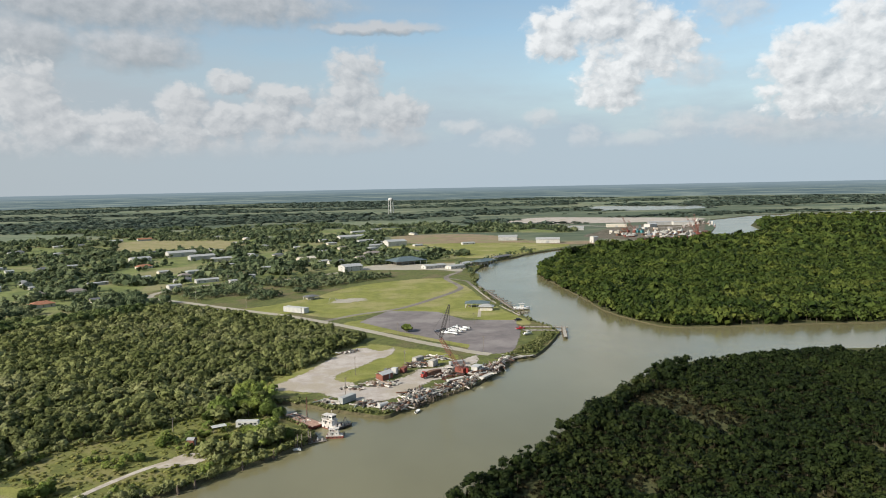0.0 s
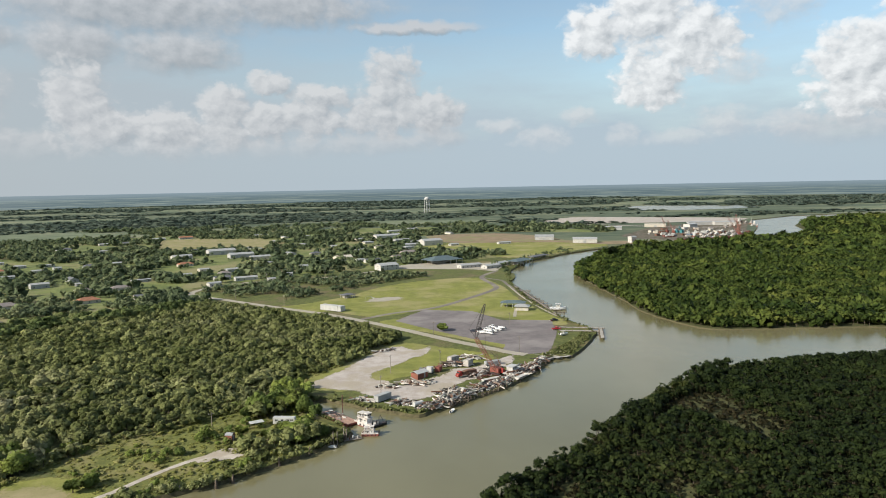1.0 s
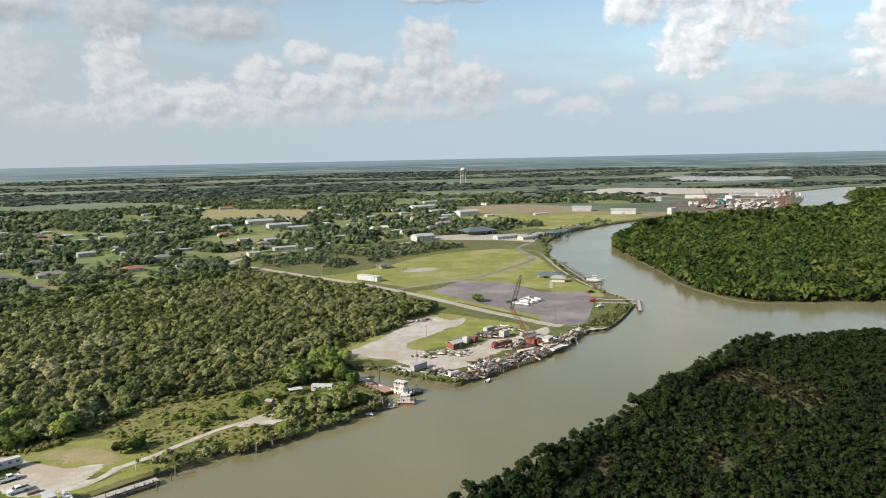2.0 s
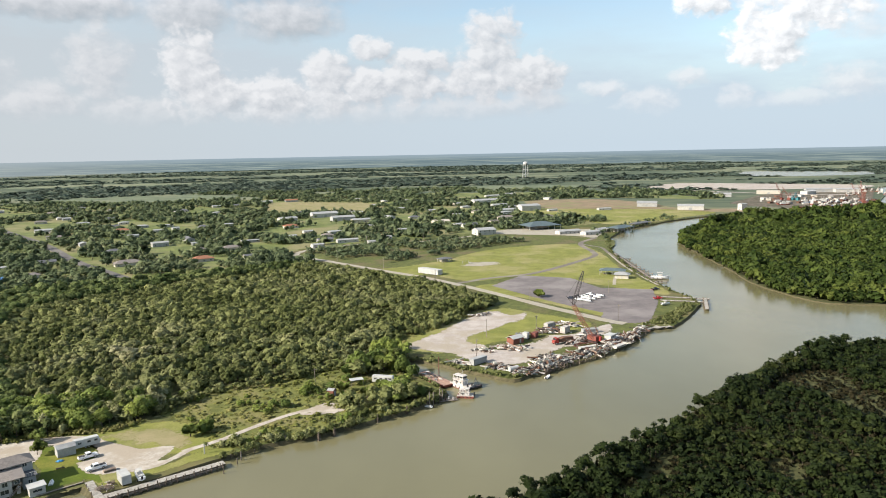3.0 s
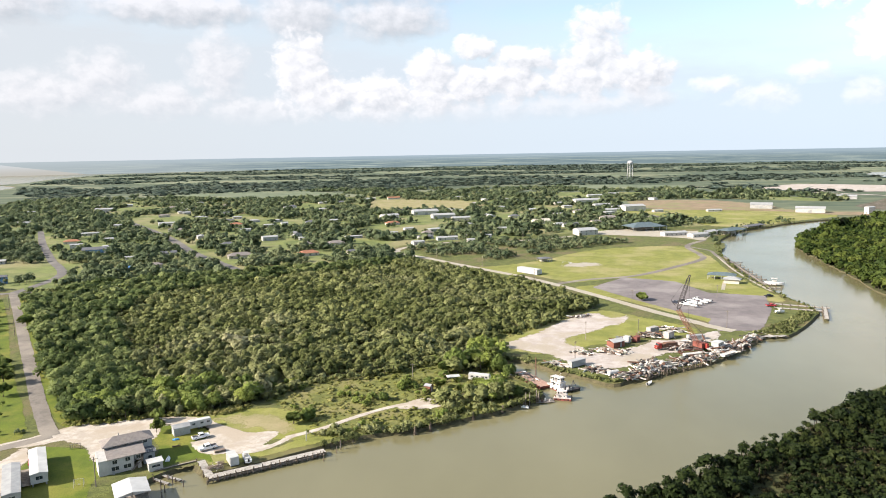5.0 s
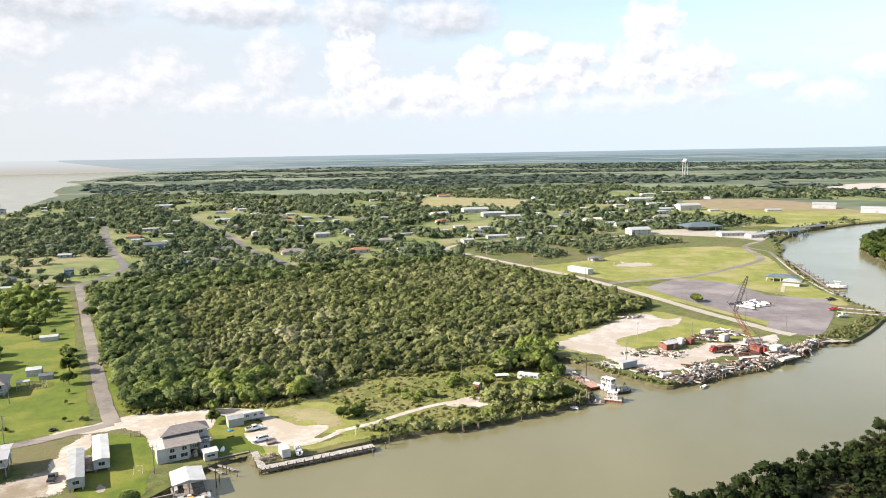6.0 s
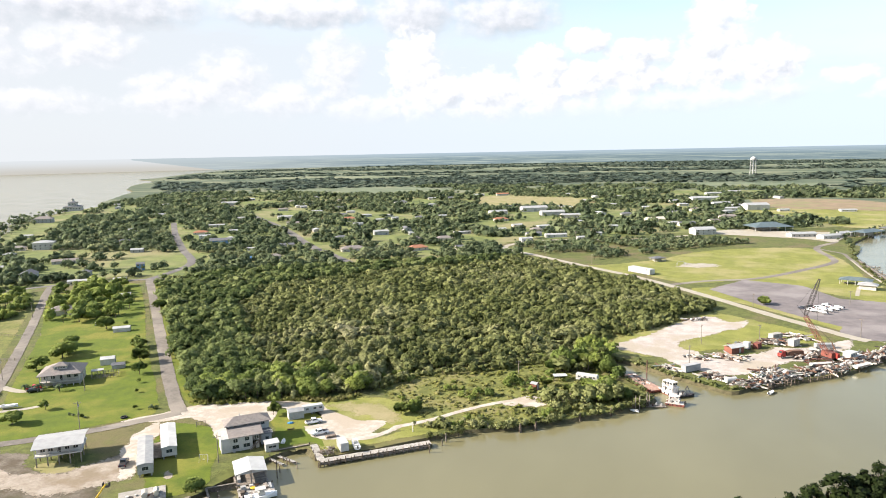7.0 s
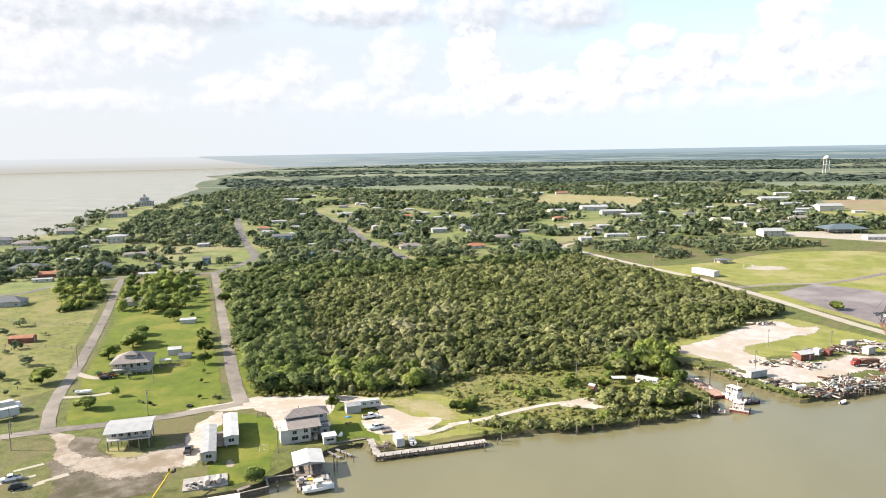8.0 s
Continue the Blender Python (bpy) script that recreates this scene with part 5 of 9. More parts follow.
trees = scatter(TOWN, 7.8, 21)
dens = np.array([noise.noise((x * 0.012, y * 0.012, 3.3)) + 0.5 * noise.noise((x * 0.04, y * 0.04, 8.3)) for x, y in trees])
keep = dens > 0.05 - 0.19 * (trees[:, 1] > 640) - 0.2 * ((trees[:, 0] < -395) & (trees[:, 1] < 640))
for area in THICK:
    keep |= inside(trees, area)
for area in OPEN:
    keep &= ~inside(trees, area)
for line in TOWN_ROADS:
    pts = np.array(smooth_line(line, False, 12))
    keep &= np.min(np.hypot(trees[:, None, 0] - pts[None, :, 0], trees[:, None, 1] - pts[None, :, 1]), 1) > 9
for hx, hy, turn, w, d, *_ in HOUSES:
    away = np.hypot(trees[:, 0] - hx, trees[:, 1] - hy)
    forward = (trees[:, 1] - hy) * hy + (trees[:, 0] - hx) * hx
    keep &= away > max(w, d) * 0.42 + 2.0
    keep &= (away > max(w, d) * 0.42 + 7) | (forward > 0)
trees = trees[keep]
near = trees[:, 1] < 640
grove("town_trees", trees[near], 1.2, (2.6, 4.8), (4.6, 8.2), 170, 22, (TOWN_LEAVES, BARK), "dark green garden trees between the houses", leaf=0.225)
grove("town_trees", trees[~near][rng.random((~near).sum()) > 0.3], 1.2, (2.8, 5.2), (4.2, 7.4), 40, 23, (TOWN_LEAVES, BARK), "dark green trees around the far houses", leaf=0.40)

garden = np.concatenate([scatter(area, 6.6, 29) for area in ([(-345, 330), (-383, 377), (-376, 391), (-348, 398), (-322, 378), (-282, 325), (-278, 303), (-290, 298), (-310, 296)], [(-425, 352), (-399, 366), (-350, 320), (-340, 303), (-352, 298), (-385, 318)])])
for hx, hy, turn, w, d, *_ in HOUSES:
    garden = garden[np.hypot(garden[:, 0] - hx, garden[:, 1] - hy) > max(w, d) * 0.5 + 1.5]
for line in TOWN_ROADS:
    pts = np.array(smooth_line(line, False, 12))
    garden = garden[np.min(np.hypot(garden[:, None, 0] - pts[None, :, 0], garden[:, None, 1] - pts[None, :, 1]), 1) > 6]
grove("garden_trees", garden[rng.random(len(garden)) > 0.25], 1.2, (3.0, 4.6), (5.5, 8.5), 420, 30, (BRIGHT_LEAVES, BARK), "full bright green garden trees around the houses by the lane", leaf=0.15)

PLAIN_WOODS = [(-960, 1180), (-1100, 1420), (-1400, 1760), (-1800, 2300), (-2250, 3300), (-1700, 4300), (0, 4700), (1700, 4400), (3000, 3300), (3000, 2300), (1900, 1760), (1600, 1680), (1120, 1640), (1000, 1580), (560, 1400), (300, 1720), (-500, 1770), (-1050, 1450)]
far = scatter(PLAIN_WOODS, 20.0, 25)
field = np.array([noise.noise((x * 0.0011, y * 0.0034, 0.4)) + 0.5 * noise.noise((x * 0.004, y * 0.009, 4.2)) + 0.3 * noise.noise((x * 0.014, y * 0.022, 7.7)) for x, y in far])
keep = field > -0.02
for area in ([(1004, 2080), (1350, 2080), (1500, 2330), (1215, 2560), (1040, 2420)], [(489, 1556), (677, 1450), (980, 1540), (801, 1690), (640, 1780)]):
    keep &= ~inside(far, area)
far = far[keep]
grove("far_woods", far, 1.2, (6.0, 12.0), (2.8, 5.0), 11, 26, (HAZED_FAR_LEAVES, BARK), "distant woods across the coastal plain, haze tinted into their grey-green leaves", leaf=0.78, flat=0.32)

def shared(name, bm, mat):
    data = bpy.data.meshes.new(name)
    bm.to_mesh(data)
    bm.free()
    data.materials.append(mat)
    return data


# ---- trees that stand singly ----
def tree_model(name, leaves, seed, radius, height, mat, label, group, leaf=0.2):
    """One tree: a tapered, forked trunk and a crown of leaf clumps."""
    ob = thing(name, 0, 0, 0, 0, label, "tree", group)
    bm = bmesh.new()
    r = np.random.default_rng(seed)
    fork = height * 0.38
    rod(bm, (0, 0, -0.3), (0, 0, fork), 0.07 * radius, 0.05 * radius, 7)
    for k in range(5):
        a = k * 1.2566 + r.uniform(-0.4, 0.4)
        out = radius * r.uniform(0.4, 0.65)
        mid = Vector((math.cos(a) * out * 0.5, math.sin(a) * out * 0.5, fork + (height - fork) * 0.3))
        rod(bm, (0, 0, fork * 0.95), mid, 0.04 * radius, 0.028 * radius, 5)
        rod(bm, mid, (math.cos(a) * out, math.sin(a) * out, fork + (height - fork) * r.uniform(0.45, 0.7)), 0.028 * radius, 0.01 * radius, 5)
    part("trunk", bm, BARK, ob)
    data = grove_mesh("crown", np.zeros((1, 2)), 0.0, (radius, radius + 0.01), (height, height + 0.01), leaves, seed, (mat,), leaf, False)
    part("crown", data, None, ob)
    return ob


ROUND = tree_model("tree", 2200, 5, 2.8, 4.6, BRIGHT_LEAVES, "round green yard tree on the lawn", "yard trees", 0.125)
ROUND.matrix_world = pose(-202.6, 175.6, 1.3)
for x, y, s in ((-243, 191, 1.3), (-248, 243, 1.5), (-245, 226, 1.2), (-252, 250, 1.2), (-226, 266, 0.9), (-112.4, 149.4, 0.85), (-261, 262, 1.0), (-268, 292, 1.35), (-270, 338, 1.2), (66.7, 416.3, 1.0), (-390, 330, 1.2)):
    ob = copy_thing(ROUND, pose(x, y, 1.3, 0, 0, x * 7 % 360))
    ob.scale = (s, s, s)
SLIM = tree_model("small_tree", 600, 9, 1.3, 3.4, BRIGHT_LEAVES, "slender young tree on the mown grass", "young trees", 0.16)
SLIM.matrix_world = pose(-202.7, 189.4, 1.3)
for x, y, s in ((-124.6, 213, 1.25), (-120, 203.5, 1.3), (-190, 222, 0.5), (-183, 212, 0.45), (-184, 186, 0.4), (-171, 197, 0.45), (-262, 300, 0.8)):
    ob = copy_thing(SLIM, pose(x, y, 1.3, 0, 0, x * 11 % 360))
    ob.scale = (s, s, s)


def palm(x, y, s, turn):
    ob = thing("palm_tree", x, y, 1.25, turn, "short palm with arching green fronds by the house", "palm", "garden palms")
    ob.scale = (s, s, s)
    part("trunk", rods(7, ((0, 0, -0.2), (0.1, 0, 2.2), 0.2, 0.16)), BARK, ob)
    for k in range(14):
        a, rise = k * 2.399, 0.5 + 0.5 * (k % 3) / 2
        bm = bmesh.new()
        last = None
        for j in range(6):
            t = j / 5
            reach, z = 1.9 * t, 2.2 + rise * 1.5 * t - 2.1 * t * t
            w = 0.28 * math.sin(math.pi * min(0.98, 0.15 + t * 0.85)) + 0.02
            c, sn = math.cos(a), math.sin(a)
            row = [bm.verts.new((0.1 + c * reach - sn * o, sn * reach + c * o, z - abs(o) * 0.5)) for o in (-w, 0, w)]
            if last:
                for i in range(2):
                    bm.faces.new((last[i], last[i + 1], row[i + 1], row[i]))
            last = row
        part("frond", bm, TOWN_LEAVES, ob)
    return ob


palm(-222, 205, 1.2, 20)
palm(-213.5, 206.5, 1.15, 90)
palm(-227, 204, 1.0, 200)

# Bushes and waterside growth.
bank = scatter([(-70, 203), (-52, 208.5), (-35, 217), (-17, 229), (0, 243.5), (3, 251), (0, 254), (-4, 253), (-8, 251), (-12, 250), (-26, 243), (-36, 226), (-56, 212), (-70, 206)], 2.9, 31)
bank = bank[(np.array([noise.noise((x * 0.06, y * 0.06, 1)) for x, y in bank]) > -0.12)]
shore = []
for (ax, ay), (bx, by) in zip(NORTH_BANK[12:18], NORTH_BANK[13:19]):
    count = int(math.hypot(bx - ax, by - ay) / 1.5)
    shore += [(ax + (bx - ax) * k / count + rng.uniform(-0.8, 0.8), ay + (by - ay) * k / count + rng.uniform(-1.2, 1.2)) for k in range(count)]
grove("riverside_bushes", np.concatenate((bank, np.array(shore))), 0.9, (1.0, 2.1), (1.2, 3.2), 110, 33, (LEAVES, BARK), "dense green bushes along the river bank", leaf=0.21, category="bushes")
grass = np.concatenate((scatter(SCRUB, 2.2, 38), scatter([(-20, 306), (-30, 318), (14, 364), (22, 372), (4, 345), (-10, 325)], 2.2, 40)))
way = np.array(smooth_line(next(row[1] for row in TRACK if row[0] == "road_track"), False, 8))
grass = grass[np.min(np.hypot(grass[:, None, 0] - way[None, :, 0], grass[:, None, 1] - way[None, :, 1]), 1) > 2.6]
grove("tall_grass", grass, 1.1, (0.6, 1.3), (0.2, 0.5), 34, 39, (GRASS_LEAVES, BARK), "tall yellow-green grass tufts", leaf=0.34, category="grass", trunks=False, flat=0.45)
clump = np.concatenate((scatter([(-34, 284), (-22, 287), (-17, 279), (-21, 270), (-31, 270), (-36, 276)], 3.8, 34), scatter([(-30, 238), (-24, 243), (-16, 247), (-8, 250), (-2, 246), (-12, 238), (-22, 231), (-30, 231)], 3.6, 35), scatter([(-16, 282), (-13, 288), (-20, 290)], 3.2, 36)))
grove("riverside_trees", clump, 1.2, (2.2, 3.3), (4.5, 7.4), 247, 35, (LEAVES, BARK), "tall rounded trees beside the inlet", leaf=0.2)
tufts = scatter(SCRUB, 3.6, 36)
tufts = tufts[np.min(np.hypot(tufts[:, None, 0] - way[None, :, 0], tufts[:, None, 1] - way[None, :, 1]), 1) > 3.4]
grove("scrub_bushes", tufts[(np.array([noise.noise((x * 0.07, y * 0.07, 5)) for x, y in tufts]) > 0.16)], 1.2, (0.9, 2.1), (1.0, 2.6), 110, 37, (BRIGHT_LEAVES, BARK), "scattered bushes in tall grass", leaf=0.22, category="bushes")
INLET_TREES = [(-30, 277, 4.6, 8.2), (-24.5, 281, 4.2, 8.6), (-19.5, 276.5, 3.8, 7.6), (-26, 272.5, 3.6, 6.4), (-33.5, 271, 3.2, 5.6), (-12.5, 275.5, 3.2, 6.4), (-8, 270, 2.8, 5.2), (-17, 249, 3.4, 6.0), (-23.5, 246, 3.2, 5.4),
               (-29.5, 240.5, 3.0, 5.0), (-11, 246.5, 3.6, 6.2), (-5.5, 246, 3.0, 5.0), (-14, 240.5, 2.8, 4.4), (-33, 253, 2.6, 4.6), (-77.5, 214.5, 3.0, 4.4), (-74, 218.5, 2.6, 3.8), (-52, 239, 2.2, 3.2)]
for k, (x, y, wide, high) in enumerate(INLET_TREES):
    ob = tree_model("tree", 1500, 300 + k % 5, 2.8, 4.6, BRIGHT_LEAVES, "full bright green tree in the scrub by the inlet", "trees by the inlet", 0.14) if k < 5 else copy_thing(BROAD[k % 5], Matrix())
    BROAD = [ob] if k == 0 else BROAD + [ob]
    ob.matrix_world = pose(x, y, 1.2, 0, 0, k * 67 % 360)
    ob.scale = (wide / 2.8, wide / 2.8, high / 4.6)
reeds = scatter([(108, 343), (124, 343), (138, 362), (153, 388), (146, 388), (130, 366)], 1.5, 41)
grove("bank_reeds", reeds, 1.1, (0.6, 1.0), (0.8, 1.6), 49, 42, (LEAVES, BARK), "thick green reeds on the ramp point", leaf=0.4, category="reeds")
strip = []
for (ax, ay), (bx, by) in zip(YARD_BANK[9:], YARD_BANK[10:]):
    count = int(math.hypot(bx - ax, by - ay) / 2.6)
    for k in range(count):
        t = k / count
        strip.append((ax + (bx - ax) * t + rng.uniform(-3.5, 0.8), ay + (by - ay) * t + rng.uniform(-1, 1)))
for (ax, ay), (bx, by) in zip(NORTH_BANK[18:], NORTH_BANK[19:] + YARD_BANK[:1]):
    count = int(math.hypot(bx - ax, by - ay) / 1.3)
    for k in range(count):
        t = k / count
        strip.append((ax + (bx - ax) * t + rng.uniform(-0.6, 0.6), ay + (by - ay) * t + rng.uniform(-0.2, 2.0)))
grove("bank_reeds", np.array(strip), 0.9, (0.7, 1.3), (0.9, 2.0), 24, 43, (LEAVES, BARK), "yellow-green reeds fringing the river", leaf=0.4, category="reeds")
fringe = scatter([(-120, 640), (-60, 540), (10, 560), (70, 640), (110, 668), (40, 735), (-30, 700), (-70, 660)], 5.0, 44)
value = np.array([noise.noise((x * 0.03, y * 0.03, 2)) for x, y in fringe])
off_road = np.min(np.hypot(fringe[:, None, 0] - np.array(smooth_line(TRACK[6][1], False, 12))[None, :, 0], fringe[:, None, 1] - np.array(smooth_line(TRACK[6][1], False, 12))[None, :, 1]), 1) > 9
park_side = inside(fringe, [(-130, 650), (-84, 592), (-40, 556), (40, 640), (120, 690), (60, 750), (-60, 690)])
grove("roadside_thicket", fringe[(value > -0.12) & off_road & park_side], 1.2, (2.0, 3.6), (3.5, 6.5), 40, 45, (TOWN_LEAVES, BARK), "low dark green thicket behind the park", leaf=0.3)
edge = scatter([(-148, 213), (-128, 221), (-97, 236), (-86, 258), (-62, 271), (-42, 288), (-32, 318), (12, 364), (16, 361), (-26, 312), (-34, 284), (-58, 266), (-82, 254), (-92, 236), (-126, 217)], 2.4, 46)
grove("wood_edge_bushes", edge, 1.2, (1.0, 2.2), (1.4, 4.0), 114, 47, (LEAVES, BARK), "low bushes along the edge of the wood", leaf=0.28, category="bushes")
tall_edge = scatter([(-142, 215), (-128, 220), (-112, 229), (-98, 236), (-96, 243), (-116, 236), (-136, 224)], 3.8, 52)
grove("wood_edge_trees", tall_edge, 1.2, (2.2, 3.4), (4.6, 7.0), 247, 53, (LEAVES, BARK), "bright green rounded trees at the wood's edge", leaf=0.21)
hedge = scatter([(172, 660), (190, 712), (252, 812), (330, 890), (310, 905), (240, 830), (176, 740)], 6.5, 48)
grove("bank_bushes", hedge[rng.random(len(hedge)) > 0.45], 1.2, (1.6, 3.2), (2.0, 4.5), 34, 49, (TOWN_LEAVES, BARK), "scattered bushes along the far bank", leaf=0.34, category="bushes")
pasture = scatter([(-240, 180), (-262, 205), (-300, 245), (-330, 262), (-390, 250), (-320, 180), (-260, 150)], 8, 50)
grove("pasture_bushes", pasture[rng.random(len(pasture)) > 0.72], 1.2, (1.4, 2.8), (2.0, 4.6), 60, 51, (TOWN_LEAVES, BARK), "dark bushes in the uncut pasture", leaf=0.26, category="bushes")


# ---- vehicles ----
def wheels(ob, spots, radius=0.38, width=0.26):
    for x, y in spots:
        tyre = bmesh.new()
        rod(tyre, (x, y - width / 2, radius), (x, y + width / 2, radius), radius, None, 14)
        wheel = part("wheel", tyre, TYRE, ob, "black tyre")
        rim = bmesh.new()
        side = 1 if y > 0 else -1
        rod(rim, (x, y + side * width * 0.3, radius), (x, y + side * (width / 2 + 0.01), radius), radius * 0.58, None, 10)
        part("rim", rim, CHROME, wheel)


def shell(outline, half, lean=0.12, low=None):
    """A vehicle body: a side outline drawn across, its upper part leaning in."""
    bm = bmesh.new()
    prism(bm, outline, -half, half)
    top = max(z for _, z in outline)
    base = low if low is not None else min(z for _, z in outline)
    for v in bm.verts:
        if v.co.z > base:
            v.co.y *= 1 - lean * (v.co.z - base) / (top - base + 1e-6)
    bmesh.ops.bevel(bm, geom=bm.edges[:], offset=0.05, segments=2, affect="EDGES")
    return bm


def pickup(x, y, turn, paint, words, z=1.3):
    ob = thing("pickup_truck", x, y, z, turn, words, "pickup truck", "parked vehicles")
    part("body", shell([(-2.7, 0.45), (2.6, 0.45), (2.7, 0.8), (2.6, 1.05), (1.3, 1.15), (-2.7, 1.15)], 0.97, 0.06), paint, ob)
    part("cab", shell([(-0.75, 1.1), (1.35, 1.1), (0.75, 1.82), (-0.6, 1.85)], 0.9, 0.16), paint, ob)
    part("windscreen", boxed((-0.02, 0.02, -0.74, 0.74, -0.36, 0.36)), GLASS, ob).matrix_basis = pose(1.12, 0, 1.46, 0, -40, 0)
    part("rear_window", boxed((-0.02, 0.02, -0.7, 0.7, -0.26, 0.26)), GLASS, ob).matrix_basis = pose(-0.72, 0, 1.5, 0, 8, 0)
    for side in (-1, 1):
        part("side_window", boxed((-0.5, 0.8, -0.02, 0.02, -0.22, 0.22)), GLASS, ob).matrix_basis = pose(0, side * 0.87, 1.5, side * 10, 0, 0)
        part("headlight", boxed((2.64, 2.72, side * 0.75 - 0.18, side * 0.75 + 0.18, 0.78, 0.95)), CHROME, ob)
        part("tail_light", boxed((-2.74, -2.68, side * 0.86 - 0.07, side * 0.86 + 0.07, 0.75, 1.05)), RED_CAR, ob)
    part("bed_floor", boxed((-2.58, -0.85, -0.78, 0.78, 1.13, 1.17)), DARK_STEEL, ob, "dark open bed")
    part("bumper", boxed((2.68, 2.8, -0.92, 0.92, 0.45, 0.65)), CHROME, ob)
    part("bumper", boxed((-2.82, -2.68, -0.92, 0.92, 0.45, 0.65)), CHROME, ob)
    wheels(ob, ((1.75, 0.86), (1.75, -0.86), (-1.65, 0.86), (-1.65, -0.86)))
    return ob


def car(x, y, turn, paint, words, z=1.3, tall=1.0):
    ob = thing("car", x, y, z, turn, words, "car", "parked vehicles")
    part("body", shell([(-2.3, 0.4), (2.3, 0.4), (2.35, 0.75), (1.1, 0.98), (-2.3, 1.0)], 0.92, 0.06), paint, ob)
    part("cabin", shell([(-2.0, 0.95), (1.2, 0.95), (0.5, 1.55 * tall), (-1.6, 1.58 * tall)], 0.84, 0.18), GLASS, ob)
    part("roof", boxed((-1.55, 0.45, -0.68, 0.68, 1.56 * tall, 1.62 * tall)), paint, ob)
    for side in (-1, 1):
        part("headlight", boxed((2.26, 2.36, side * 0.68 - 0.18, side * 0.68 + 0.18, 0.66, 0.8)), CHROME, ob)
    wheels(ob, ((1.45, 0.82), (1.45, -0.82), (-1.4, 0.82), (-1.4, -0.82)), 0.34, 0.22)
    return ob


def hull_shape(bm, length, beam, depth, z=0.0, bow=0.38):
    """An open boat hull with a pointed bow towards +x."""
    rows = []
    for k in range(9):
        t = k / 8
        x = -length / 2 + t * length
        wide = beam / 2 * (1 - max(0.0, (t - 1 + bow) / bow) ** 2.0)
        sheer = depth * (1 + 0.25 * t * t)
        rows.append([bm.verts.new((x, s * wide * w, z + h * sheer)) for s, w, h in ((-1, 1, 1), (-1, 0.86, 0.35), (0, 0, 0.0), (1, 0.86, 0.35), (1, 1, 1))])
    for a, b in zip(rows, rows[1:]):
        for k in range(4):
            bm.faces.new((a[k], b[k], b[k + 1], a[k + 1]))
    deck = []
    for row in rows:
        deck.append([bm.verts.new((row[0].co.x, row[0].co.y * 0.96, row[0].co.z - 0.05)), bm.verts.new((row[4].co.x, row[4].co.y * 0.96, row[4].co.z - 0.05))])
    for a, b in zip(deck, deck[1:]):
        bm.faces.new((a[0], b[0], b[1], a[1]))
    bm.faces.new(rows[0])
    bmesh.ops.recalc_face_normals(bm, faces=bm.faces)
    return bm


def motor_boat(x, y, z, turn, length, words, group="small boats", trailer=False, cabin=True):
    ob = thing("motor_boat", x, y, z, turn, words, "boat", group)
    lift = 0.55 if trailer else 0.0
    part("hull", hull_shape(bmesh.new(), length, length * 0.33, length * 0.15, lift), WHITE_CAR, ob)
    top = lift + length * 0.15
    if cabin:
        part("console", boxed((-length * 0.08, length * 0.12, -length * 0.09, length * 0.09, top - 0.1, top + length * 0.12)), WHITE, ob)
        part("canopy", boxed((-length * 0.16, length * 0.16, -length * 0.13, length * 0.13, top + length * 0.2, top + length * 0.215)), WHITE, ob)
        part("canopy_frame", rods(5, *[((sx * length * 0.13, sy * length * 0.11, top), (sx * length * 0.13, sy * length * 0.11, top + length * 0.2), 0.03) for sx in (-1, 1) for sy in (-1, 1)]), CHROME, ob)
    part("outboard_motor", boxed((-length / 2 - 0.45, -length / 2, -0.22, 0.22, top - 0.35, top + 0.4)), BLACK_PAINT, ob)
    part("seat", boxed((-length * 0.36, -length * 0.26, -length * 0.12, length * 0.12, top - 0.1, top + 0.3)), WHITE, ob)
    if trailer:
        part("trailer_frame", boxed((-length * 0.45, length * 0.7, -0.06, 0.06, 0.42, 0.54), (-length * 0.4, length * 0.3, -0.75, -0.65, 0.42, 0.54), (-length * 0.4, length * 0.3, 0.65, 0.75, 0.42, 0.54), (-length * 0.3, -length * 0.25, -0.9, 0.9, 0.36, 0.46)), GREY_METAL, ob)
        wheels(ob, ((-length * 0.27, 0.95), (-length * 0.27, -0.95)), 0.3, 0.2)
    return ob


pickup(-103.1, 200.1, 42, WHITE_CAR, "white crew-cab pickup parked on grass by the track")
pickup(-97.0, 192.3, 222, WHITE_CAR, "white pickup parked by a low wooden stack")
pickup(-143.0, 158.6, 118, NAVY_PAINT, "dark blue pickup on the muddy yard")
pickup(-177.3, 127.7, 230, WHITE_CAR, "white pickup on a concrete strip", 1.28)
car(-171.0, 124.9, 50, BLACK_PAINT, "black estate car on a concrete strip", 1.28, 1.1)
car(-279.4, 297.8, 130, WHITE_CAR, "white car on the verge of the lane", 1.34)
car(-222.8, 203.6, 40, BLACK_PAINT, "dark car in the drive of the brown-roofed house", 1.31)
pickup(-225.0, 206.0, 40, RED_CAR, "maroon pickup beside the porch", 1.31)
LOT_ROWS = [(85, 408, NAVY_PAINT, "dark"), (88, 404.5, WHITE_CAR, "white"), (92, 410, WHITE_CAR, "white"), (96, 414, SILVER_CAR, "silver"), (99, 418, WHITE_CAR, "white"), (89.5, 411.5, BLACK_PAINT, "black")]
for x, y, paint, tone in LOT_ROWS:
    pickup(x, y, 130, paint, f"{tone} pickup with a boat trailer in the car park", 1.31)
    motor_boat(x + 4.6, y - 5.4, 1.3, 130, 5.6, f"empty-looking white boat on a trailer behind a {tone} pickup", "boats on trailers", True, False)
pickup(135.5, 402.4, 10, RED_CAR, "bright red pickup at the pier head", 1.3)
pickup(142.7, 429, 20, BLACK_PAINT, "black pickup at the edge of the lot", 1.3)
motor_boat(134.4, 385.5, 1.3, 20, 6.0, "white boat on a trailer by the ramp", "boats on trailers", True)
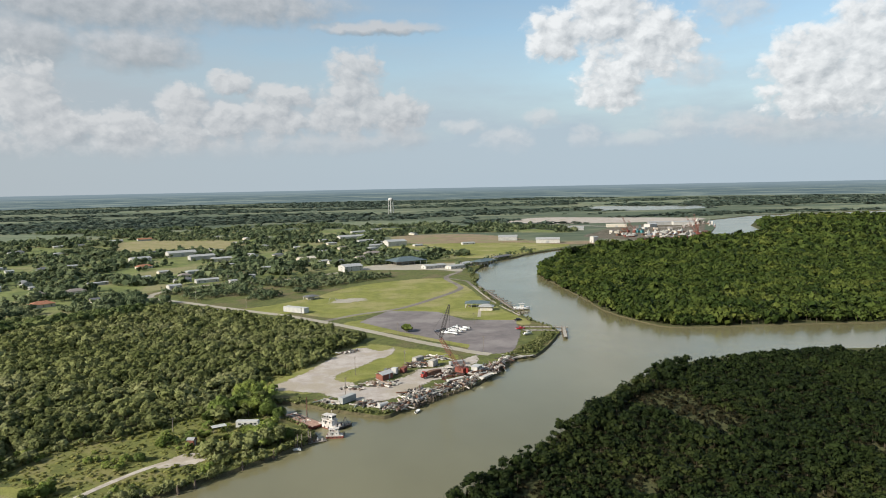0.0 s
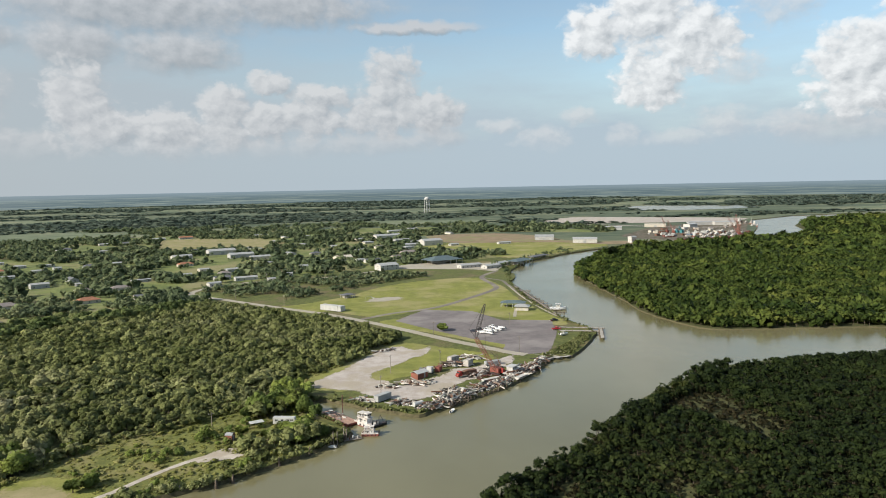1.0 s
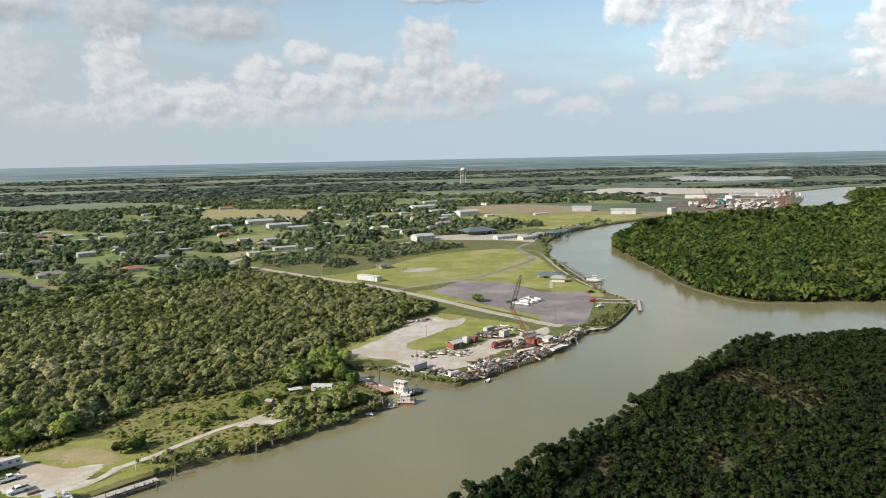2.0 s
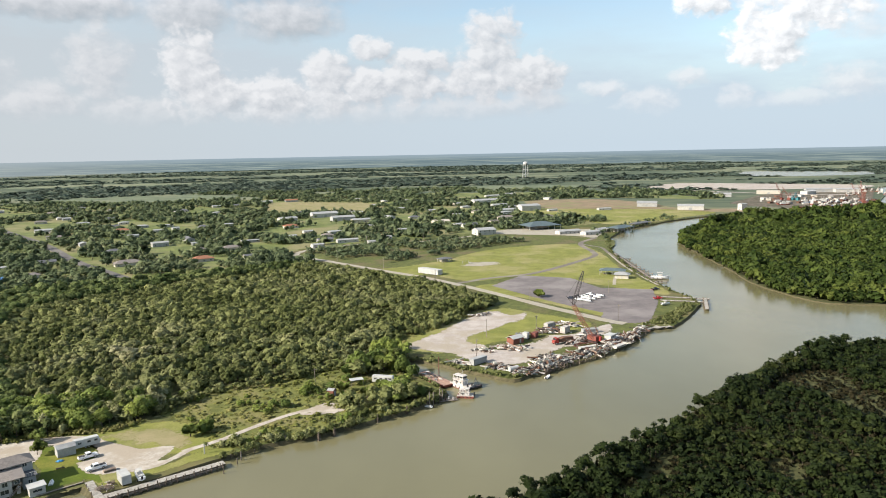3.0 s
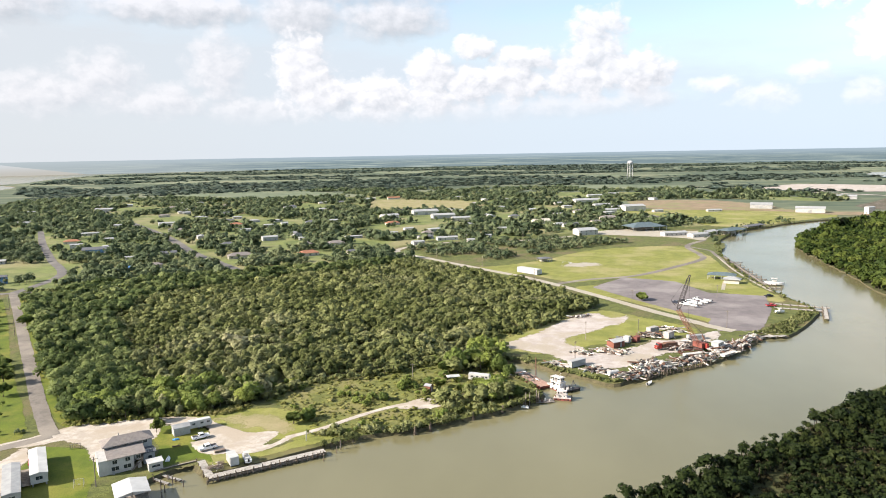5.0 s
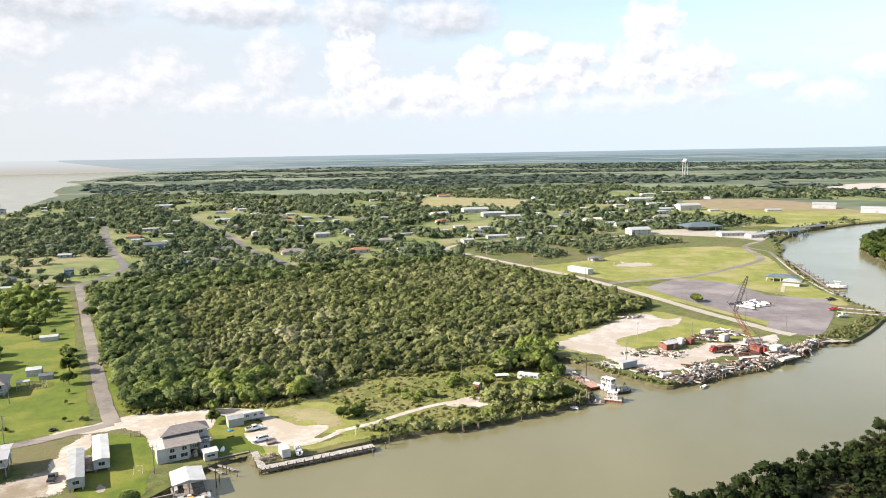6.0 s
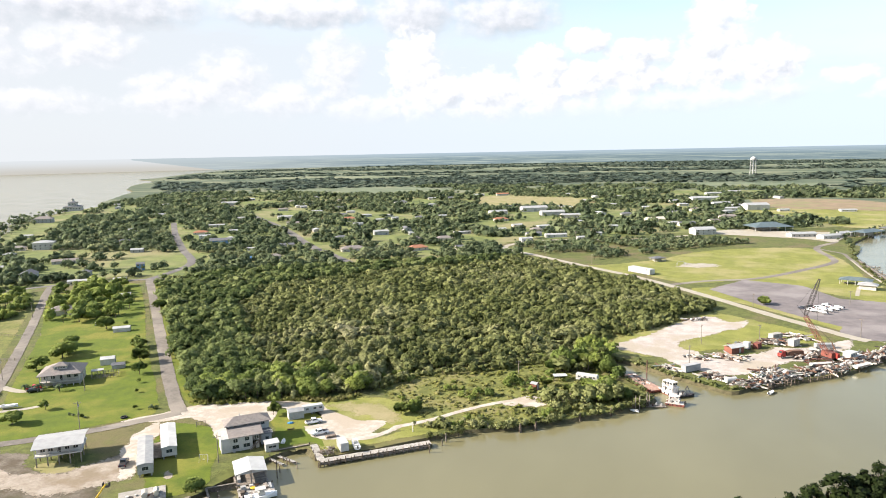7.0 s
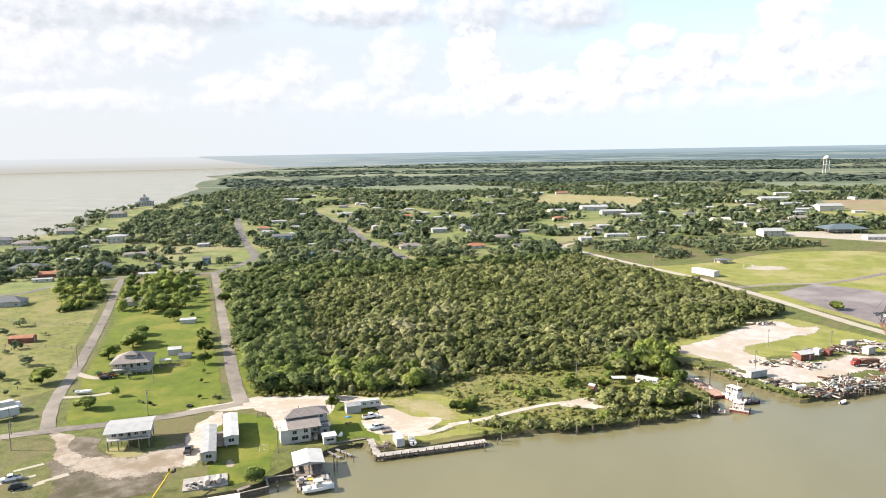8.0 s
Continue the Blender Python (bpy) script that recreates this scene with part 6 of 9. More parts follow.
motor_boat(-81.9, 185.6, 1.27, 125, 6.2, "white boat on a trailer beside the storage box", "boats on trailers", True)
motor_boat(-94.6, 152.4, 0.1, 38, 8.4, "white cabin boat moored at the boathouse deck")
motor_boat(46.6, 267.2, 0.05, 60, 4.2, "small white skiff pulled up against the scrap heap", cabin=False)
motor_boat(-1.5, 238.0, 0.05, 160, 4.0, "weathered skiff among the old pilings", cabin=False)


def box_truck(x, y, turn, words):
    ob = thing("box_truck", x, y, 1.4, turn, words, "truck", "parked vehicles")
    cargo = boxed((-4.2, 2.4, -1.25, 1.25, 0.95, 3.75))
    bmesh.ops.bevel(cargo, geom=cargo.edges[:], offset=0.06, segments=1, affect="EDGES")
    part("cargo_box", cargo, WHITE_METAL, ob)
    part("cab", shell([(2.5, 0.6), (4.6, 0.6), (4.6, 1.5), (4.1, 2.6), (2.5, 2.7)], 1.1, 0.1), WHITE_CAR, ob)
    part("windscreen", boxed((-0.02, 0.02, -0.9, 0.9, -0.4, 0.4)), GLASS, ob).matrix_basis = pose(4.38, 0, 2.05, 0, -24, 0)
    part("chassis", boxed((-4.1, 4.2, -0.5, 0.5, 0.55, 0.95)), DARK_STEEL, ob)
    wheels(ob, ((3.6, 1.0), (3.6, -1.0), (-2.6, 1.0), (-2.6, -1.0)), 0.48, 0.3)


box_truck(-228.0, 165.0, 60, "white box truck parked beside the lane")
box_truck(-221.5, 159.5, 240, "white box truck parked facing the river")

# ---- houses by the lane and the river ----
def mobile_home(x, y, turn, length, wide, tone, roof_tone, words):
    ob = thing("mobile_home", x, y, 1.35, turn, words, "mobile home", "mobile homes")
    part("wall", boxed((-wide / 2, wide / 2, -length / 2, length / 2, 0.75, 3.55)), tone, ob)
    bm = bmesh.new()
    prism(bm, [(-wide / 2 - 0.15, 3.5), (wide / 2 + 0.15, 3.5), (wide / 2 + 0.15, 3.62), (0, 3.95), (-wide / 2 - 0.15, 3.62)], -length / 2 - 0.2, length / 2 + 0.2)
    part("roof", bm, roof_tone, ob)
    for k in range(int(length / 2.4) + 1):
        yy = -length / 2 + 0.4 + k * (length - 0.8) / int(length / 2.4)
        for side in (-1, 1):
            part("pier", boxed((side * (wide / 2 - 0.5) - 0.2, side * (wide / 2 - 0.5) + 0.2, yy - 0.2, yy + 0.2, -0.2, 0.76)), CONCRETE, ob)
    for yy in (-length * 0.36, -length * 0.12, length * 0.3):
        window(ob, yy, 2.3, -wide / 2, 1.2, 1.0, turn=90)
        window(ob, yy, 2.3, -wide / 2, 1.2, 1.0, turn=-90)
    window(ob, 0.0, 2.3, -length / 2, 1.6, 1.0)
    door(ob, length * 0.12, -wide / 2, 0.8, 0.9, 2.0, GREY_SIDING, 90)
    return ob


mobile_home(-138.7, 173.2, 38.5, 19.5, 4.2, WHITE, WHITE_METAL, "long white mobile home raised on blocks on the lawn")
mobile_home(-138.2, 162.2, 38.5, 21, 4.1, GREY_SIDING, GREY_METAL, "long grey mobile home with a ribbed metal roof")
deck = thing("timber_deck", -139.6, 168.4, 1.35, 38.5, "weathered timber deck between two mobile homes", "deck")
deck_board = shared("plank", boxed((-1.6, 1.6, 0, 0.46, 0.5, 0.6)), WEATHERED)
for k in range(24):
    part("plank", deck_board, None, deck).matrix_basis = pose(0, -6 + k * 0.5, 0)
for sx in (-1.4, 1.4):
    for yy in (-5.6, 0, 5.4):
        part("post", boxed((sx - 0.08, sx + 0.08, yy - 0.08, yy + 0.08, -0.2, 1.5)), WEATHERED, deck)
pickup(-144.6, 178.0, 128, RED_CAR, "dusty red pickup between the mobile homes", 1.4)


def river_house():
    ob = thing("two_storey_house", -116.2, 181.9, 1.3, 40, "white two-storey house with brown-grey roofs by the river", "house")
    part("wall", boxed((-6.5, 6.5, 0.4, 5.6, -0.3, 6.0)), WHITE, ob, "white upper block")
    roof = hip(bmesh.new(), 13, 5.6, 6.05, 1.7, 0.6)
    bmesh.ops.translate(roof, vec=(0, 3.0, 0), verts=roof.verts)
    part("roof", roof, SHINGLE, ob)
    low = bmesh.new()
    made = prism(low, [(-5.6, -0.3), (0.39, -0.3), (0.39, 5.3), (-5.6, 4.3)], -6.0, 3.2)
    bmesh.ops.rotate(low, verts=made, cent=(0, 0, 0), matrix=Matrix.Rotation(radians(90), 3, "Z"))
    for v in low.verts:
        v.co.x = -v.co.x - 2.8
    bmesh.ops.recalc_face_normals(low, faces=low.faces)
    part("wall", low, WHITE, ob, "white front block")
    front = bmesh.new()
    box(front, -6.5, 3.7, -6.2, 0.5, -0.08, 0.08)
    bmesh.ops.transform(front, matrix=Matrix.Translation((0, 0, 4.85)) @ Matrix.Rotation(radians(9.5), 4, "X"), verts=front.verts)
    bmesh.ops.translate(front, vec=(0, 0.15, 0.48), verts=front.verts)
    part("roof", front, SHINGLE, ob, "lower lean-to roof")
    part("wall", boxed((3.25, 6.4, -3.8, 0.38, -0.3, 3.2)), GREY_SIDING, ob, "grey side wing")
    part("balcony", boxed((3.25, 6.8, -4.2, 0.36, 3.2, 3.4)), DARK_SHINGLE, ob, "dark flat deck roof")
    for k in range(6):
        part("baluster", boxed((3.4 + k * 0.64, 3.48 + k * 0.64, -4.16, -4.08, 3.4, 4.3)), WHITE, ob)
    part("handrail", boxed((3.3, 6.8, -4.18, -4.06, 4.3, 4.38)), WHITE, ob)
    for px, pz in ((-4.6, 1.4), (-4.6, 3.3), (-1.2, 3.4), (1.6, 3.4), (-1.4, 1.4)):
        window(ob, px, pz, -5.6, 1.2 if pz > 2 else 1.9, 1.1)
    for px in (-3.6, -0.6, 4.6):
        window(ob, px, 5.2, 0.4, 1.0, 0.8)
    window(ob, 5.0, 1.7, -3.8, 1.0, 1.1)
    for py in (-3.6, -1.0):
        window(ob, -py, 1.6, -6.5 if py > 0.4 else -6.02, 1.0, 1.1, turn=-90)
    window(ob, -3.0, 4.6, -6.5, 1.0, 1.1, turn=-90)
    door(ob, 1.8, -5.6, 0.0)
    stair = bmesh.new()
    for k in range(12):
        box(stair, -0.6 + k * 0.26, -0.32 + k * 0.26, -6.9, -5.8, k * 0.22, k * 0.22 + 0.06)
    part("stair", stair, WEATHERED, ob, "outside timber stair")
    part("stair_rail", rods(5, ((-0.6, -6.9, 0.9), (2.5, -6.9, 3.5), 0.05), ((-0.6, -6.9, 0), (-0.6, -6.9, 0.9), 0.05), ((2.5, -6.9, 2.4), (2.5, -6.9, 3.5), 0.05)), WEATHERED, ob)
    part("air_conditioner", boxed((-5.6, -4.8, -6.4, -5.8, 0, 0.8)), GREY_METAL, ob)
    part("water_tank", rods(12, ((-6.9, -1.5, 0), (-6.9, -1.5, 1.5), 0.5)), WHITE, ob, "white plastic tank")
    part("chimney_pipe", rods(8, ((-2, 3.6, 7.2), (-2, 3.6, 8.2), 0.15)), GREY_METAL, ob)
    return ob


river_house()
shed = thing("white_shed", -106.4, 178.6, 1.3, 40, "small white shed with a flat metal roof beside the house", "shed")
part("wall", boxed((-1.9, 1.9, -1.6, 1.6, -0.2, 2.4)), WHITE, shed)
roof_bm = bmesh.new()
box(roof_bm, -2.2, 2.2, -2.0, 2.0, 2.42, 2.54)
part("roof", roof_bm, WHITE_METAL, shed)
window(shed, 0, 1.4, -1.6, 2.2, 0.6)


def boathouse():
    ob = thing("boathouse", -103.4, 161.6, 0.0, 37, "open boathouse with a white metal roof over a timber deck", "boathouse")
    bm = bmesh.new()
    prism(bm, [(-4.3, 4.2), (0, 5.0), (4.3, 4.2), (4.3, 4.05), (0, 4.85), (-4.3, 4.05)], -4.7, 4.7)
    part("roof", bm, WHITE_METAL, ob)
    part("gable", prism_mesh([(-4.1, 3.9), (4.1, 3.9), (4.1, 4.1), (0, 4.84), (-4.1, 4.1)], -4.4, -4.3), GREY_SIDING, ob)
    for sx in (-3.9, 0.0, 3.9):
        for sy in (-4.3, 0, 4.3):
            part("post", boxed((sx - 0.12, sx + 0.12, sy - 0.12, sy + 0.12, -0.6, 4.15 if sx else 4.85)), WEATHERED, ob)
    part("back_wall", boxed((-3.8, 3.8, 4.2, 4.32, 0.9, 3.9)), GREY_SIDING, ob)
    board = shared("plank", boxed((-4.4, 4.4, 0, 0.42, 0.75, 0.9)), WEATHERED)
    for k in range(20):
        part("plank", board, None, ob).matrix_basis = pose(0, -4.6 + k * 0.46, 0)
    part("workbench", boxed((-3.6, -2.7, -2.5, 2.5, 0.9, 1.8)), GREY_SIDING, ob)
    part("cupboard", boxed((1.6, 3.2, 2.6, 3.8, 0.9, 2.6)), WHITE, ob)
    part("locker", boxed((-0.8, 0.8, 2.9, 3.9, 0.9, 2.2)), GREY_METAL, ob)
    return ob


def prism_mesh(outline, y0, y1):
    bm = bmesh.new()
    prism(bm, outline, y0, y1)
    return bm


boathouse()
dock = thing("dock_deck", -98.0, 155.6, 0.0, 37, "weathered plank dock in front of the boathouse", "dock")
dock_board = shared("plank", boxed((-4.7, 4.7, 0, 0.3, 0.72, 0.86)), BLEACHED)
for k in range(20):
    part("plank", dock_board, None, dock).matrix_basis = pose(0, -4.2 + k * 0.34, 0)
for k in range(4):
    for sy in (-4.0, 2.2):
        part("pile", rods(8, ((-4.6 + k * 3.05, sy, -1.2), (-4.6 + k * 3.05, sy, 1.5), 0.17)), PILE, dock)
for kk, (bx, by, sx, sy, sz, mat) in enumerate(((-3.2, 1.0, 1.4, 1.0, 0.9, GREY_SIDING), (-1.0, 1.6, 1.0, 0.8, 0.7, WHITE), (2.6, 0.6, 0.9, 2.6, 0.5, WEATHERED), (3.8, 0.4, 0.6, 3.0, 0.4, GREY_METAL), (-3.6, -1.6, 1.0, 1.4, 0.8, PILE))):
    crate = thing("dock_crate", *(dock.matrix_world @ Vector((bx, by, 0.86))), 37, "storage box standing on the dock", "crate", "clutter on the dock")
    bm = boxed((-sx / 2, sx / 2, -sy / 2, sy / 2, 0, sz))
    bmesh.ops.bevel(bm, geom=bm.edges[:], offset=0.04, segments=1, affect="EDGES")
    part("box", bm, mat, crate)
    part("lid", boxed((-sx / 2 - 0.04, sx / 2 + 0.04, -sy / 2 - 0.04, sy / 2 + 0.04, sz, sz + 0.06)), mat, crate)
drum = thing("yellow_float", *(dock.matrix_world @ Vector((-0.6, 0.4, 0.86))), 10, "bright yellow folded float on the dock", "float")
bm = bmesh.new()
bmesh.ops.create_uvsphere(bm, u_segments=14, v_segments=8, radius=1.0)
bmesh.ops.scale(bm, vec=(1.0, 0.6, 0.35), verts=bm.verts)
bmesh.ops.translate(bm, vec=(0, 0, 0.3), verts=bm.verts)
part("float_body", bm, YELLOW, drum, smooth=True)


def stilt_house():
    ob = thing("stilt_house", -164.8, 158.4, 1.3, 36, "white raised house on posts with a flat white roof", "house")
    part("floor", boxed((-6.2, 6.2, -5.4, 5.2, 3.0, 3.3)), WHITE, ob)
    part("wall", boxed((-5.9, 5.9, -3.6, 5.0, 3.3, 5.6)), WHITE, ob)
    roof = bmesh.new()
    prism(roof, [(-6.0, 5.75), (0, 6.6), (6.0, 5.75), (6.0, 5.6), (0, 6.45), (-6.0, 5.6)], -6.8, 6.8)
    bmesh.ops.rotate(roof, verts=roof.verts, cent=(0, 0, 0), matrix=Matrix.Rotation(radians(90), 3, "Z"))
    part("roof", roof, PALE_METAL, ob)
    for k in range(5):
        for sy in (-5.0, 0, 4.8):
            part("post", boxed((-5.8 + k * 2.9 - 0.14, -5.8 + k * 2.9 + 0.14, sy - 0.14, sy + 0.14, -0.3, 3.02)), WEATHERED, ob)
    for k in range(5):
        part("porch_post", boxed((-6.0 + k * 3.0 - 0.08, -6.0 + k * 3.0 + 0.08, -5.3, -5.14, 3.3, 5.65)), WHITE, ob)
    part("handrail", boxed((-6.1, 6.1, -5.34, -5.22, 4.2, 4.3)), WHITE, ob)
    for k in range(20):
        part("baluster", boxed((-6.0 + k * 0.63 - 0.03, -6.0 + k * 0.63 + 0.03, -5.31, -5.25, 3.3, 4.2)), WHITE, ob)
    for px in (-4.2, -2.2, 2.2, 4.4):
        window(ob, px, 4.5, -3.6, 1.2, 1.2)
    door(ob, 0, -3.6, 3.3, 1.0, 2.0, DARK_STEEL)
    window(ob, 0, 4.5, -5.9, 1.2, 1.1, turn=90)


stilt_house()


def brown_house():
    ob = thing("raised_house", -221.5, 216.8, 1.3, 33, "raised house with a wide brown hipped roof and white porch", "house")
    part("wall", boxed((-7.0, 7.0, -4.2, 6.0, -0.3, 4.6)), WHITE, ob)
    part("roof", hip(bmesh.new(), 14.5, 13, 4.75, 3.0, 0.7, 2.2), SHINGLE, ob)
    part("dormer", boxed((-2.4, 2.4, -4.0, 0, 6.2, 7.4)), WHITE, ob)
    part("dormer_roof", hip(bmesh.new(), 5.0, 4.0, 7.45, 1.2, 0.3), SHINGLE, ob).matrix_basis = pose(0, -2.0, 0)
    part("porch_floor", boxed((-7.2, 7.2, -6.6, -4.2, 1.7, 1.95)), WHITE, ob)
    for k in range(7):
        part("porch_post", boxed((-7.0 + k * 2.33 - 0.12, -7.0 + k * 2.33 + 0.12, -6.5, -6.26, -0.2, 4.65)), WHITE, ob)
    part("handrail", boxed((-7.1, 7.1, -6.46, -6.34, 2.85, 2.95)), WHITE, ob)
    for k in range(24):
        part("baluster", boxed((-6.9 + k * 0.6 - 0.03, -6.9 + k * 0.6 + 0.03, -6.43, -6.37, 1.95, 2.85)), WHITE, ob)
    for px in (-5.4, -2.8, 2.8, 5.4):
        window(ob, px, 3.3, -4.2, 1.3, 1.3)
    for px in (-1.4, -0.5, 0.5, 1.4):
        window(ob, px, 6.8, -4.0, 0.7, 0.6)
    door(ob, 0, -4.2, 1.95, 1.1, 2.05, DARK_STEEL)
    window(ob, 0, 3.0, -7.0, 1.2, 1.2, turn=90)
    window(ob, -2, 3.0, -7.0, 1.2, 1.2, turn=-90)
    part("steps", boxed(*[(-1.0, 1.0, -6.6 - (6 - k) * 0.28, -6.3 - (6 - k) * 0.28 + 0.02, -0.1, k * 0.28) for k in range(1, 7)]), CONCRETE, ob)


brown_house()
ribbon("road_drive", [(-246, 207), (-236, 204), (-228, 203), (-222, 207)], 3.2, PAVING, 1.31, "pale concrete drive to the raised house", category="drive")
ribbon("road_drive", [(-225, 180), (-217, 184), (-210, 189), (-206, 194)], 2.4, PAVING, 1.31, "short pale concrete drive", category="drive")
for line in ([(-182, 132), (-178, 138.5)], [(-178.5, 124.5), (-173.8, 132.4)], [(-171, 123), (-167.5, 130)], [(-169, 129), (-165.5, 136)]):
    ribbon("pavement_strip", line, 2.3, PAVING, 1.28, "cracked concrete parking strip in grass", category="pavement")


def small_shed(x, y, turn, w, d, h, wall, roof, words):
    ob = thing("garden_shed", x, y, 1.3, turn, words, "shed", "small sheds")
    bm = bmesh.new()
    prism(bm, [(-w / 2, -0.2), (w / 2, -0.2), (w / 2, h), (0, h + w * 0.2), (-w / 2, h)], -d / 2, d / 2)
    part("wall", bm, wall, ob)
    bm = bmesh.new()
    prism(bm, [(-w / 2 - 0.2, h), (0, h + w * 0.2 + 0.08), (w / 2 + 0.2, h), (w / 2 + 0.2, h - 0.1), (0, h + w * 0.2), (-w / 2 - 0.2, h - 0.1)], -d / 2 - 0.2, d / 2 + 0.2)
    part("roof", bm, roof, ob)
    door(ob, 0, -d / 2, 0, 1.0, min(2.0, h - 0.1), GREY_SIDING)
    return ob


small_shed(-221, 240.5, 124, 4.0, 5.6, 2.6, WHITE, WHITE_METAL, "white garden shed with a pale roof on the lawn")
small_shed(-212.5, 237.0, 124, 3.4, 5.0, 1.6, GREY_SIDING, DARK_SHINGLE, "low dark carport beside the shed")
small_shed(-256, 289.5, 124, 3.6, 8.0, 2.0, WHITE, WHITE_METAL, "long low white shed under trees")
small_shed(-308, 234, 120, 5.0, 11.0, 2.4, RED_BARN, RED_SHINGLE, "faded red stable in the fenced pasture")
small_shed(-111.5, 203.5, 130, 3.6, 5.0, 2.6, GREY_SIDING, GREY_METAL, "grey shed beside the camper")
small_shed(-37.0, 249.5, 70, 2.4, 2.4, 2.3, RED_BARN, GREY_METAL, "little red tin shed in the bushes")

camper = thing("camper", -107.4, 208.4, 1.4, 40, "white travel trailer parked beside a grey shed", "camper", "campers")
part("body", shell([(-3.6, 0.6), (3.4, 0.6), (3.8, 1.4), (3.3, 2.9), (-3.6, 3.0)], 1.15, 0.05), WHITE_METAL, camper)
for px in (-2.2, 0.4, 2.4):
    window(camper, px, 2.0, -1.13, 0.9, 0.6)
wheels(camper, ((-0.6, 1.0), (-0.6, -1.0), (0.3, 1.0), (0.3, -1.0)), 0.34, 0.22)
rv = thing("camper", -18.8, 262.4, 1.4, -12, "abandoned white travel trailer among trees by the inlet", "camper", "campers")
part("body", shell([(-4.2, 0.6), (4.0, 0.6), (4.4, 1.4), (4.0, 2.8), (-4.2, 2.9)], 1.2, 0.05), WHITE_METAL, rv)
for px in (-2.8, -0.6, 1.6, 3.0):
    window(rv, px, 1.9, -1.19, 1.0, 0.7)
wheels(rv, ((-0.6, 1.05), (-0.6, -1.05), (0.4, 1.05), (0.4, -1.05)), 0.34, 0.22)
awning = thing("metal_canopy", -29.0, 261, 1.3, 20, "small pale metal canopy in the scrub", "canopy")
part("roof", boxed((-2.6, 2.6, -1.6, 1.6, 2.2, 2.32)), WHITE_METAL, awning)
for sx in (-2.4, 2.4):
    for sy in (-1.4, 1.4):
        part("post", rods(6, ((sx, sy, -0.2), (sx, sy, 2.22), 0.06)), WEATHERED, awning)

store = thing("storage_box", -85.4, 184.0, 1.35, 38, "white metal storage box with a ribbed side on the grass", "container")
bm = boxed((-1.25, 1.25, -2.6, 2.6, 0.15, 2.7))
bmesh.ops.bevel(bm, geom=bm.edges[:], offset=0.05, segments=1, affect="EDGES")
part("body", bm, WHITE_METAL, store)
for k in range(10):
    part("rib", boxed((-1.29, -1.25, -2.4 + k * 0.53, -2.28 + k * 0.53, 0.3, 2.6)), WHITE_METAL, store)
part("door", boxed((-1.1, -0.03, -2.66, -2.6, 0.3, 2.55)), WHITE_METAL, store)
part("door", boxed((0.03, 1.1, -2.66, -2.6, 0.3, 2.55)), WHITE_METAL, store)
part("skid", boxed((-1.1, -0.9, -2.6, 2.6, -0.1, 0.16), (0.9, 1.1, -2.6, 2.6, -0.1, 0.16)), DARK_STEEL, store)
stack = thing("timber_stack", -92.6, 191.0, 1.4, 40, "low brown stack of timber by the track", "timber")
for k in range(8):
    part("beam", boxed((-1.6, 1.6, -0.7 + (k % 4) * 0.36, -0.38 + (k % 4) * 0.36, 0.0 + (k // 4) * 0.3, 0.28 + (k // 4) * 0.3)), SCRAP_BROWN, stack)
driftwood = thing("debris_pile", -88.6, 181.0, 1.3, 0, "heap of sticks and crab traps behind the jetty", "debris")
r = np.random.default_rng(61)
for k in range(46):
    a, d = r.uniform(0, 6.28), r.uniform(0, 2.2)
    p = Vector((math.cos(a) * d, math.sin(a) * d * 1.4, r.uniform(0, 0.9)))
    way = Vector((r.normal(), r.normal(), r.normal() * 0.4)).normalized() * r.uniform(0.4, 1.0)
    part("stick", rods(5, (p - way, p + way, 0.1)), (SCRAP_GREY, SCRAP_BROWN, PILE)[k % 3], driftwood)


# ---- jetty, slips, seawall, pilings ----
def plank_walk(name, a, b, width, z, words, post_gap=2.6, seed=1, both=False, category="jetty", mat=WEATHERED):
    """A plank walk from a to b with posts along one or both sides."""
    a, b = Vector(a), Vector(b)
    way = b - a
    ob = thing(name, a.x, a.y, 0, math.degrees(math.atan2(way.y, way.x)), words, category)
    length = way.length
    r = np.random.default_rng(seed)
    gap = 0.5 if length > 60 else 0.3
    board = shared("plank", boxed((0, gap * 0.9, -width / 2, width / 2, -0.08, 0)), mat)
    for k in range(int(length / gap)):
        part("plank", board, None, ob).matrix_basis = pose(k * gap, r.uniform(-0.07, 0.07), z + r.uniform(-0.02, 0.02))
    part("stringer", boxed((0, length, -width / 2 + 0.1, -width / 2 + 0.3, z - 0.4, z - 0.08)), PILE, ob)
    part("stringer", boxed((0, length, width / 2 - 0.3, width / 2 - 0.1, z - 0.4, z - 0.08)), PILE, ob)
    for k in range(int(length / post_gap) + 1):
        for side in ((-1, 1) if both else (-1,)):
            part("post", rods(8, ((k * post_gap, side * (width / 2 + 0.1), -1.2), (k * post_gap + r.uniform(-0.05, 0.05), side * (width / 2 + 0.1), z + r.uniform(0.5, 0.9)), 0.15)), PILE, ob)
    return ob


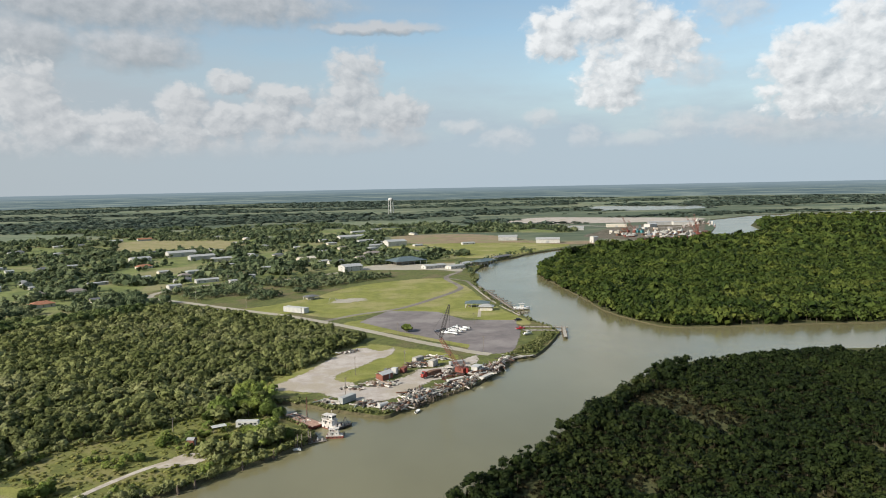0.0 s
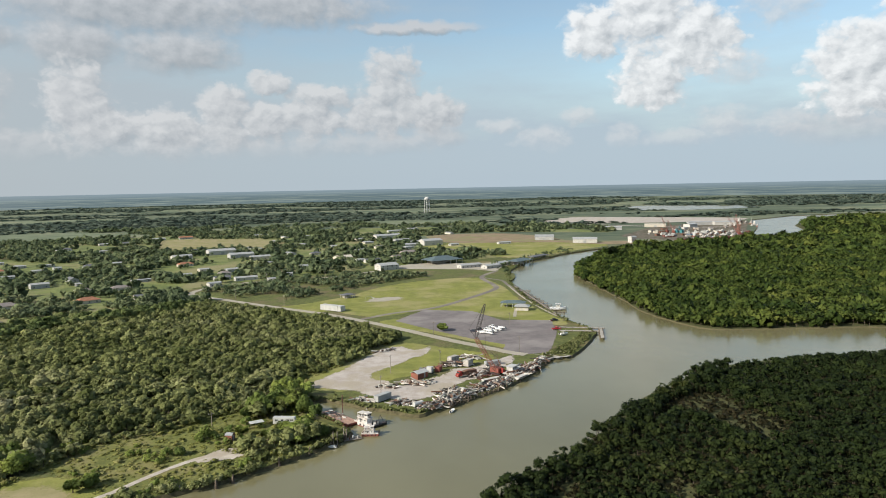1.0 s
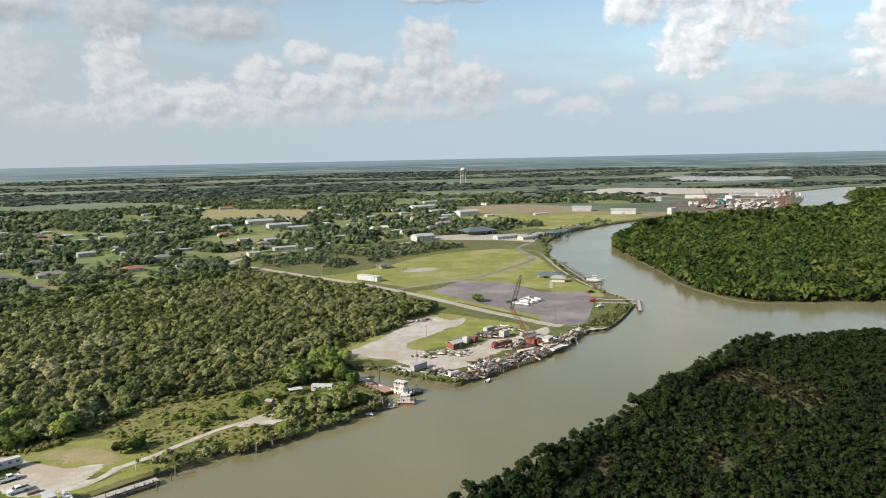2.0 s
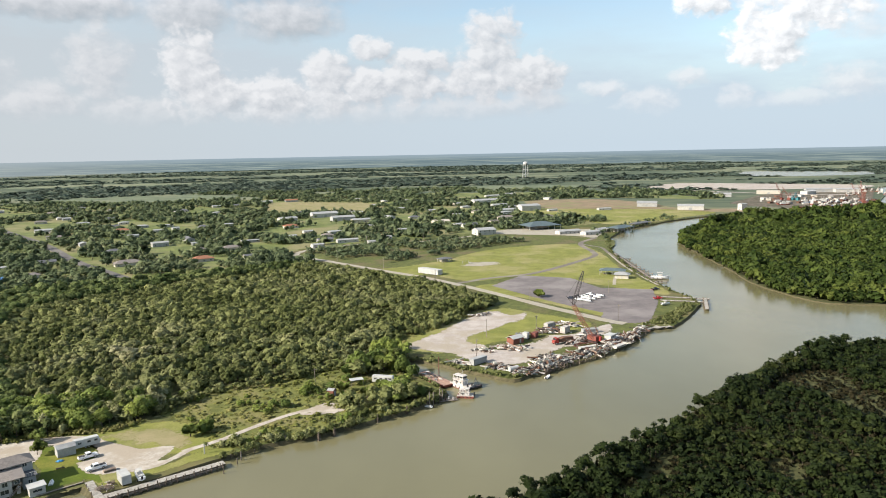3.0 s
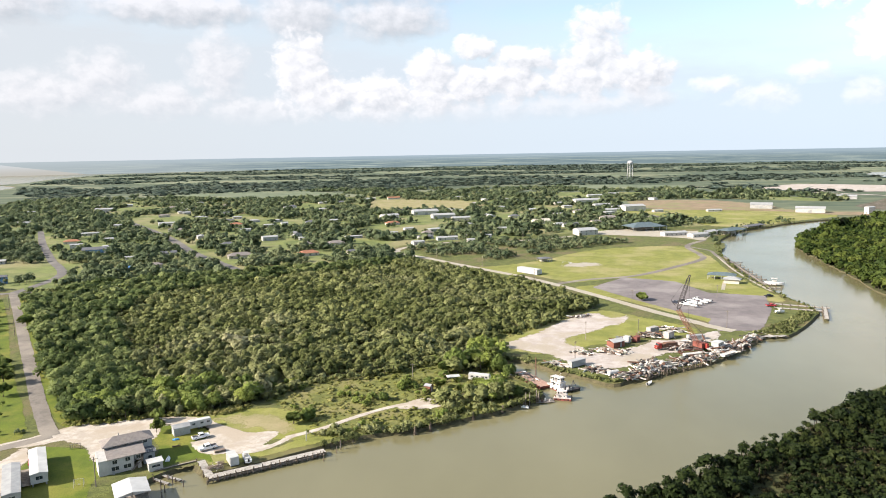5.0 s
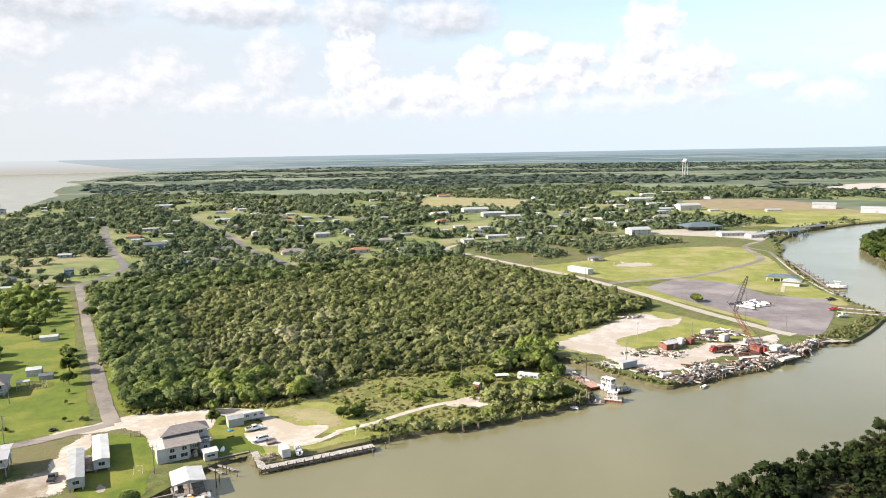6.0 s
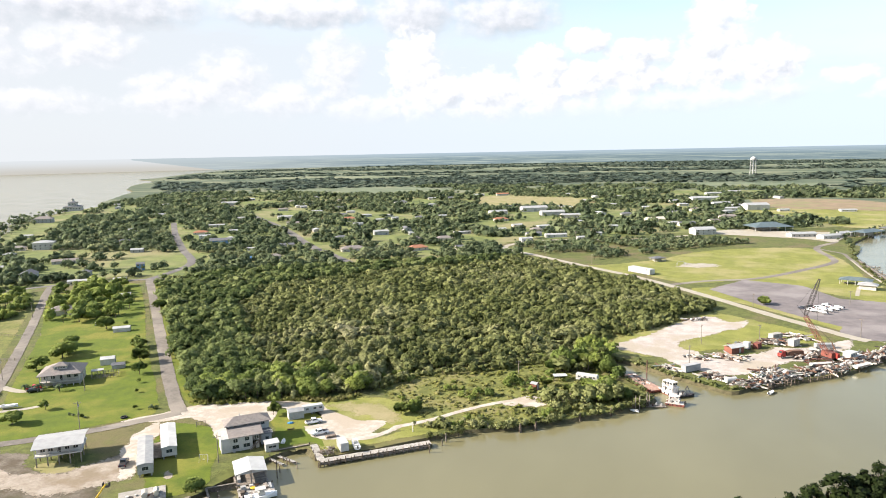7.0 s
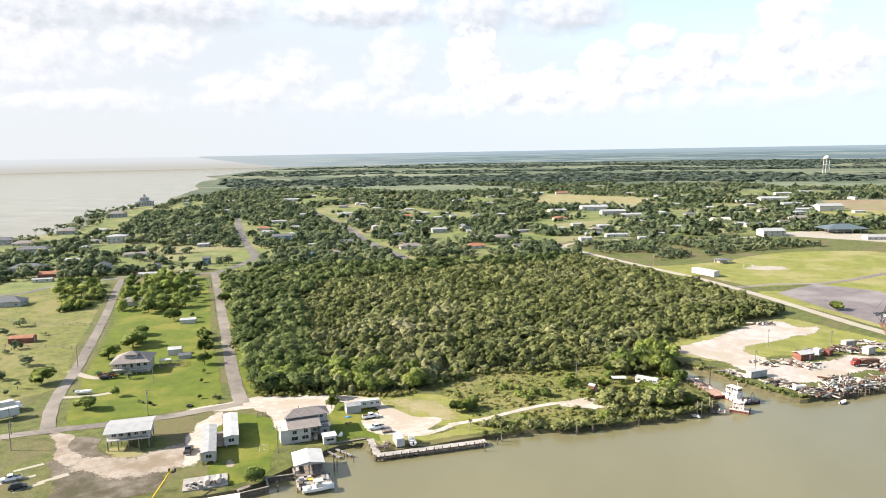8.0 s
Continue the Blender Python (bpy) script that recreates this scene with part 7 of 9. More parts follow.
plank_walk("jetty", (-88.6, 174.6), (-61.0, 194.8), 2.6, 1.3, "long pale weathered plank jetty along the bank", 2.5, 2, mat=BLEACHED)
plank_walk("jetty", (-95.6, 184.8), (-88.4, 175.4), 2.2, 1.3, "short pale landward arm of the plank jetty", 3.0, 3, mat=BLEACHED)
plank_walk("jetty_fascia", (-88.2, 173.2), (-60.4, 193.4), 0.3, 0.9, "dark timber facing under the jetty", 1.6, 4, category="seawall")
plank_walk("slip_walk", (-106.2, 174.6), (-98.4, 171.2), 0.9, 0.7, "narrow pale slip walkway", 3.0, 5, category="dock", mat=CONCRETE)
plank_walk("slip_walk", (-103.0, 176.2), (-95.8, 173.4), 0.9, 0.7, "narrow pale slip walkway beside the house", 3.0, 6, category="dock", mat=CONCRETE)
plank_walk("slip_walk", (-107.5, 173.0), (-103.0, 177.0), 0.9, 0.72, "short landing joining two slip walkways", 3.0, 7, category="dock", mat=CONCRETE)
for line in (((-104.5, 156.2), (-110.6, 151.6)), ((-110.6, 151.6), (-107.0, 147.6)), ((-107.0, 147.6), (-113, 141.0)), ((-105.5, 176.8), (-96.8, 184.0))):
    (ax, ay), (bx, by) = line
    ob = thing("seawall", ax, ay, 0, math.degrees(math.atan2(by - ay, bx - ax)), "dark timber seawall with a cap rail", "seawall")
    length = math.hypot(bx - ax, by - ay)
    part("sheeting", boxed(*[(k * 0.4, k * 0.4 + 0.37, -0.12, 0.0, -1.0, 1.5) for k in range(int(length / 0.4))]), PILE, ob)
    part("cap", boxed((0, length, -0.3, 0.25, 1.5, 1.62)), WEATHERED, ob)
for x, y, h in ((-99.5, 169.0, 2.4), (-97.5, 167.5, 2.2), (-96.5, 164.2, 2.0), (-98.0, 172.5, 2.3), (-94.0, 171.0, 1.9), (-106, 150, 2.0), (-104.6, 148.4, 1.8), (-59.9, 190.0, 2.2), (-57.6, 195.8, 1.9), (-50, 209, 1.2), (-54.5, 203.5, 1.0), (-60.5, 199.5, 1.6)):
    ob = thing("mooring_pile", x, y, 0, 0, "single dark mooring pile standing in the water", "piling", "mooring piles")
    part("timber", rods(8, ((0, 0, -1.2), (0.06, 0.03, h), 0.16, 0.13)), PILE, ob)
    part("cap", rods(8, ((0.06, 0.03, h), (0.06, 0.03, h + 0.08), 0.18)), WEATHERED, ob)
for x, y, h in ((-0.8, 239.2, 5.2), (0.6, 240.3, 4.6), (3.0, 243.4, 5.0), (3.9, 244.3, 4.2), (-46.5, 210.6, 2.4), (-39.6, 213.2, 1.6), (-57.2, 198.6, 2.8)):
    ob = thing("mooring_pile", x, y, 0, 0, "tall grey piling standing in the shallows", "piling", "mooring piles")
    part("timber", rods(8, ((0, 0, -1.2), (0.08, 0.05, h), 0.2, 0.16)), WEATHERED, ob)
    part("cap", rods(8, ((0.08, 0.05, h), (0.08, 0.05, h + 0.08), 0.2)), PILE, ob)
for x, y in ((-8.7, 232.2), (-1.4, 239.4), (1.6, 242.0), (3.4, 243.2), (-18.3, 225.4), (-31.5, 214.6), (-36.0, 211.6)):
    ob = thing("mooring_dolphin", x, y, 0, x * 20 % 360, "leaning bundle of rotten pilings in the shallows", "piling", "old pile clusters")
    for k in range(4):
        a = k * 1.57
        part("pile", rods(7, ((math.cos(a) * 0.6, math.sin(a) * 0.6, -1.2), (math.cos(a) * 0.15, math.sin(a) * 0.15, 1.9 + 0.35 * k), 0.2, 0.15)), PILE, ob)


# ---- poles ----
def utility_pole(x, y, h, turn, lamp=False):
    ob = thing("utility_pole", x, y, 1.2, turn, "weathered wooden utility pole with a crossarm", "utility pole", "utility poles")
    part("pole", rods(7, ((0, 0, -0.5), (0, 0, h), 0.16, 0.1)), WEATHERED, ob)
    part("crossarm", boxed((-1.1, 1.1, -0.06, 0.06, h - 0.7, h - 0.55)), WEATHERED, ob)
    for k in (-1.0, 0.0, 1.0):
        part("insulator", rods(6, ((k, 0, h - 0.55), (k, 0, h - 0.35), 0.05)), GREY_METAL, ob)
    if lamp:
        part("transformer", rods(10, ((0.25, 0, h - 1.9), (0.25, 0, h - 1.1), 0.2)), GREY_METAL, ob)


for x, y, h, turn, lamp in ((-176.8, 177.8, 9.6, 40, True), (-204.4, 209.4, 8.4, 40, False), (-247.6, 212.1, 9, 130, True), (-207.3, 150.8, 9, 40, True), (-195.8, 141.9, 9, 40, False), (-116.9, 166.7, 8.5, 40, False), (-45.4, 263.1, 6.5, 30, False), (-260, 316, 9, 130, False),
                            (-308, 372, 9, 130, True), (-330, 305, 9, 40, False), (20, 294, 8, 60, False), (27, 326, 9, 60, False), (52, 332, 9, 40, True), (98, 352, 9, 140, False), (4, 474, 9, 140, True), (-36, 536, 9, 140, False), (-78, 583, 9, 140, True), (60, 408, 8, 140, False), (112, 425, 8, 20, False), (-62, 686, 9, 10, True), (-6, 712, 9, 20, False), (72, 770, 9, 30, True)):
    utility_pole(x, y, h, turn, lamp)

# ---- scrap yard ----
SCRAP_SHAPES = []
for mat in (RUST, SCRAP_GREY, SCRAP_BROWN, DARK_STEEL, SCRAP_GREEN, WEATHERED, SCRAP_GREY, SCRAP_BROWN, SCRAP_PALE, SCRAP_PALE, BLEACHED, RUST, DARK_STEEL):
    SCRAP_SHAPES.append(("beam", shared("beam", boxed((-2.4, 2.4, -0.16, 0.16, -0.2, -0.14), (-2.4, 2.4, -0.03, 0.03, -0.14, 0.14), (-2.4, 2.4, -0.16, 0.16, 0.14, 0.2)), mat)))
    plate = boxed((-1.2, 1.2, -0.8, 0.8, -0.05, 0.05), (-1.2, 1.2, -0.8, -0.7, 0.05, 0.25), (-1.2, 1.2, 0.7, 0.8, 0.05, 0.25))
    SCRAP_SHAPES.append(("plate", shared("plate", plate, mat)))
    SCRAP_SHAPES.append(("pipe", shared("pipe", rods(8, ((-2.0, 0, 0), (2.0, 0, 0), 0.28)), mat)))
    block = boxed((-0.8, 0.8, -0.55, 0.55, -0.5, 0.5), (-0.5, 0.4, -0.4, 0.4, 0.5, 0.9))
    bmesh.ops.bevel(block, geom=block.edges[:], offset=0.06, segments=1, affect="EDGES")
    SCRAP_SHAPES.append(("machine_part", shared("machine_part", block, mat)))


def scrap_heap(x, y, rx, ry, turn, count, high, seed, words):
    ob = thing("scrap_heap", x, y, 1.3, turn, words, "scrap heap", "scrap heaps")
    r = np.random.default_rng(seed)
    lie = r.uniform(-20, 20)
    for k in range(count):
        a, d = r.uniform(0, 6.283), math.sqrt(r.uniform(0, 1))
        px, py = math.cos(a) * d * rx, math.sin(a) * d * ry
        top = high * 1.1 * (1 - d * d) * r.uniform(0.2, 1.0) + 0.2
        name, data = SCRAP_SHAPES[r.integers(0, len(SCRAP_SHAPES))]
        piece = part(name, data, None, ob)
        long = name in ("beam", "pipe")
        s = r.uniform(0.5, 1.25)
        sizes = (s * r.uniform(0.9, 2.0), s, s) if long else (s * 0.9, s * 0.9, s * r.uniform(0.5, 0.9))
        turned = lie + r.normal(0, 32) if long else r.uniform(0, 360)
        piece.matrix_basis = pose(px, py, top, r.normal(0, 14), r.normal(0, 8 if long else 14), turned) @ Matrix.Diagonal((*sizes, 1))
    return ob


HEAPS = [(38, 271, 5, 3, 20, 44, 1.6, "pale tangled scrap and drums on the bank"), (46, 277, 6, 4, 40, 60, 2.6, "dark rusty scrap heap above the water"), (54, 284, 6, 4, 40, 56, 2.4, "tangled steel beams and plates"),
         (64, 292, 7, 3.5, 40, 56, 1.8, "grey beams and hull plates stacked along the bank"), (74, 298, 6, 3.5, 42, 50, 1.8, "rusty pipes and pilings heaped on the bank"), (84, 308, 7, 4, 45, 56, 1.8, "mixed timber and steel scrap"),
         (95, 321, 7, 3.5, 52, 52, 1.4, "long timbers and pipes laid on the bank"), (104, 333, 5, 2.5, 55, 34, 1.0, "flat pieces of scrap near the ramp"), (28, 278, 5, 2.6, -20, 34, 1.2, "loose white and grey scrap by the inlet"),
         (36, 306, 6, 3, -30, 46, 1.2, "reddish scrap beside the tin shed"), (24, 303, 4, 2, -20, 24, 0.9, "small junk pile at the sand edge"), (60, 333, 7, 3, 10, 56, 2.0, "dark machinery and frames behind the red container"),
         (70, 346, 6, 2.6, -30, 32, 1.2, "low frames and trailers in the grass"), (68, 312, 6, 2.4, 20, 44, 1.6, "red and rust-brown machinery parts"), (44, 326, 4, 2, 20, 26, 1.2, "grey boxes and panels by the container"),
         (76, 322, 5, 2.5, 30, 34, 1.4, "pale sheet metal and beams"), (12, 286, 4, 1.6, -30, 22, 0.7, "orange and grey junk on the inlet bank"), (28, 372, 5, 2, 20, 22, 0.7, "pale debris at the top of the sand lot"), (50, 290, 5, 3, 30, 36, 1.4, "dark engines and chain heaped together"), (88, 318, 5, 2.6, 45, 36, 1.2, "weathered beams beside the landing barge")]
for k, row in enumerate(HEAPS):
    scrap_heap(row[0], row[1], row[2] * 1.12, row[3] * 1.2, row[4], int(row[5] * 1.8), row[6], 100 + k, row[7])
for k in range(42):
    t = k / 41
    line = [(46, 272)] + YARD_BANK[1:6]
    f = t * (len(line) - 1)
    j = min(len(line) - 2, int(f))
    x = line[j][0] + (line[j + 1][0] - line[j][0]) * (f - j) + 0.6
    y = line[j][1] + (line[j + 1][1] - line[j][1]) * (f - j) - 0.8
    ob = thing("bank_pile", x + rng.uniform(-0.5, 0.5), y + rng.uniform(-0.5, 0.5), 0, 0, "dark timber pile holding the scrap yard bank", "piling", "bank piles")
    part("pile", rods(7, ((0, 0, -1), (rng.uniform(-0.3, 0.3), rng.uniform(-0.3, 0.3), rng.uniform(1.2, 3.0)), 0.2, 0.16)), PILE, ob)
    if k % 3 == 0:
        part("cross_tie", boxed((-0.9, 0.9, -0.1, 0.1, 0.9, 1.15)), PILE, ob)

tin = thing("tin_shed", 39.6, 315.5, 1.35, 38, "red tin shed with a white roof in the scrap yard", "shed")
part("wall", boxed((-3.4, 3.4, -2.2, 2.2, -0.2, 2.5)), RED_BARN, tin)
part("roof", gable(bmesh.new(), 6.8, 4.4, 2.6, 1.0), WHITE_METAL, tin)
door(tin, 1.2, -2.2, 0, 1.0, 2.0, GREY_METAL)
ramp = thing("loading_ramps", 43.0, 306.5, 1.4, -50, "pair of pale steel loading ramps on the sand", "ramp")
for s in (-0.9, 0.9):
    part("rail", boxed((-3.2, 3.2, s - 0.25, s + 0.25, 0.2, 0.4)), GREY_METAL, ramp)
    part("foot", boxed((-3.2, -3.0, s - 0.25, s + 0.25, -0.1, 0.2), (3.0, 3.2, s - 0.25, s + 0.25, -0.1, 0.2)), GREY_METAL, ramp)


def container(x, y, turn, length, wide, high, mat, words):
    ob = thing("container", x, y, 1.35, turn, words, "container", "steel boxes")
    bm = boxed((-length / 2, length / 2, -wide / 2, wide / 2, 0.1, high))
    bmesh.ops.bevel(bm, geom=bm.edges[:], offset=0.05, segments=1, affect="EDGES")
    part("body", bm, mat, ob)
    for k in range(int(length / 0.6)):
        for side in (-1, 1):
            part("rib", boxed((-length / 2 + 0.3 + k * 0.6, -length / 2 + 0.45 + k * 0.6, side * wide / 2 - 0.04, side * wide / 2 + 0.04, 0.3, high - 0.15)), mat, ob)
    for s in (-1, 1):
        part("door", boxed((length / 2, length / 2 + 0.05, min(0.04 * s, s * wide / 2 * 0.95), max(0.04 * s, s * wide / 2 * 0.95), 0.2, high - 0.1)), mat, ob)
    part("skid", boxed((-length / 2, length / 2, -wide / 2, -wide / 2 + 0.2, -0.1, 0.12), (-length / 2, length / 2, wide / 2 - 0.2, wide / 2, -0.1, 0.12)), DARK_STEEL, ob)
    return ob


container(50, 324, 60, 4.0, 2.4, 2.4, HULL_RED, "dull red steel box in the scrap yard")
container(20, 284.5, 42, 8.0, 2.6, 2.7, PALE_METAL, "pale blue-white office container on the bank")
container(45.5, 322, 60, 2.6, 2.6, 3.0, WHITE_METAL, "white cabin beside the red steel box")
container(78, 330, 15, 8.0, 2.6, 2.0, GREY_METAL, "grey flat container by the pale yard road")
container(66, 331, 50, 5.0, 2.8, 3.2, SCRAP_GREY, "weathered grey cabin among machinery")
container(60, 340, 40, 6.0, 2.8, 3.0, SCRAP_GREY, "faded pale container at the back of the yard")
container(0.5, 508.5, -43, 20, 5.2, 3.8, WHITE_METAL, "long white storage building on the park edge")

tank = thing("water_tank", 33.5, 272.5, 1.35, 30, "white horizontal tank on cradles at the bank", "tank")
part("tank_body", rods(14, ((-2.2, 0, 1.2), (2.2, 0, 1.2), 1.0)), WHITE_METAL, tank)
part("cradle", boxed((-1.6, -1.3, -0.9, 0.9, -0.1, 0.7), (1.3, 1.6, -0.9, 0.9, -0.1, 0.7)), DARK_STEEL, tank)
truck = thing("red_truck", 60.5, 311.8, 1.4, 25, "old red heavy truck with a rust-brown flatbed load", "truck")
part("cab", shell([(-4.6, 0.7), (-2.2, 0.7), (-2.2, 3.0), (-3.6, 3.1), (-4.0, 2.0), (-4.6, 1.8)], 1.2, 0.08), RED_PAINT, truck)
part("chassis", boxed((-4.4, 6.5, -0.5, 0.5, 0.7, 1.0)), DARK_STEEL, truck)
part("flatbed", boxed((-2.0, 6.6, -1.25, 1.25, 1.0, 1.25)), RUST, truck)
part("load", prism_mesh([(-1.6, 1.25), (6.2, 1.25), (6.0, 2.7), (0.5, 2.9), (-1.4, 2.4)], -1.15, 1.15), RUST, truck, "rust-brown covered load")
part("windscreen", boxed((-0.03, 0.03, -1.0, 1.0, -0.45, 0.45)), GLASS, truck).matrix_basis = pose(-3.84, 0, 2.5, 0, 20, 0)
part("headlight", boxed((-4.66, -4.58, 0.7, 1.0, 1.2, 1.5), (-4.66, -4.58, -1.0, -0.7, 1.2, 1.5)), CHROME, truck)
wheels(truck, ((-3.6, 1.05), (-3.6, -1.05), (3.4, 1.05), (3.4, -1.05), (4.8, 1.05), (4.8, -1.05)), 0.52, 0.3)


def lattice(parent, name, a, b, wide, mat, bays, fade=0.5):
    """A square lattice boom section: each chord and its lacing."""
    a, b = Vector(a), Vector(b)
    way = (b - a).normalized()
    side = way.cross(Vector((0, 0, 1))).normalized()
    rise = side.cross(way).normalized()
    corners = [side * sx + rise * sz for sx, sz in ((-1, -1), (1, -1), (1, 1), (-1, 1))]

    def at(t, k):
        w = wide / 2 * (1 - (1 - fade) * max(0.0, (t - 0.6) / 0.4)) * (0.5 + 0.5 * min(1.0, t / 0.12))
        return a + (b - a) * t + corners[k] * w

    for k in range(4):
        tube, last = bmesh.new(), None
        for t in (0.0, 0.12, 0.6, 1.0):
            ring = [tube.verts.new(at(t, k) + (side * math.cos(q) + rise * math.sin(q)) * 0.11) for q in (0, 1.257, 2.513, 3.77, 5.027)]
            for j in range(5 if last else 0):
                tube.faces.new((last[j], last[(j + 1) % 5], ring[(j + 1) % 5], ring[j]))
            last = ring
        part("chord", tube, mat, parent)
    lacing = bmesh.new()
    for i in range(bays):
        for k in range(4):
            rod(lacing, at(i / bays, k), at((i + 1) / bays, (k + 1) % 4), 0.06, None, 4)
    part(name, lacing, mat, parent)


crane = thing("crawler_crane", 76, 312, 1.35, 0, "old crawler crane with a red lower boom and dark lattice jib", "crane")
cab_turn = pose(0, 0, 0, 0, 0, 125)
part("house", boxed((-2.2, 3.0, -1.6, 1.6, 1.2, 3.4)), HULL_RED, crane).matrix_basis = cab_turn
part("cab", boxed((-3.4, -2.0, -1.6, -0.2, 1.2, 3.2)), RED_PAINT, crane).matrix_basis = cab_turn
part("counterweight", boxed((3.0, 4.2, -1.7, 1.7, 1.0, 2.6)), DARK_STEEL, crane).matrix_basis = cab_turn
for s in (-1, 1):
    track_bm = boxed((-3.0, 3.0, s * 1.7 - 0.45, s * 1.7 + 0.45, 0.0, 1.0))
    bmesh.ops.bevel(track_bm, geom=track_bm.edges[:], offset=0.25, segments=2, affect="EDGES")
    part("crawler_track", track_bm, DARK_STEEL, crane).matrix_basis = cab_turn
lattice(crane, "boom", (-1.0, -1, 2.2), (-9.2, 4, 17.2), 1.5, RED_BARN, 14, 0.9)
lattice(crane, "jib", (-9.2, 4, 17.2), (-4.6, 4, 33.0), 1.5, DARK_STEEL, 14, 0.4)
part("gantry", rods(6, ((1.5, -1, 3.2), (0.5, 1, 7.5), 0.14), ((2.5, 0.5, 3.2), (0.5, 1, 7.5), 0.14)), RUST, crane)
part("pendant_cable", rods(4, ((0.5, 1, 7.5), (-9.2, 4, 17.2), 0.05), ((-9.2, 4, 17.2), (-12, 6, 21), 0.1), ((-12, 6, 21), (-4.6, 4, 33.0), 0.04)), DARK_STEEL, crane)
part("hoist_cable", rods(4, ((-4.6, 4, 33.0), (-4.6, 4, 9.0), 0.05)), DARK_STEEL, crane)
part("hook_block", boxed((-4.85, -4.35, 3.75, 4.25, 8.2, 9.0)), DARK_STEEL, crane)

spare = thing("boom_section", 70, 304, 1.4, 20, "rusty red lattice boom section lying on scrap", "boom")
lattice(spare, "lacing", (-6, 0, 1.4), (6, 0, 1.6), 1.2, RED_BARN, 10, 0.9)
part("sleeper", boxed((-4.2, -3.8, -1.2, 1.2, -0.1, 0.9), (3.8, 4.2, -1.2, 1.2, -0.1, 0.9)), PILE, spare)

barge = thing("landing_barge", 84, 313, 1.35, 48, "faded grey work barge hauled up on the bank", "barge")
bm = bmesh.new()
prism(bm, [(-6.5, 0.9), (-5.0, 0.0), (5.0, 0.0), (6.5, 0.9), (6.5, 1.5), (-6.5, 1.5)], -2.2, 2.2)
part("hull", bm, SCRAP_GREY, barge)
part("deckhouse", boxed((-3.5, 1.5, -1.6, 1.6, 1.5, 3.6)), WHITE, barge)
part("roof", boxed((-3.8, 1.9, -1.9, 1.9, 3.6, 3.75)), WHITE_METAL, barge)
for px in (-2.4, -0.8, 0.8):
    window(barge, px, 2.7, -1.6, 0.9, 0.7)
part("gunwale", boxed((-6.5, 6.5, -2.25, -2.1, 1.5, 1.8), (-6.5, 6.5, 2.1, 2.25, 1.5, 1.8)), RUST, barge)
for x, y, turn, words in ((71, 302, 20, "white upturned hull lying on the scrap"), (86, 303.5, 40, "long pale hull at the water's edge")):
    ob = thing("old_hull", x, y, 1.3, turn, words, "boat", "derelict hulls")
    part("hull", hull_shape(bmesh.new(), 9.5, 2.4, 1.2, 0.1), WHITE, ob)
    part("rubbing_strake", boxed((-4.6, 2.0, -1.26, -1.18, 1.0, 1.12), (-4.6, 2.0, 1.18, 1.26, 1.0, 1.12)), HULL_RED, ob)


# ---- work boats in the inlet ----
def work_barge():
    ob = thing("deck_barge", 1.5, 267.0, 0.0, -57, "rusty pinkish deck barge littered with gear in the inlet", "barge")
    bm = bmesh.new()
    prism(bm, [(-10, 0.7), (-8.5, -0.6), (8.5, -0.6), (10, 0.7), (10, 1.2), (-10, 1.2)], -2.6, 2.6)
    part("hull", bm, HULL_RED, ob)
    part("deck", boxed((-9.8, 9.8, -2.5, 2.5, 1.2, 1.26)), material("pinkish_deck", (0.40, 0.27, 0.21), (0.28, 0.17, 0.13), 0.8, 0.9), ob, "faded pinkish steel deck")
    r = np.random.default_rng(71)
    for k in range(34):
        name, data = SCRAP_SHAPES[r.integers(0, len(SCRAP_SHAPES))]
        piece = part(name, data, None, ob)
        piece.matrix_basis = pose(r.uniform(-9, 3), r.uniform(-1.8, 1.8), 1.5, r.normal(0, 6), r.normal(0, 5), r.uniform(0, 360)) @ Matrix.Scale(r.uniform(0.3, 0.7), 4)
    part("spud_pole", rods(8, ((-1.5, 2.9, -1), (-1.5, 2.9, 9.0), 0.22)), RUST, ob)
    return ob


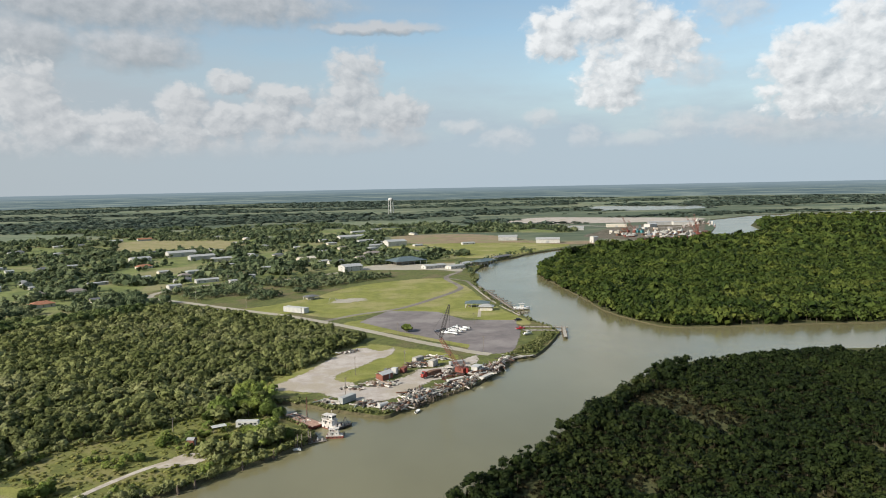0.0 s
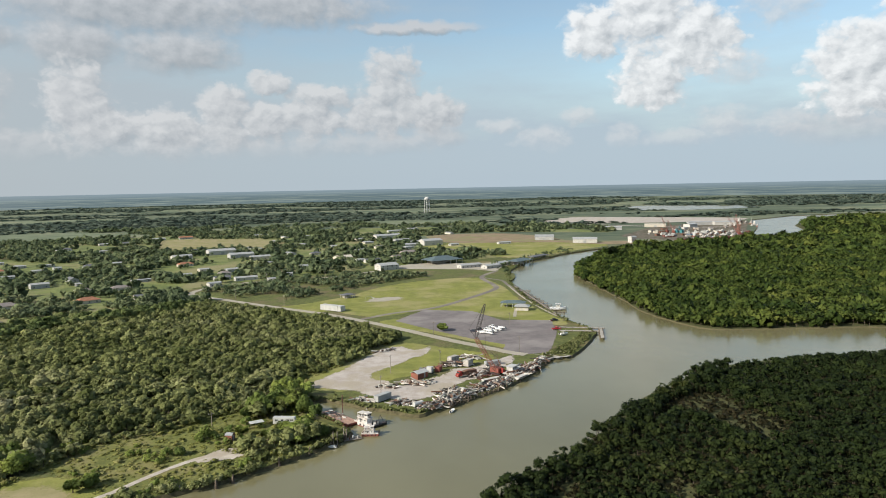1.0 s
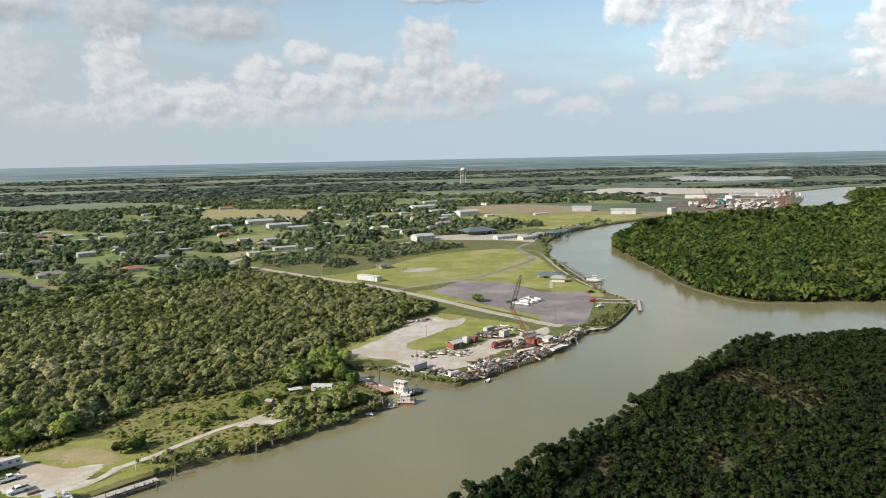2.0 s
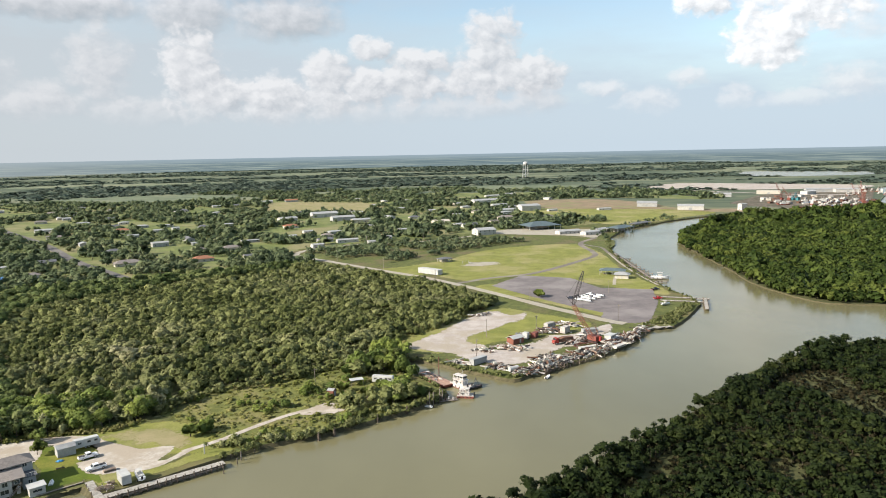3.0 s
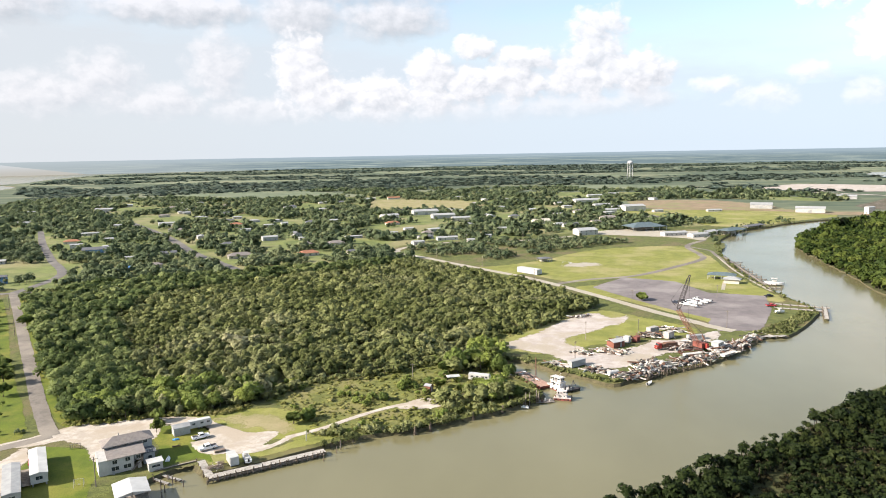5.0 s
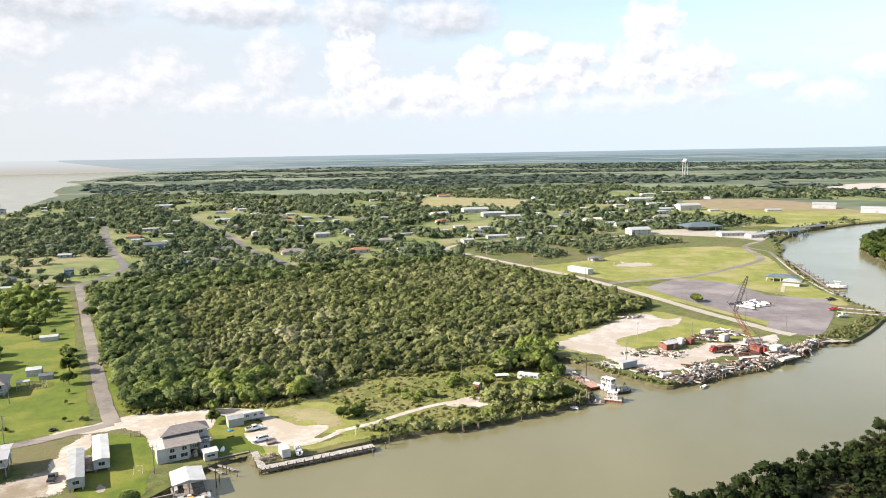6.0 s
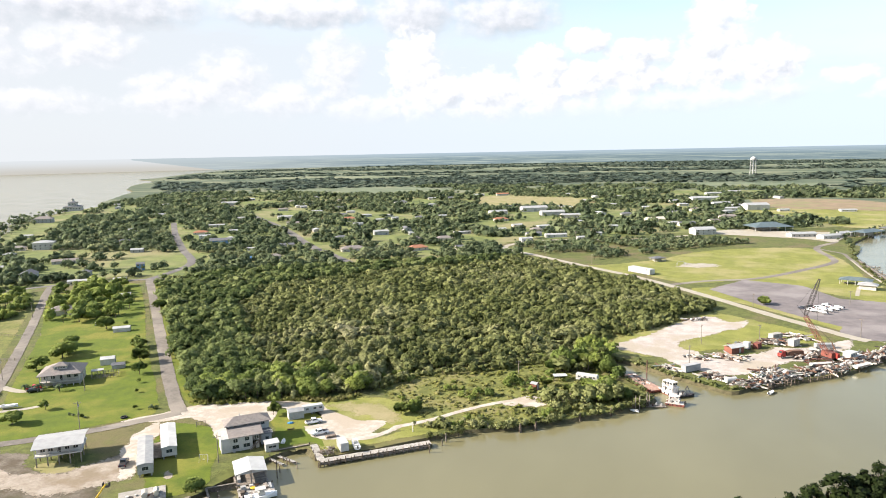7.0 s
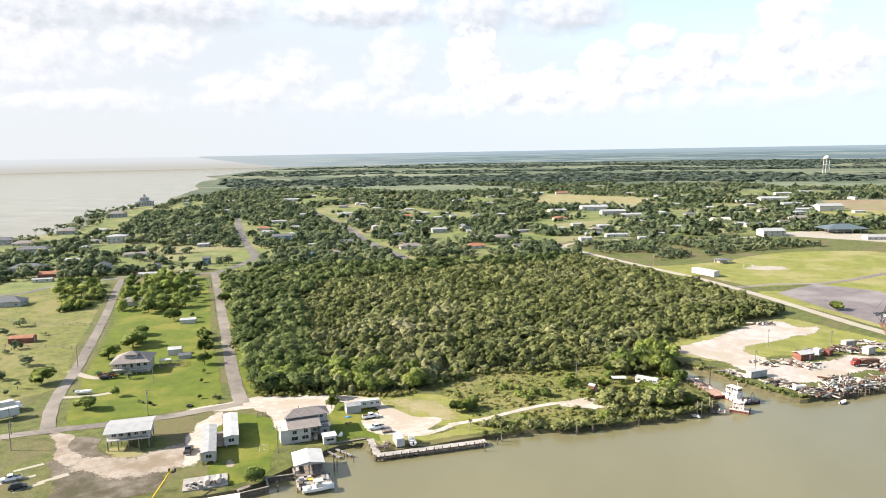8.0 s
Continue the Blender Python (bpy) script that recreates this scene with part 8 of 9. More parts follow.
def tug(x, y, turn, s, words, house_tone):
    ob = thing("push_boat", x, y, 0.0, turn, words, "tugboat", "work boats")
    ob.scale = (s, s, s)
    bm = bmesh.new()
    prism(bm, [(-5.5, 1.0), (-4.8, -0.6), (4.6, -0.6), (5.6, 0.8), (5.6, 1.5), (-5.5, 1.3)], -2.3, 2.3)
    bmesh.ops.bevel(bm, geom=bm.edges[:], offset=0.12, segments=1, affect="EDGES")
    part("hull", bm, HULL_RED if s < 0.7 else WORK_WHITE, ob)
    part("boot_stripe", boxed((-5.0, 5.0, -2.34, 2.34, -0.3, 0.35)), HULL_RED, ob)
    part("bulwark", boxed((-5.3, 5.4, -2.3, -2.2, 1.4, 2.0), (-5.3, 5.4, 2.2, 2.3, 1.4, 2.0)), WORK_WHITE, ob)
    part("deck", boxed((-5.2, 5.3, -2.15, 2.15, 1.42, 1.5)), WORK_WHITE, ob)
    part("winch", rods(10, ((-4.6, -0.7, 2.0), (-4.6, 0.7, 2.0), 0.45)), RUST, ob)
    part("upper_rail", rods(4, *[((-3.7, y0, z0), (-0.2, y0, z0), 0.05) for y0 in (-1.8, 1.8) for z0 in (4.3, 4.8)], *[((-3.7 + 0.87 * k, y0, 3.85), (-3.7 + 0.87 * k, y0, 4.8), 0.05) for k in range(5) for y0 in (-1.8, 1.8)]), WORK_WHITE, ob)
    part("deck_canopy", boxed((-3.8, -0.3, -1.7, 1.7, 5.5, 5.62), (-3.6, -3.48, -1.6, -1.48, 3.85, 5.5), (-3.6, -3.48, 1.48, 1.6, 3.85, 5.5)), WORK_WHITE, ob)
    part("deckhouse", boxed((-3.6, 2.6, -1.6, 1.6, 1.5, 3.7)), house_tone, ob)
    part("upper_deck", boxed((-3.9, 3.0, -1.9, 1.9, 3.7, 3.85)), WORK_WHITE, ob)
    wheelhouse = boxed((0.0, 2.4, -1.2, 1.2, 3.85, 5.9))
    bmesh.ops.bevel(wheelhouse, geom=wheelhouse.edges[:], offset=0.15, segments=1, affect="EDGES")
    part("wheelhouse", wheelhouse, WORK_WHITE, ob)
    part("wheelhouse_roof", boxed((-0.3, 2.7, -1.45, 1.45, 5.9, 6.05)), WORK_WHITE, ob)
    for yy in (-0.65, 0.65):
        part("window", boxed((2.38, 2.44, yy - 0.45, yy + 0.45, 4.8, 5.5)), GLASS, ob)
    for side in (-1, 1):
        part("window", boxed((0.5, 1.9, side * 1.21 - 0.03, side * 1.21 + 0.03, 4.8, 5.5)), GLASS, ob)
        for px in (-2.6, -0.8, 1.2):
            part("window", boxed((px - 0.35, px + 0.35, side * 1.61 - 0.03, side * 1.61 + 0.03, 2.5, 3.1)), GLASS, ob)
        part("door", boxed((-2.0, -1.2, side * 1.62 - 0.03, side * 1.62 + 0.03, 1.5, 3.3)), DARK_STEEL, ob)
        part("push_knee", boxed((5.3, 5.8, side * 1.3 - 0.3, side * 1.3 + 0.3, 0.8, 3.0)), DARK_STEEL, ob)
    part("funnel", rods(10, ((-2.6, 0.8, 3.85), (-2.6, 0.8, 5.6), 0.3)), DARK_STEEL, ob)
    part("funnel", rods(10, ((-2.6, -0.8, 3.85), (-2.6, -0.8, 5.6), 0.3)), DARK_STEEL, ob)
    part("mast", rods(6, ((1.0, 0, 6.05), (1.0, 0, 8.2), 0.07), ((1.0, -0.7, 7.4), (1.0, 0.7, 7.4), 0.05)), WORK_WHITE, ob)
    part("railing", rods(4, *[((-5.0 + k * 1.1, sy, 1.5), (-5.0 + k * 1.1, sy, 2.4), 0.04) for k in range(10) for sy in (-2.05, 2.05)], ((-5, -2.05, 2.4), (5, -2.05, 2.4), 0.04), ((-5, 2.05, 2.4), (5, 2.05, 2.4), 0.04)), WORK_WHITE, ob)
    for k in range(4):
        part("tyre_fender", rods(10, ((-3.6 + k * 2.4, -2.45, 0.8), (-3.6 + k * 2.4, -2.25, 0.8), 0.42)), TYRE, ob)


work_barge()
tug(11.6, 258.6, -50, 0.85, "grimy white push boat moored beside the barge", WORK_WHITE)
tug(12.6, 247.5, -10, 0.58, "small red-hulled push boat with a white wheelhouse", WORK_WHITE)
raft = thing("work_float", 6.0, 244.5, 0.0, 12, "low wooden work float with drums beside the small push boat", "float")
part("deck", boxed(*[(-3.4, 3.4, -1.4 + k * 0.35, -1.08 + k * 0.35, 0.25, 0.4) for k in range(8)]), WEATHERED, raft)
for k in range(4):
    part("drum", rods(10, ((-2.6 + k * 1.5, (-1) ** k * 0.5, 0.4), (-2.6 + k * 1.5, (-1) ** k * 0.5, 1.3), 0.3)), (WHITE, RUST, WHITE, SCRAP_GREY)[k], raft)
outrig = thing("workboat_derrick", 17.0, 257.0, 0.0, 30, "dark low work skiff with a derrick frame", "boat")
part("hull", hull_shape(bmesh.new(), 6.0, 2.0, 0.9, 0.0), DARK_STEEL, outrig)
part("derrick", rods(6, ((-1, -0.8, 0.8), (0, 0, 4.2), 0.08), ((-1, 0.8, 0.8), (0, 0, 4.2), 0.08), ((1.6, 0, 0.8), (0, 0, 4.2), 0.08)), DARK_STEEL, outrig)
part("engine_box", boxed((-2.2, -0.8, -0.6, 0.6, 0.8, 1.6)), SCRAP_GREY, outrig)

# ---- boat ramp, park, pier and marina ----
for k in range(3):
    ob = thing("boat_ramp", 106 + k * 5.2, 340.5 + k * 1.2, 0, 122, "ribbed concrete boat ramp lane sloping into the river", "ramp", "ramp lanes")
    lane = boxed((-1.9, 1.9, -7, 7, -0.15, 0.0))
    bmesh.ops.transform(lane, matrix=pose(0, 0, 0.72, 0, -0.0, 90) @ pose(0, 0, 0, 5.5, 0, 0), verts=lane.verts)
    part("slab", lane, CONCRETE, ob)
    part("kerb", boxed((-7, 7, -2.1, -1.9, 0.3, 1.3)), CONCRETE, ob)

plank_walk("pier", (139.5, 408.5), (165.0, 398.5), 2.4, 1.6, "long grey timber fishing pier", 4.0, 81, True, "pier", BLEACHED)
plank_walk("pier", (136.0, 399.0), (160.5, 391.0), 2.4, 1.5, "lower timber pier beside the boat ramp", 4.0, 82, True, "pier", BLEACHED)
plank_walk("pier", (163.5, 402.0), (153.5, 373.5), 2.0, 1.4, "cross walk at the end of the piers", 4.0, 83, True, "pier", BLEACHED)
for k in range(11):
    y = 462 + k * 10.5
    x = 152.5 + 0.02 * (y - 460) + (4 if y > 560 else 0)
    plank_walk("boat_slip", (x, y), (x + 8.5, y - 2.4), 0.9, 0.8, "narrow timber finger dock in a row of slips", 2.8, 90 + k, True, "dock", BLEACHED)
plank_walk("boardwalk", (151.8, 452), (159.5, 590), 1.6, 1.62, "boardwalk along the row of boat slips", 4.0, 110, False, "boardwalk")
motor_boat(160.5, 473.5, 0.0, -14, 12.5, "large white cabin cruiser moored in a slip")
for x, y, w, d, h, turn, mat, words in ((131.5, 489, 17, 8, 3.0, -20, GREEN_METAL, "open picnic pavilion with a blue-green roof"), (134, 473.5, 9.5, 7, 2.8, -20, GREY_METAL, "small restroom block with a pale grey roof")):
    ob = thing("pavilion", x, y, 1.3, turn, words, "pavilion", "park shelters")
    part("roof", hip(bmesh.new(), w, d, h + 0.1, 1.6, 0.8), mat, ob)
    if w > 15:
        for k in range(5):
            for s in (-1, 1):
                part("post", boxed((-w / 2 + k * w / 4 - 0.15, -w / 2 + k * w / 4 + 0.15, s * d / 2 - 0.15, s * d / 2 + 0.15, -0.2, h + 0.1)), WHITE, ob)
        for k in range(4):
            part("picnic_table", boxed((-7 + k * 4.4, -5 + k * 4.4, -0.5, 0.5, 0.7, 0.78), (-6.6 + k * 4.4, -5.4 + k * 4.4, -0.1, 0.1, 0, 0.7), (-7 + k * 4.4, -5 + k * 4.4, -1.1, -0.8, 0.4, 0.46), (-7 + k * 4.4, -5 + k * 4.4, 0.8, 1.1, 0.4, 0.46)), WEATHERED, ob)
    else:
        part("wall", boxed((-w / 2 + 0.3, w / 2 - 0.3, -d / 2 + 0.3, d / 2 - 0.3, -0.2, h)), CREAM, ob)
        for px in (-3, 0, 3):
            door(ob, px, -d / 2 + 0.3, 0, 1.0, 2.0, WHITE)
ribbon("pavement_path", [(122, 450), (128, 470), (131, 480)], 2.2, PAVING, 1.31, "concrete path to the picnic pavilion", category="path")
ribbon("pavement_path", [(150, 446), (149, 480), (150, 530), (155, 590)], 1.8, PAVING, 1.31, "concrete path along the slips", category="path")
for x, y, w, d, h, turn, mat, words in ((128, 795, 40, 26, 4.4, 20, GREEN_METAL, "wide open hall with a grey-green hipped roof"), (210, 752, 30, 14, 4.6, 40, GREEN_METAL, "waterfront building with a dark green roof"), (250, 812, 34, 8, 2.6, 42, DARK_SHINGLE, "low dark dock shelter at the water"), (12.6, 565, 9, 7, 2.6, 30, DARK_SHINGLE, "small park shelter with a dark roof")):
    ob = thing("pavilion", x, y, 1.3, turn, words, "pavilion", "park shelters")
    part("roof", hip(bmesh.new(), w, d, h + 0.1, d * 0.16, 1.0), mat, ob)
    for k in range(6):
        for s in (-1, 1):
            part("post", boxed((-w / 2 + k * w / 5 - 0.2, -w / 2 + k * w / 5 + 0.2, s * d / 2 - 0.2, s * d / 2 + 0.2, -0.2, h + 0.1)), WHITE, ob)
    part("inner_wall", boxed((-w * 0.3, w * 0.3, d * 0.1, d * 0.4, -0.2, h)), CREAM, ob)
for x, y, w, d, turn in ((150, 742, 26, 10, 20), (172, 730, 22, 9, 30), (188, 752, 16, 10, 40)):
    house(x, y, turn, w, d, 3.2, "gable", "WHITE", "WHITE")
swing = thing("play_frame", 29, 549, 1.35, 30, "pale metal play frame in the park", "playground")
part("frame", rods(6, ((-3, -1, -0.1), (-3, 0, 2.4), 0.08), ((-3, 1, -0.1), (-3, 0, 2.4), 0.08), ((3, -1, -0.1), (3, 0, 2.4), 0.08), ((3, 1, -0.1), (3, 0, 2.4), 0.08), ((-3, 0, 2.4), (3, 0, 2.4), 0.08)), GREY_METAL, swing)
part("platform", boxed((3.4, 5.4, -1, 1, 1.0, 1.15), (3.4, 3.6, -1, -0.8, -0.1, 1.0), (5.2, 5.4, 0.8, 1, -0.1, 1.0)), WHITE, swing)
yard_swing = thing("swing_frame", -121.6, 166.4, 1.36, 20, "small white swing frame on the yard", "swing")
part("frame", rods(6, ((-1.2, -0.8, -0.1), (-1.2, 0, 2.0), 0.05), ((-1.2, 0.8, -0.1), (-1.2, 0, 2.0), 0.05), ((1.2, -0.8, -0.1), (1.2, 0, 2.0), 0.05), ((1.2, 0.8, -0.1), (1.2, 0, 2.0), 0.05), ((-1.2, 0, 2.0), (1.2, 0, 2.0), 0.05)), WHITE, yard_swing)
part("swing_seat", boxed((-0.3, 0.3, -0.12, 0.12, 0.5, 0.56), (-0.3, -0.28, -0.01, 0.01, 0.56, 2.0), (0.28, 0.3, -0.01, 0.01, 0.56, 2.0)), WHITE, yard_swing)

# ---- slab, tanks and yellow lift by the yard ----
slab = bmesh.new()
box(slab, -5.8, 5.8, -3.7, 3.7, -0.2, 0.12)
slab_ob = tagged(part("pavement_slab", slab, CONCRETE), "cracked concrete slab under two tanks", "slab", kind="structure")
slab_ob.matrix_world = pose(-125.0, 144.3, 1.42, 0, 0, 38)
for x, y in ((-123.4, 143.4), (-121.2, 145.2)):
    ob = thing("fuel_tank", x, y, 1.5, 128, "cream horizontal fuel tank on a saddle", "tank", "fuel tanks")
    bm = bmesh.new()
    rod(bm, (-1.5, 0, 1.2), (1.5, 0, 1.2), 0.75, None, 16)
    bmesh.ops.bevel(bm, geom=[e for e in bm.edges if abs(e.verts[0].co.x - e.verts[1].co.x) < 0.01], offset=0.2, segments=2, affect="EDGES")
    part("tank_body", bm, CREAM, ob)
    part("saddle", boxed((-1.0, -0.7, -0.6, 0.6, 0, 0.7), (0.7, 1.0, -0.6, 0.6, 0, 0.7)), CONCRETE, ob)
lift = thing("boom_lift", -123.0, 116.0, 1.25, 108.4, "yellow boom lift with its long arm raised over the yard", "lift")
part("base", boxed((-1.6, 1.6, -1.1, 1.1, 0.4, 1.3)), YELLOW, lift)
part("boom", rods(6, ((-1.0, 0, 1.4), (22.8, 0, 5.8), 0.3, 0.2)), YELLOW, lift)
part("basket", boxed((22.8, 23.9, -0.8, 0.8, 5.0, 5.1), (22.8, 23.9, -0.8, -0.75, 5.1, 6.1), (22.8, 23.9, 0.75, 0.8, 5.1, 6.1)), DARK_STEEL, lift)
wheels(lift, ((1.1, 1.1), (1.1, -1.1), (-1.1, 1.1), (-1.1, -1.1)), 0.42, 0.3)
shelter = thing("river_shelter", -112, 134, 0.6, 38, "pale flat shelter roof at the water's edge", "shelter")
part("roof", boxed((-5, 5, -3, 3, 2.6, 2.75)), CREAM, shelter)
for sx in (-4.6, 4.6):
    for sy in (-2.6, 2.6):
        part("post", boxed((sx - 0.12, sx + 0.12, sy - 0.12, sy + 0.12, -1.5, 2.6)), WEATHERED, shelter)


# ---- fence round the pasture ----
def fence(points, words):
    ax, ay = points[0]
    ob = thing("pasture_fence", ax, ay, 1.3, 0, words, "fence")
    line = []
    for (x0, y0), (x1, y1) in zip(points, points[1:]):
        n = max(1, int(math.hypot(x1 - x0, y1 - y0) / 4))
        line += [(x0 + (x1 - x0) * k / n - ax, y0 + (y1 - y0) * k / n - ay) for k in range(n)]
    for x, y in line:
        part("post", boxed((x - 0.08, x + 0.08, y - 0.08, y + 0.08, -0.3, 1.3)), WEATHERED, ob)
    for z in (0.6, 1.1):
        part("rail", rods(4, *[((*p, z), (*q, z), 0.05) for p, q in zip(line, line[1:])]), WEATHERED, ob)


fence([(-262, 236), (-300, 226), (-336, 222), (-372, 240)], "brown post and rail fence across the pasture")
fence([(-290, 272), (-330, 262), (-380, 262)], "thin weathered fence behind the stable")

# ---- far landmarks ----
tower = thing("water_tower", 312, 2225, 1.2, 0, "white multi-leg water tower standing above the town", "water tower")
bm = bmesh.new()
bmesh.ops.create_uvsphere(bm, u_segments=20, v_segments=12, radius=8.5)
bmesh.ops.scale(bm, vec=(1, 1, 0.72), verts=bm.verts)
bmesh.ops.translate(bm, vec=(0, 0, 51), verts=bm.verts)
part("tank", bm, WHITE_METAL, tower, smooth=True)
for k in range(6):
    a = k * math.pi / 3 + 0.3
    part("leg", rods(8, ((math.cos(a) * 10, math.sin(a) * 10, -1), (math.cos(a) * 7.6, math.sin(a) * 7.6, 49), 0.9)), WHITE_METAL, tower)
part("riser", rods(10, ((0, 0, -1), (0, 0, 46), 1.6)), WHITE_METAL, tower)
for z, w in ((16, 9.2), (32, 8.4)):
    part("brace_ring", rods(5, *[((math.cos(k * math.pi / 3 + 0.3) * w, math.sin(k * math.pi / 3 + 0.3) * w, z), (math.cos((k + 1) * math.pi / 3 + 0.3) * w, math.sin((k + 1) * math.pi / 3 + 0.3) * w, z), 0.35) for k in range(6)]), WHITE_METAL, tower)
part("walkway", rods(20, ((0, 0, 48.5), (0, 0, 49.2), 9.2)), WHITE_METAL, tower)

for x, y, turn, w, d, h, roof, wall in ((537, 1262, -22, 34, 16, 5, "WHITE", "GREY"), (342, 1077, -20, 30, 20, 6, "GREY", "GREY"), (382, 1002, -20, 36, 18, 6, "WHITE", "WHITE"), (262, 1028, 10, 20, 8, 2.6, "WHITE", "WHITE"), (446, 975, 20, 10, 8, 9, "WHITE", "WHITE"), (646, 1306, -20, 40, 14, 5, "CREAM", "CREAM"), (800, 1312, -10, 44, 16, 6, "WHITE", "WHITE"), (762, 1330, -10, 60, 14, 6, "GREY", "GREY")):
    house(x, y, turn, w, d, h, "gable", roof, wall)


def ship(x, y, turn, length, hull, house_tone, words):
    ob = thing("work_vessel", x, y, 0.8, turn, words, "ship", "shipyard vessels")
    part("hull", hull_shape(bmesh.new(), length, length * 0.24, length * 0.1, 0.0), hull, ob)
    part("deckhouse", boxed((-length * 0.3, length * 0.1, -length * 0.08, length * 0.08, length * 0.1, length * 0.22)), house_tone, ob)
    part("bridge", boxed((-length * 0.1, length * 0.08, -length * 0.07, length * 0.07, length * 0.22, length * 0.3)), house_tone, ob)
    part("window", boxed((length * 0.08, length * 0.083, -length * 0.06, length * 0.06, length * 0.25, length * 0.28)), GLASS, ob)
    part("mast", rods(6, ((0, 0, length * 0.3), (0, 0, length * 0.48), length * 0.008)), house_tone, ob)


SHIP_WORDS = ("red-hulled work vessel with white deckhouse in the shipyard", "rust-red barge with pale upperworks in the shipyard", "white work vessel laid up in the shipyard", "rusty work vessel under repair", "blue and white vessel on the hard")
SHIP_HULLS = (HULL_RED, HULL_RED, WHITE, RUST, BLUE_PAINT)
r = np.random.default_rng(91)
for k in range(40):
    t = r.uniform(0, 1.0)
    x, y = 545 + t * 130 + r.uniform(-14, 14), 985 + t * 75 + r.uniform(-8, 85) * (1.2 - 0.5 * t)
    pick = int(r.integers(0, 4)) if k % 9 else 4
    ship(x, y, r.uniform(-20, 60), r.uniform(9, 24), SHIP_HULLS[pick], (WHITE, SCRAP_GREY, WHITE_METAL)[k % 3], SHIP_WORDS[pick])
# long rust-red hulls moored at the river front and dark quays beyond
for x, y, turn, length in ((530, 966, 14, 42), (566, 973, 16, 36), (600, 984, 22, 30), (640, 1006, 34, 34), (676, 1044, 48, 32), (702, 1078, 52, 30)):
    ob = thing("deck_barge", x, y, 0.5, turn, "long rust-red deck barge moored at the shipyard quay", "barge", "moored barges")
    part("hull", hull_shape(bmesh.new(), length, 9, 3.6, 0.0), HULL_RED if x < 620 else RUST, ob)
    part("deck_cargo", boxed((-length * 0.3, length * 0.1, -2.5, 2.5, 3.4, 5.2)), RUST, ob)
    part("coaming", boxed((-length * 0.42, length * 0.3, -3.6, -3.3, 3.4, 4.4), (-length * 0.42, length * 0.3, 3.3, 3.6, 3.4, 4.4)), HULL_RED, ob)
for x, y, h, turn, tone in ((592, 1150, 30, 200, HULL_RED), (600, 1142, 22, 140, HULL_RED), (671, 1054, 34, 80, HULL_RED), (676, 1070, 30, 140, HULL_RED), (690, 1085, 26, 100, RUST), (606, 1140, 14, 20, TEAL), (612, 1136, 12, 200, TEAL)):
    ob = thing("yard_crane", x, y, 1.2, turn, ("teal" if tone == TEAL else "rust-red") + " lattice yard crane above the vessels", "crane", "shipyard cranes")
    part("base", boxed((-2.5, 2.5, -2.5, 2.5, -0.2, 4)), tone, ob)
    lattice(ob, "boom", (0, 0, 4), (h * 0.5, 0, h), 2.0, tone, 10, 0.5)
    lattice(ob, "mast", (0, 0, 4), (-2, 0, h * 0.55), 1.8, tone, 6, 0.6)
for k in range(34):
    t = k / 33
    ob = thing("stored_crate", 545 + t * 150 + r.uniform(-22, 30), 1050 + t * 110 + r.uniform(-50, 110), 1.2, r.uniform(0, 90), ("white", "grey", "rusty", "cream")[k % 4] + " steel module stored in the shipyard", "module", "stored modules")
    s = r.uniform(2.5, 6.5)
    part("body", boxed((-s, s, -s * 0.5, s * 0.5, -0.2, s * 0.6)), (WHITE, SCRAP_GREY, RUST, CREAM)[k % 4], ob)
    part("cover", boxed((-s - 0.3, s + 0.3, -s * 0.5 - 0.3, s * 0.5 + 0.3, s * 0.6, s * 0.6 + 0.3)), (WHITE_METAL, SCRAP_GREY, RUST, SCRAP_GREY)[k % 4], ob)
for k in range(16):
    t = k / 15
    x, y = 760 + t * 130 + r.uniform(-20, 20), 1180 + t * 170 + r.uniform(-10, 60)
    pick = int(r.integers(0, 4))
    ship(x, y, r.uniform(20, 80), r.uniform(12, 28), (RUST, HULL_RED, SCRAP_GREY, RUST)[pick], (SCRAP_GREY, WHITE, SCRAP_GREY)[k % 3], ("rusty work vessel under repair", "red-hulled work vessel with white deckhouse in the shipyard", "grey work vessel laid up in the shipyard", "rusty work vessel under repair")[pick])
shed = thing("shipyard_shed", 707, 1278, 1.2, 30, "long white metal shed in the shipyard", "shed")
part("wall", boxed((-14, 14, -7, 7, -0.2, 6)), WHITE, shed)
part("roof", gable(bmesh.new(), 28, 14, 6, 2, 0.5), WHITE_METAL, shed)
pier_house = thing("lighthouse_building", -945, 975, 1.0, 34, "white three-tier building with a cupola at the bay shore", "building")
part("wall", boxed((-14, 14, -10, 10, -1.5, 7)), WHITE, pier_house)
part("roof", hip(bmesh.new(), 28, 20, 7.1, 3, 1.2), DARK_SHINGLE, pier_house)
part("upper_wall", boxed((-7, 7, -6, 6, 8.5, 14)), WHITE, pier_house)
part("upper_roof", hip(bmesh.new(), 14, 12, 14.1, 2.4, 0.8), DARK_SHINGLE, pier_house)
part("cupola", rods(8, ((0, 0, 15.5), (0, 0, 19), 2.4)), WHITE, pier_house)
part("cupola_roof", rods(8, ((0, 0, 19), (0, 0, 21), 2.9, 0.2)), DARK_SHINGLE, pier_house)
for k in range(6):
    window(pier_house, -11 + k * 4.4, 4, -10, 1.8, 2.2)
for k in range(3):
    window(pier_house, -4 + k * 4, 11.5, -6, 1.6, 1.8)
shore_trees = scatter([(-700, 505), (-735, 590), (-770, 660), (-900, 815), (-960, 930), (-930, 960), (-840, 800), (-740, 690), (-690, 590), (-660, 510)], 9, 95)
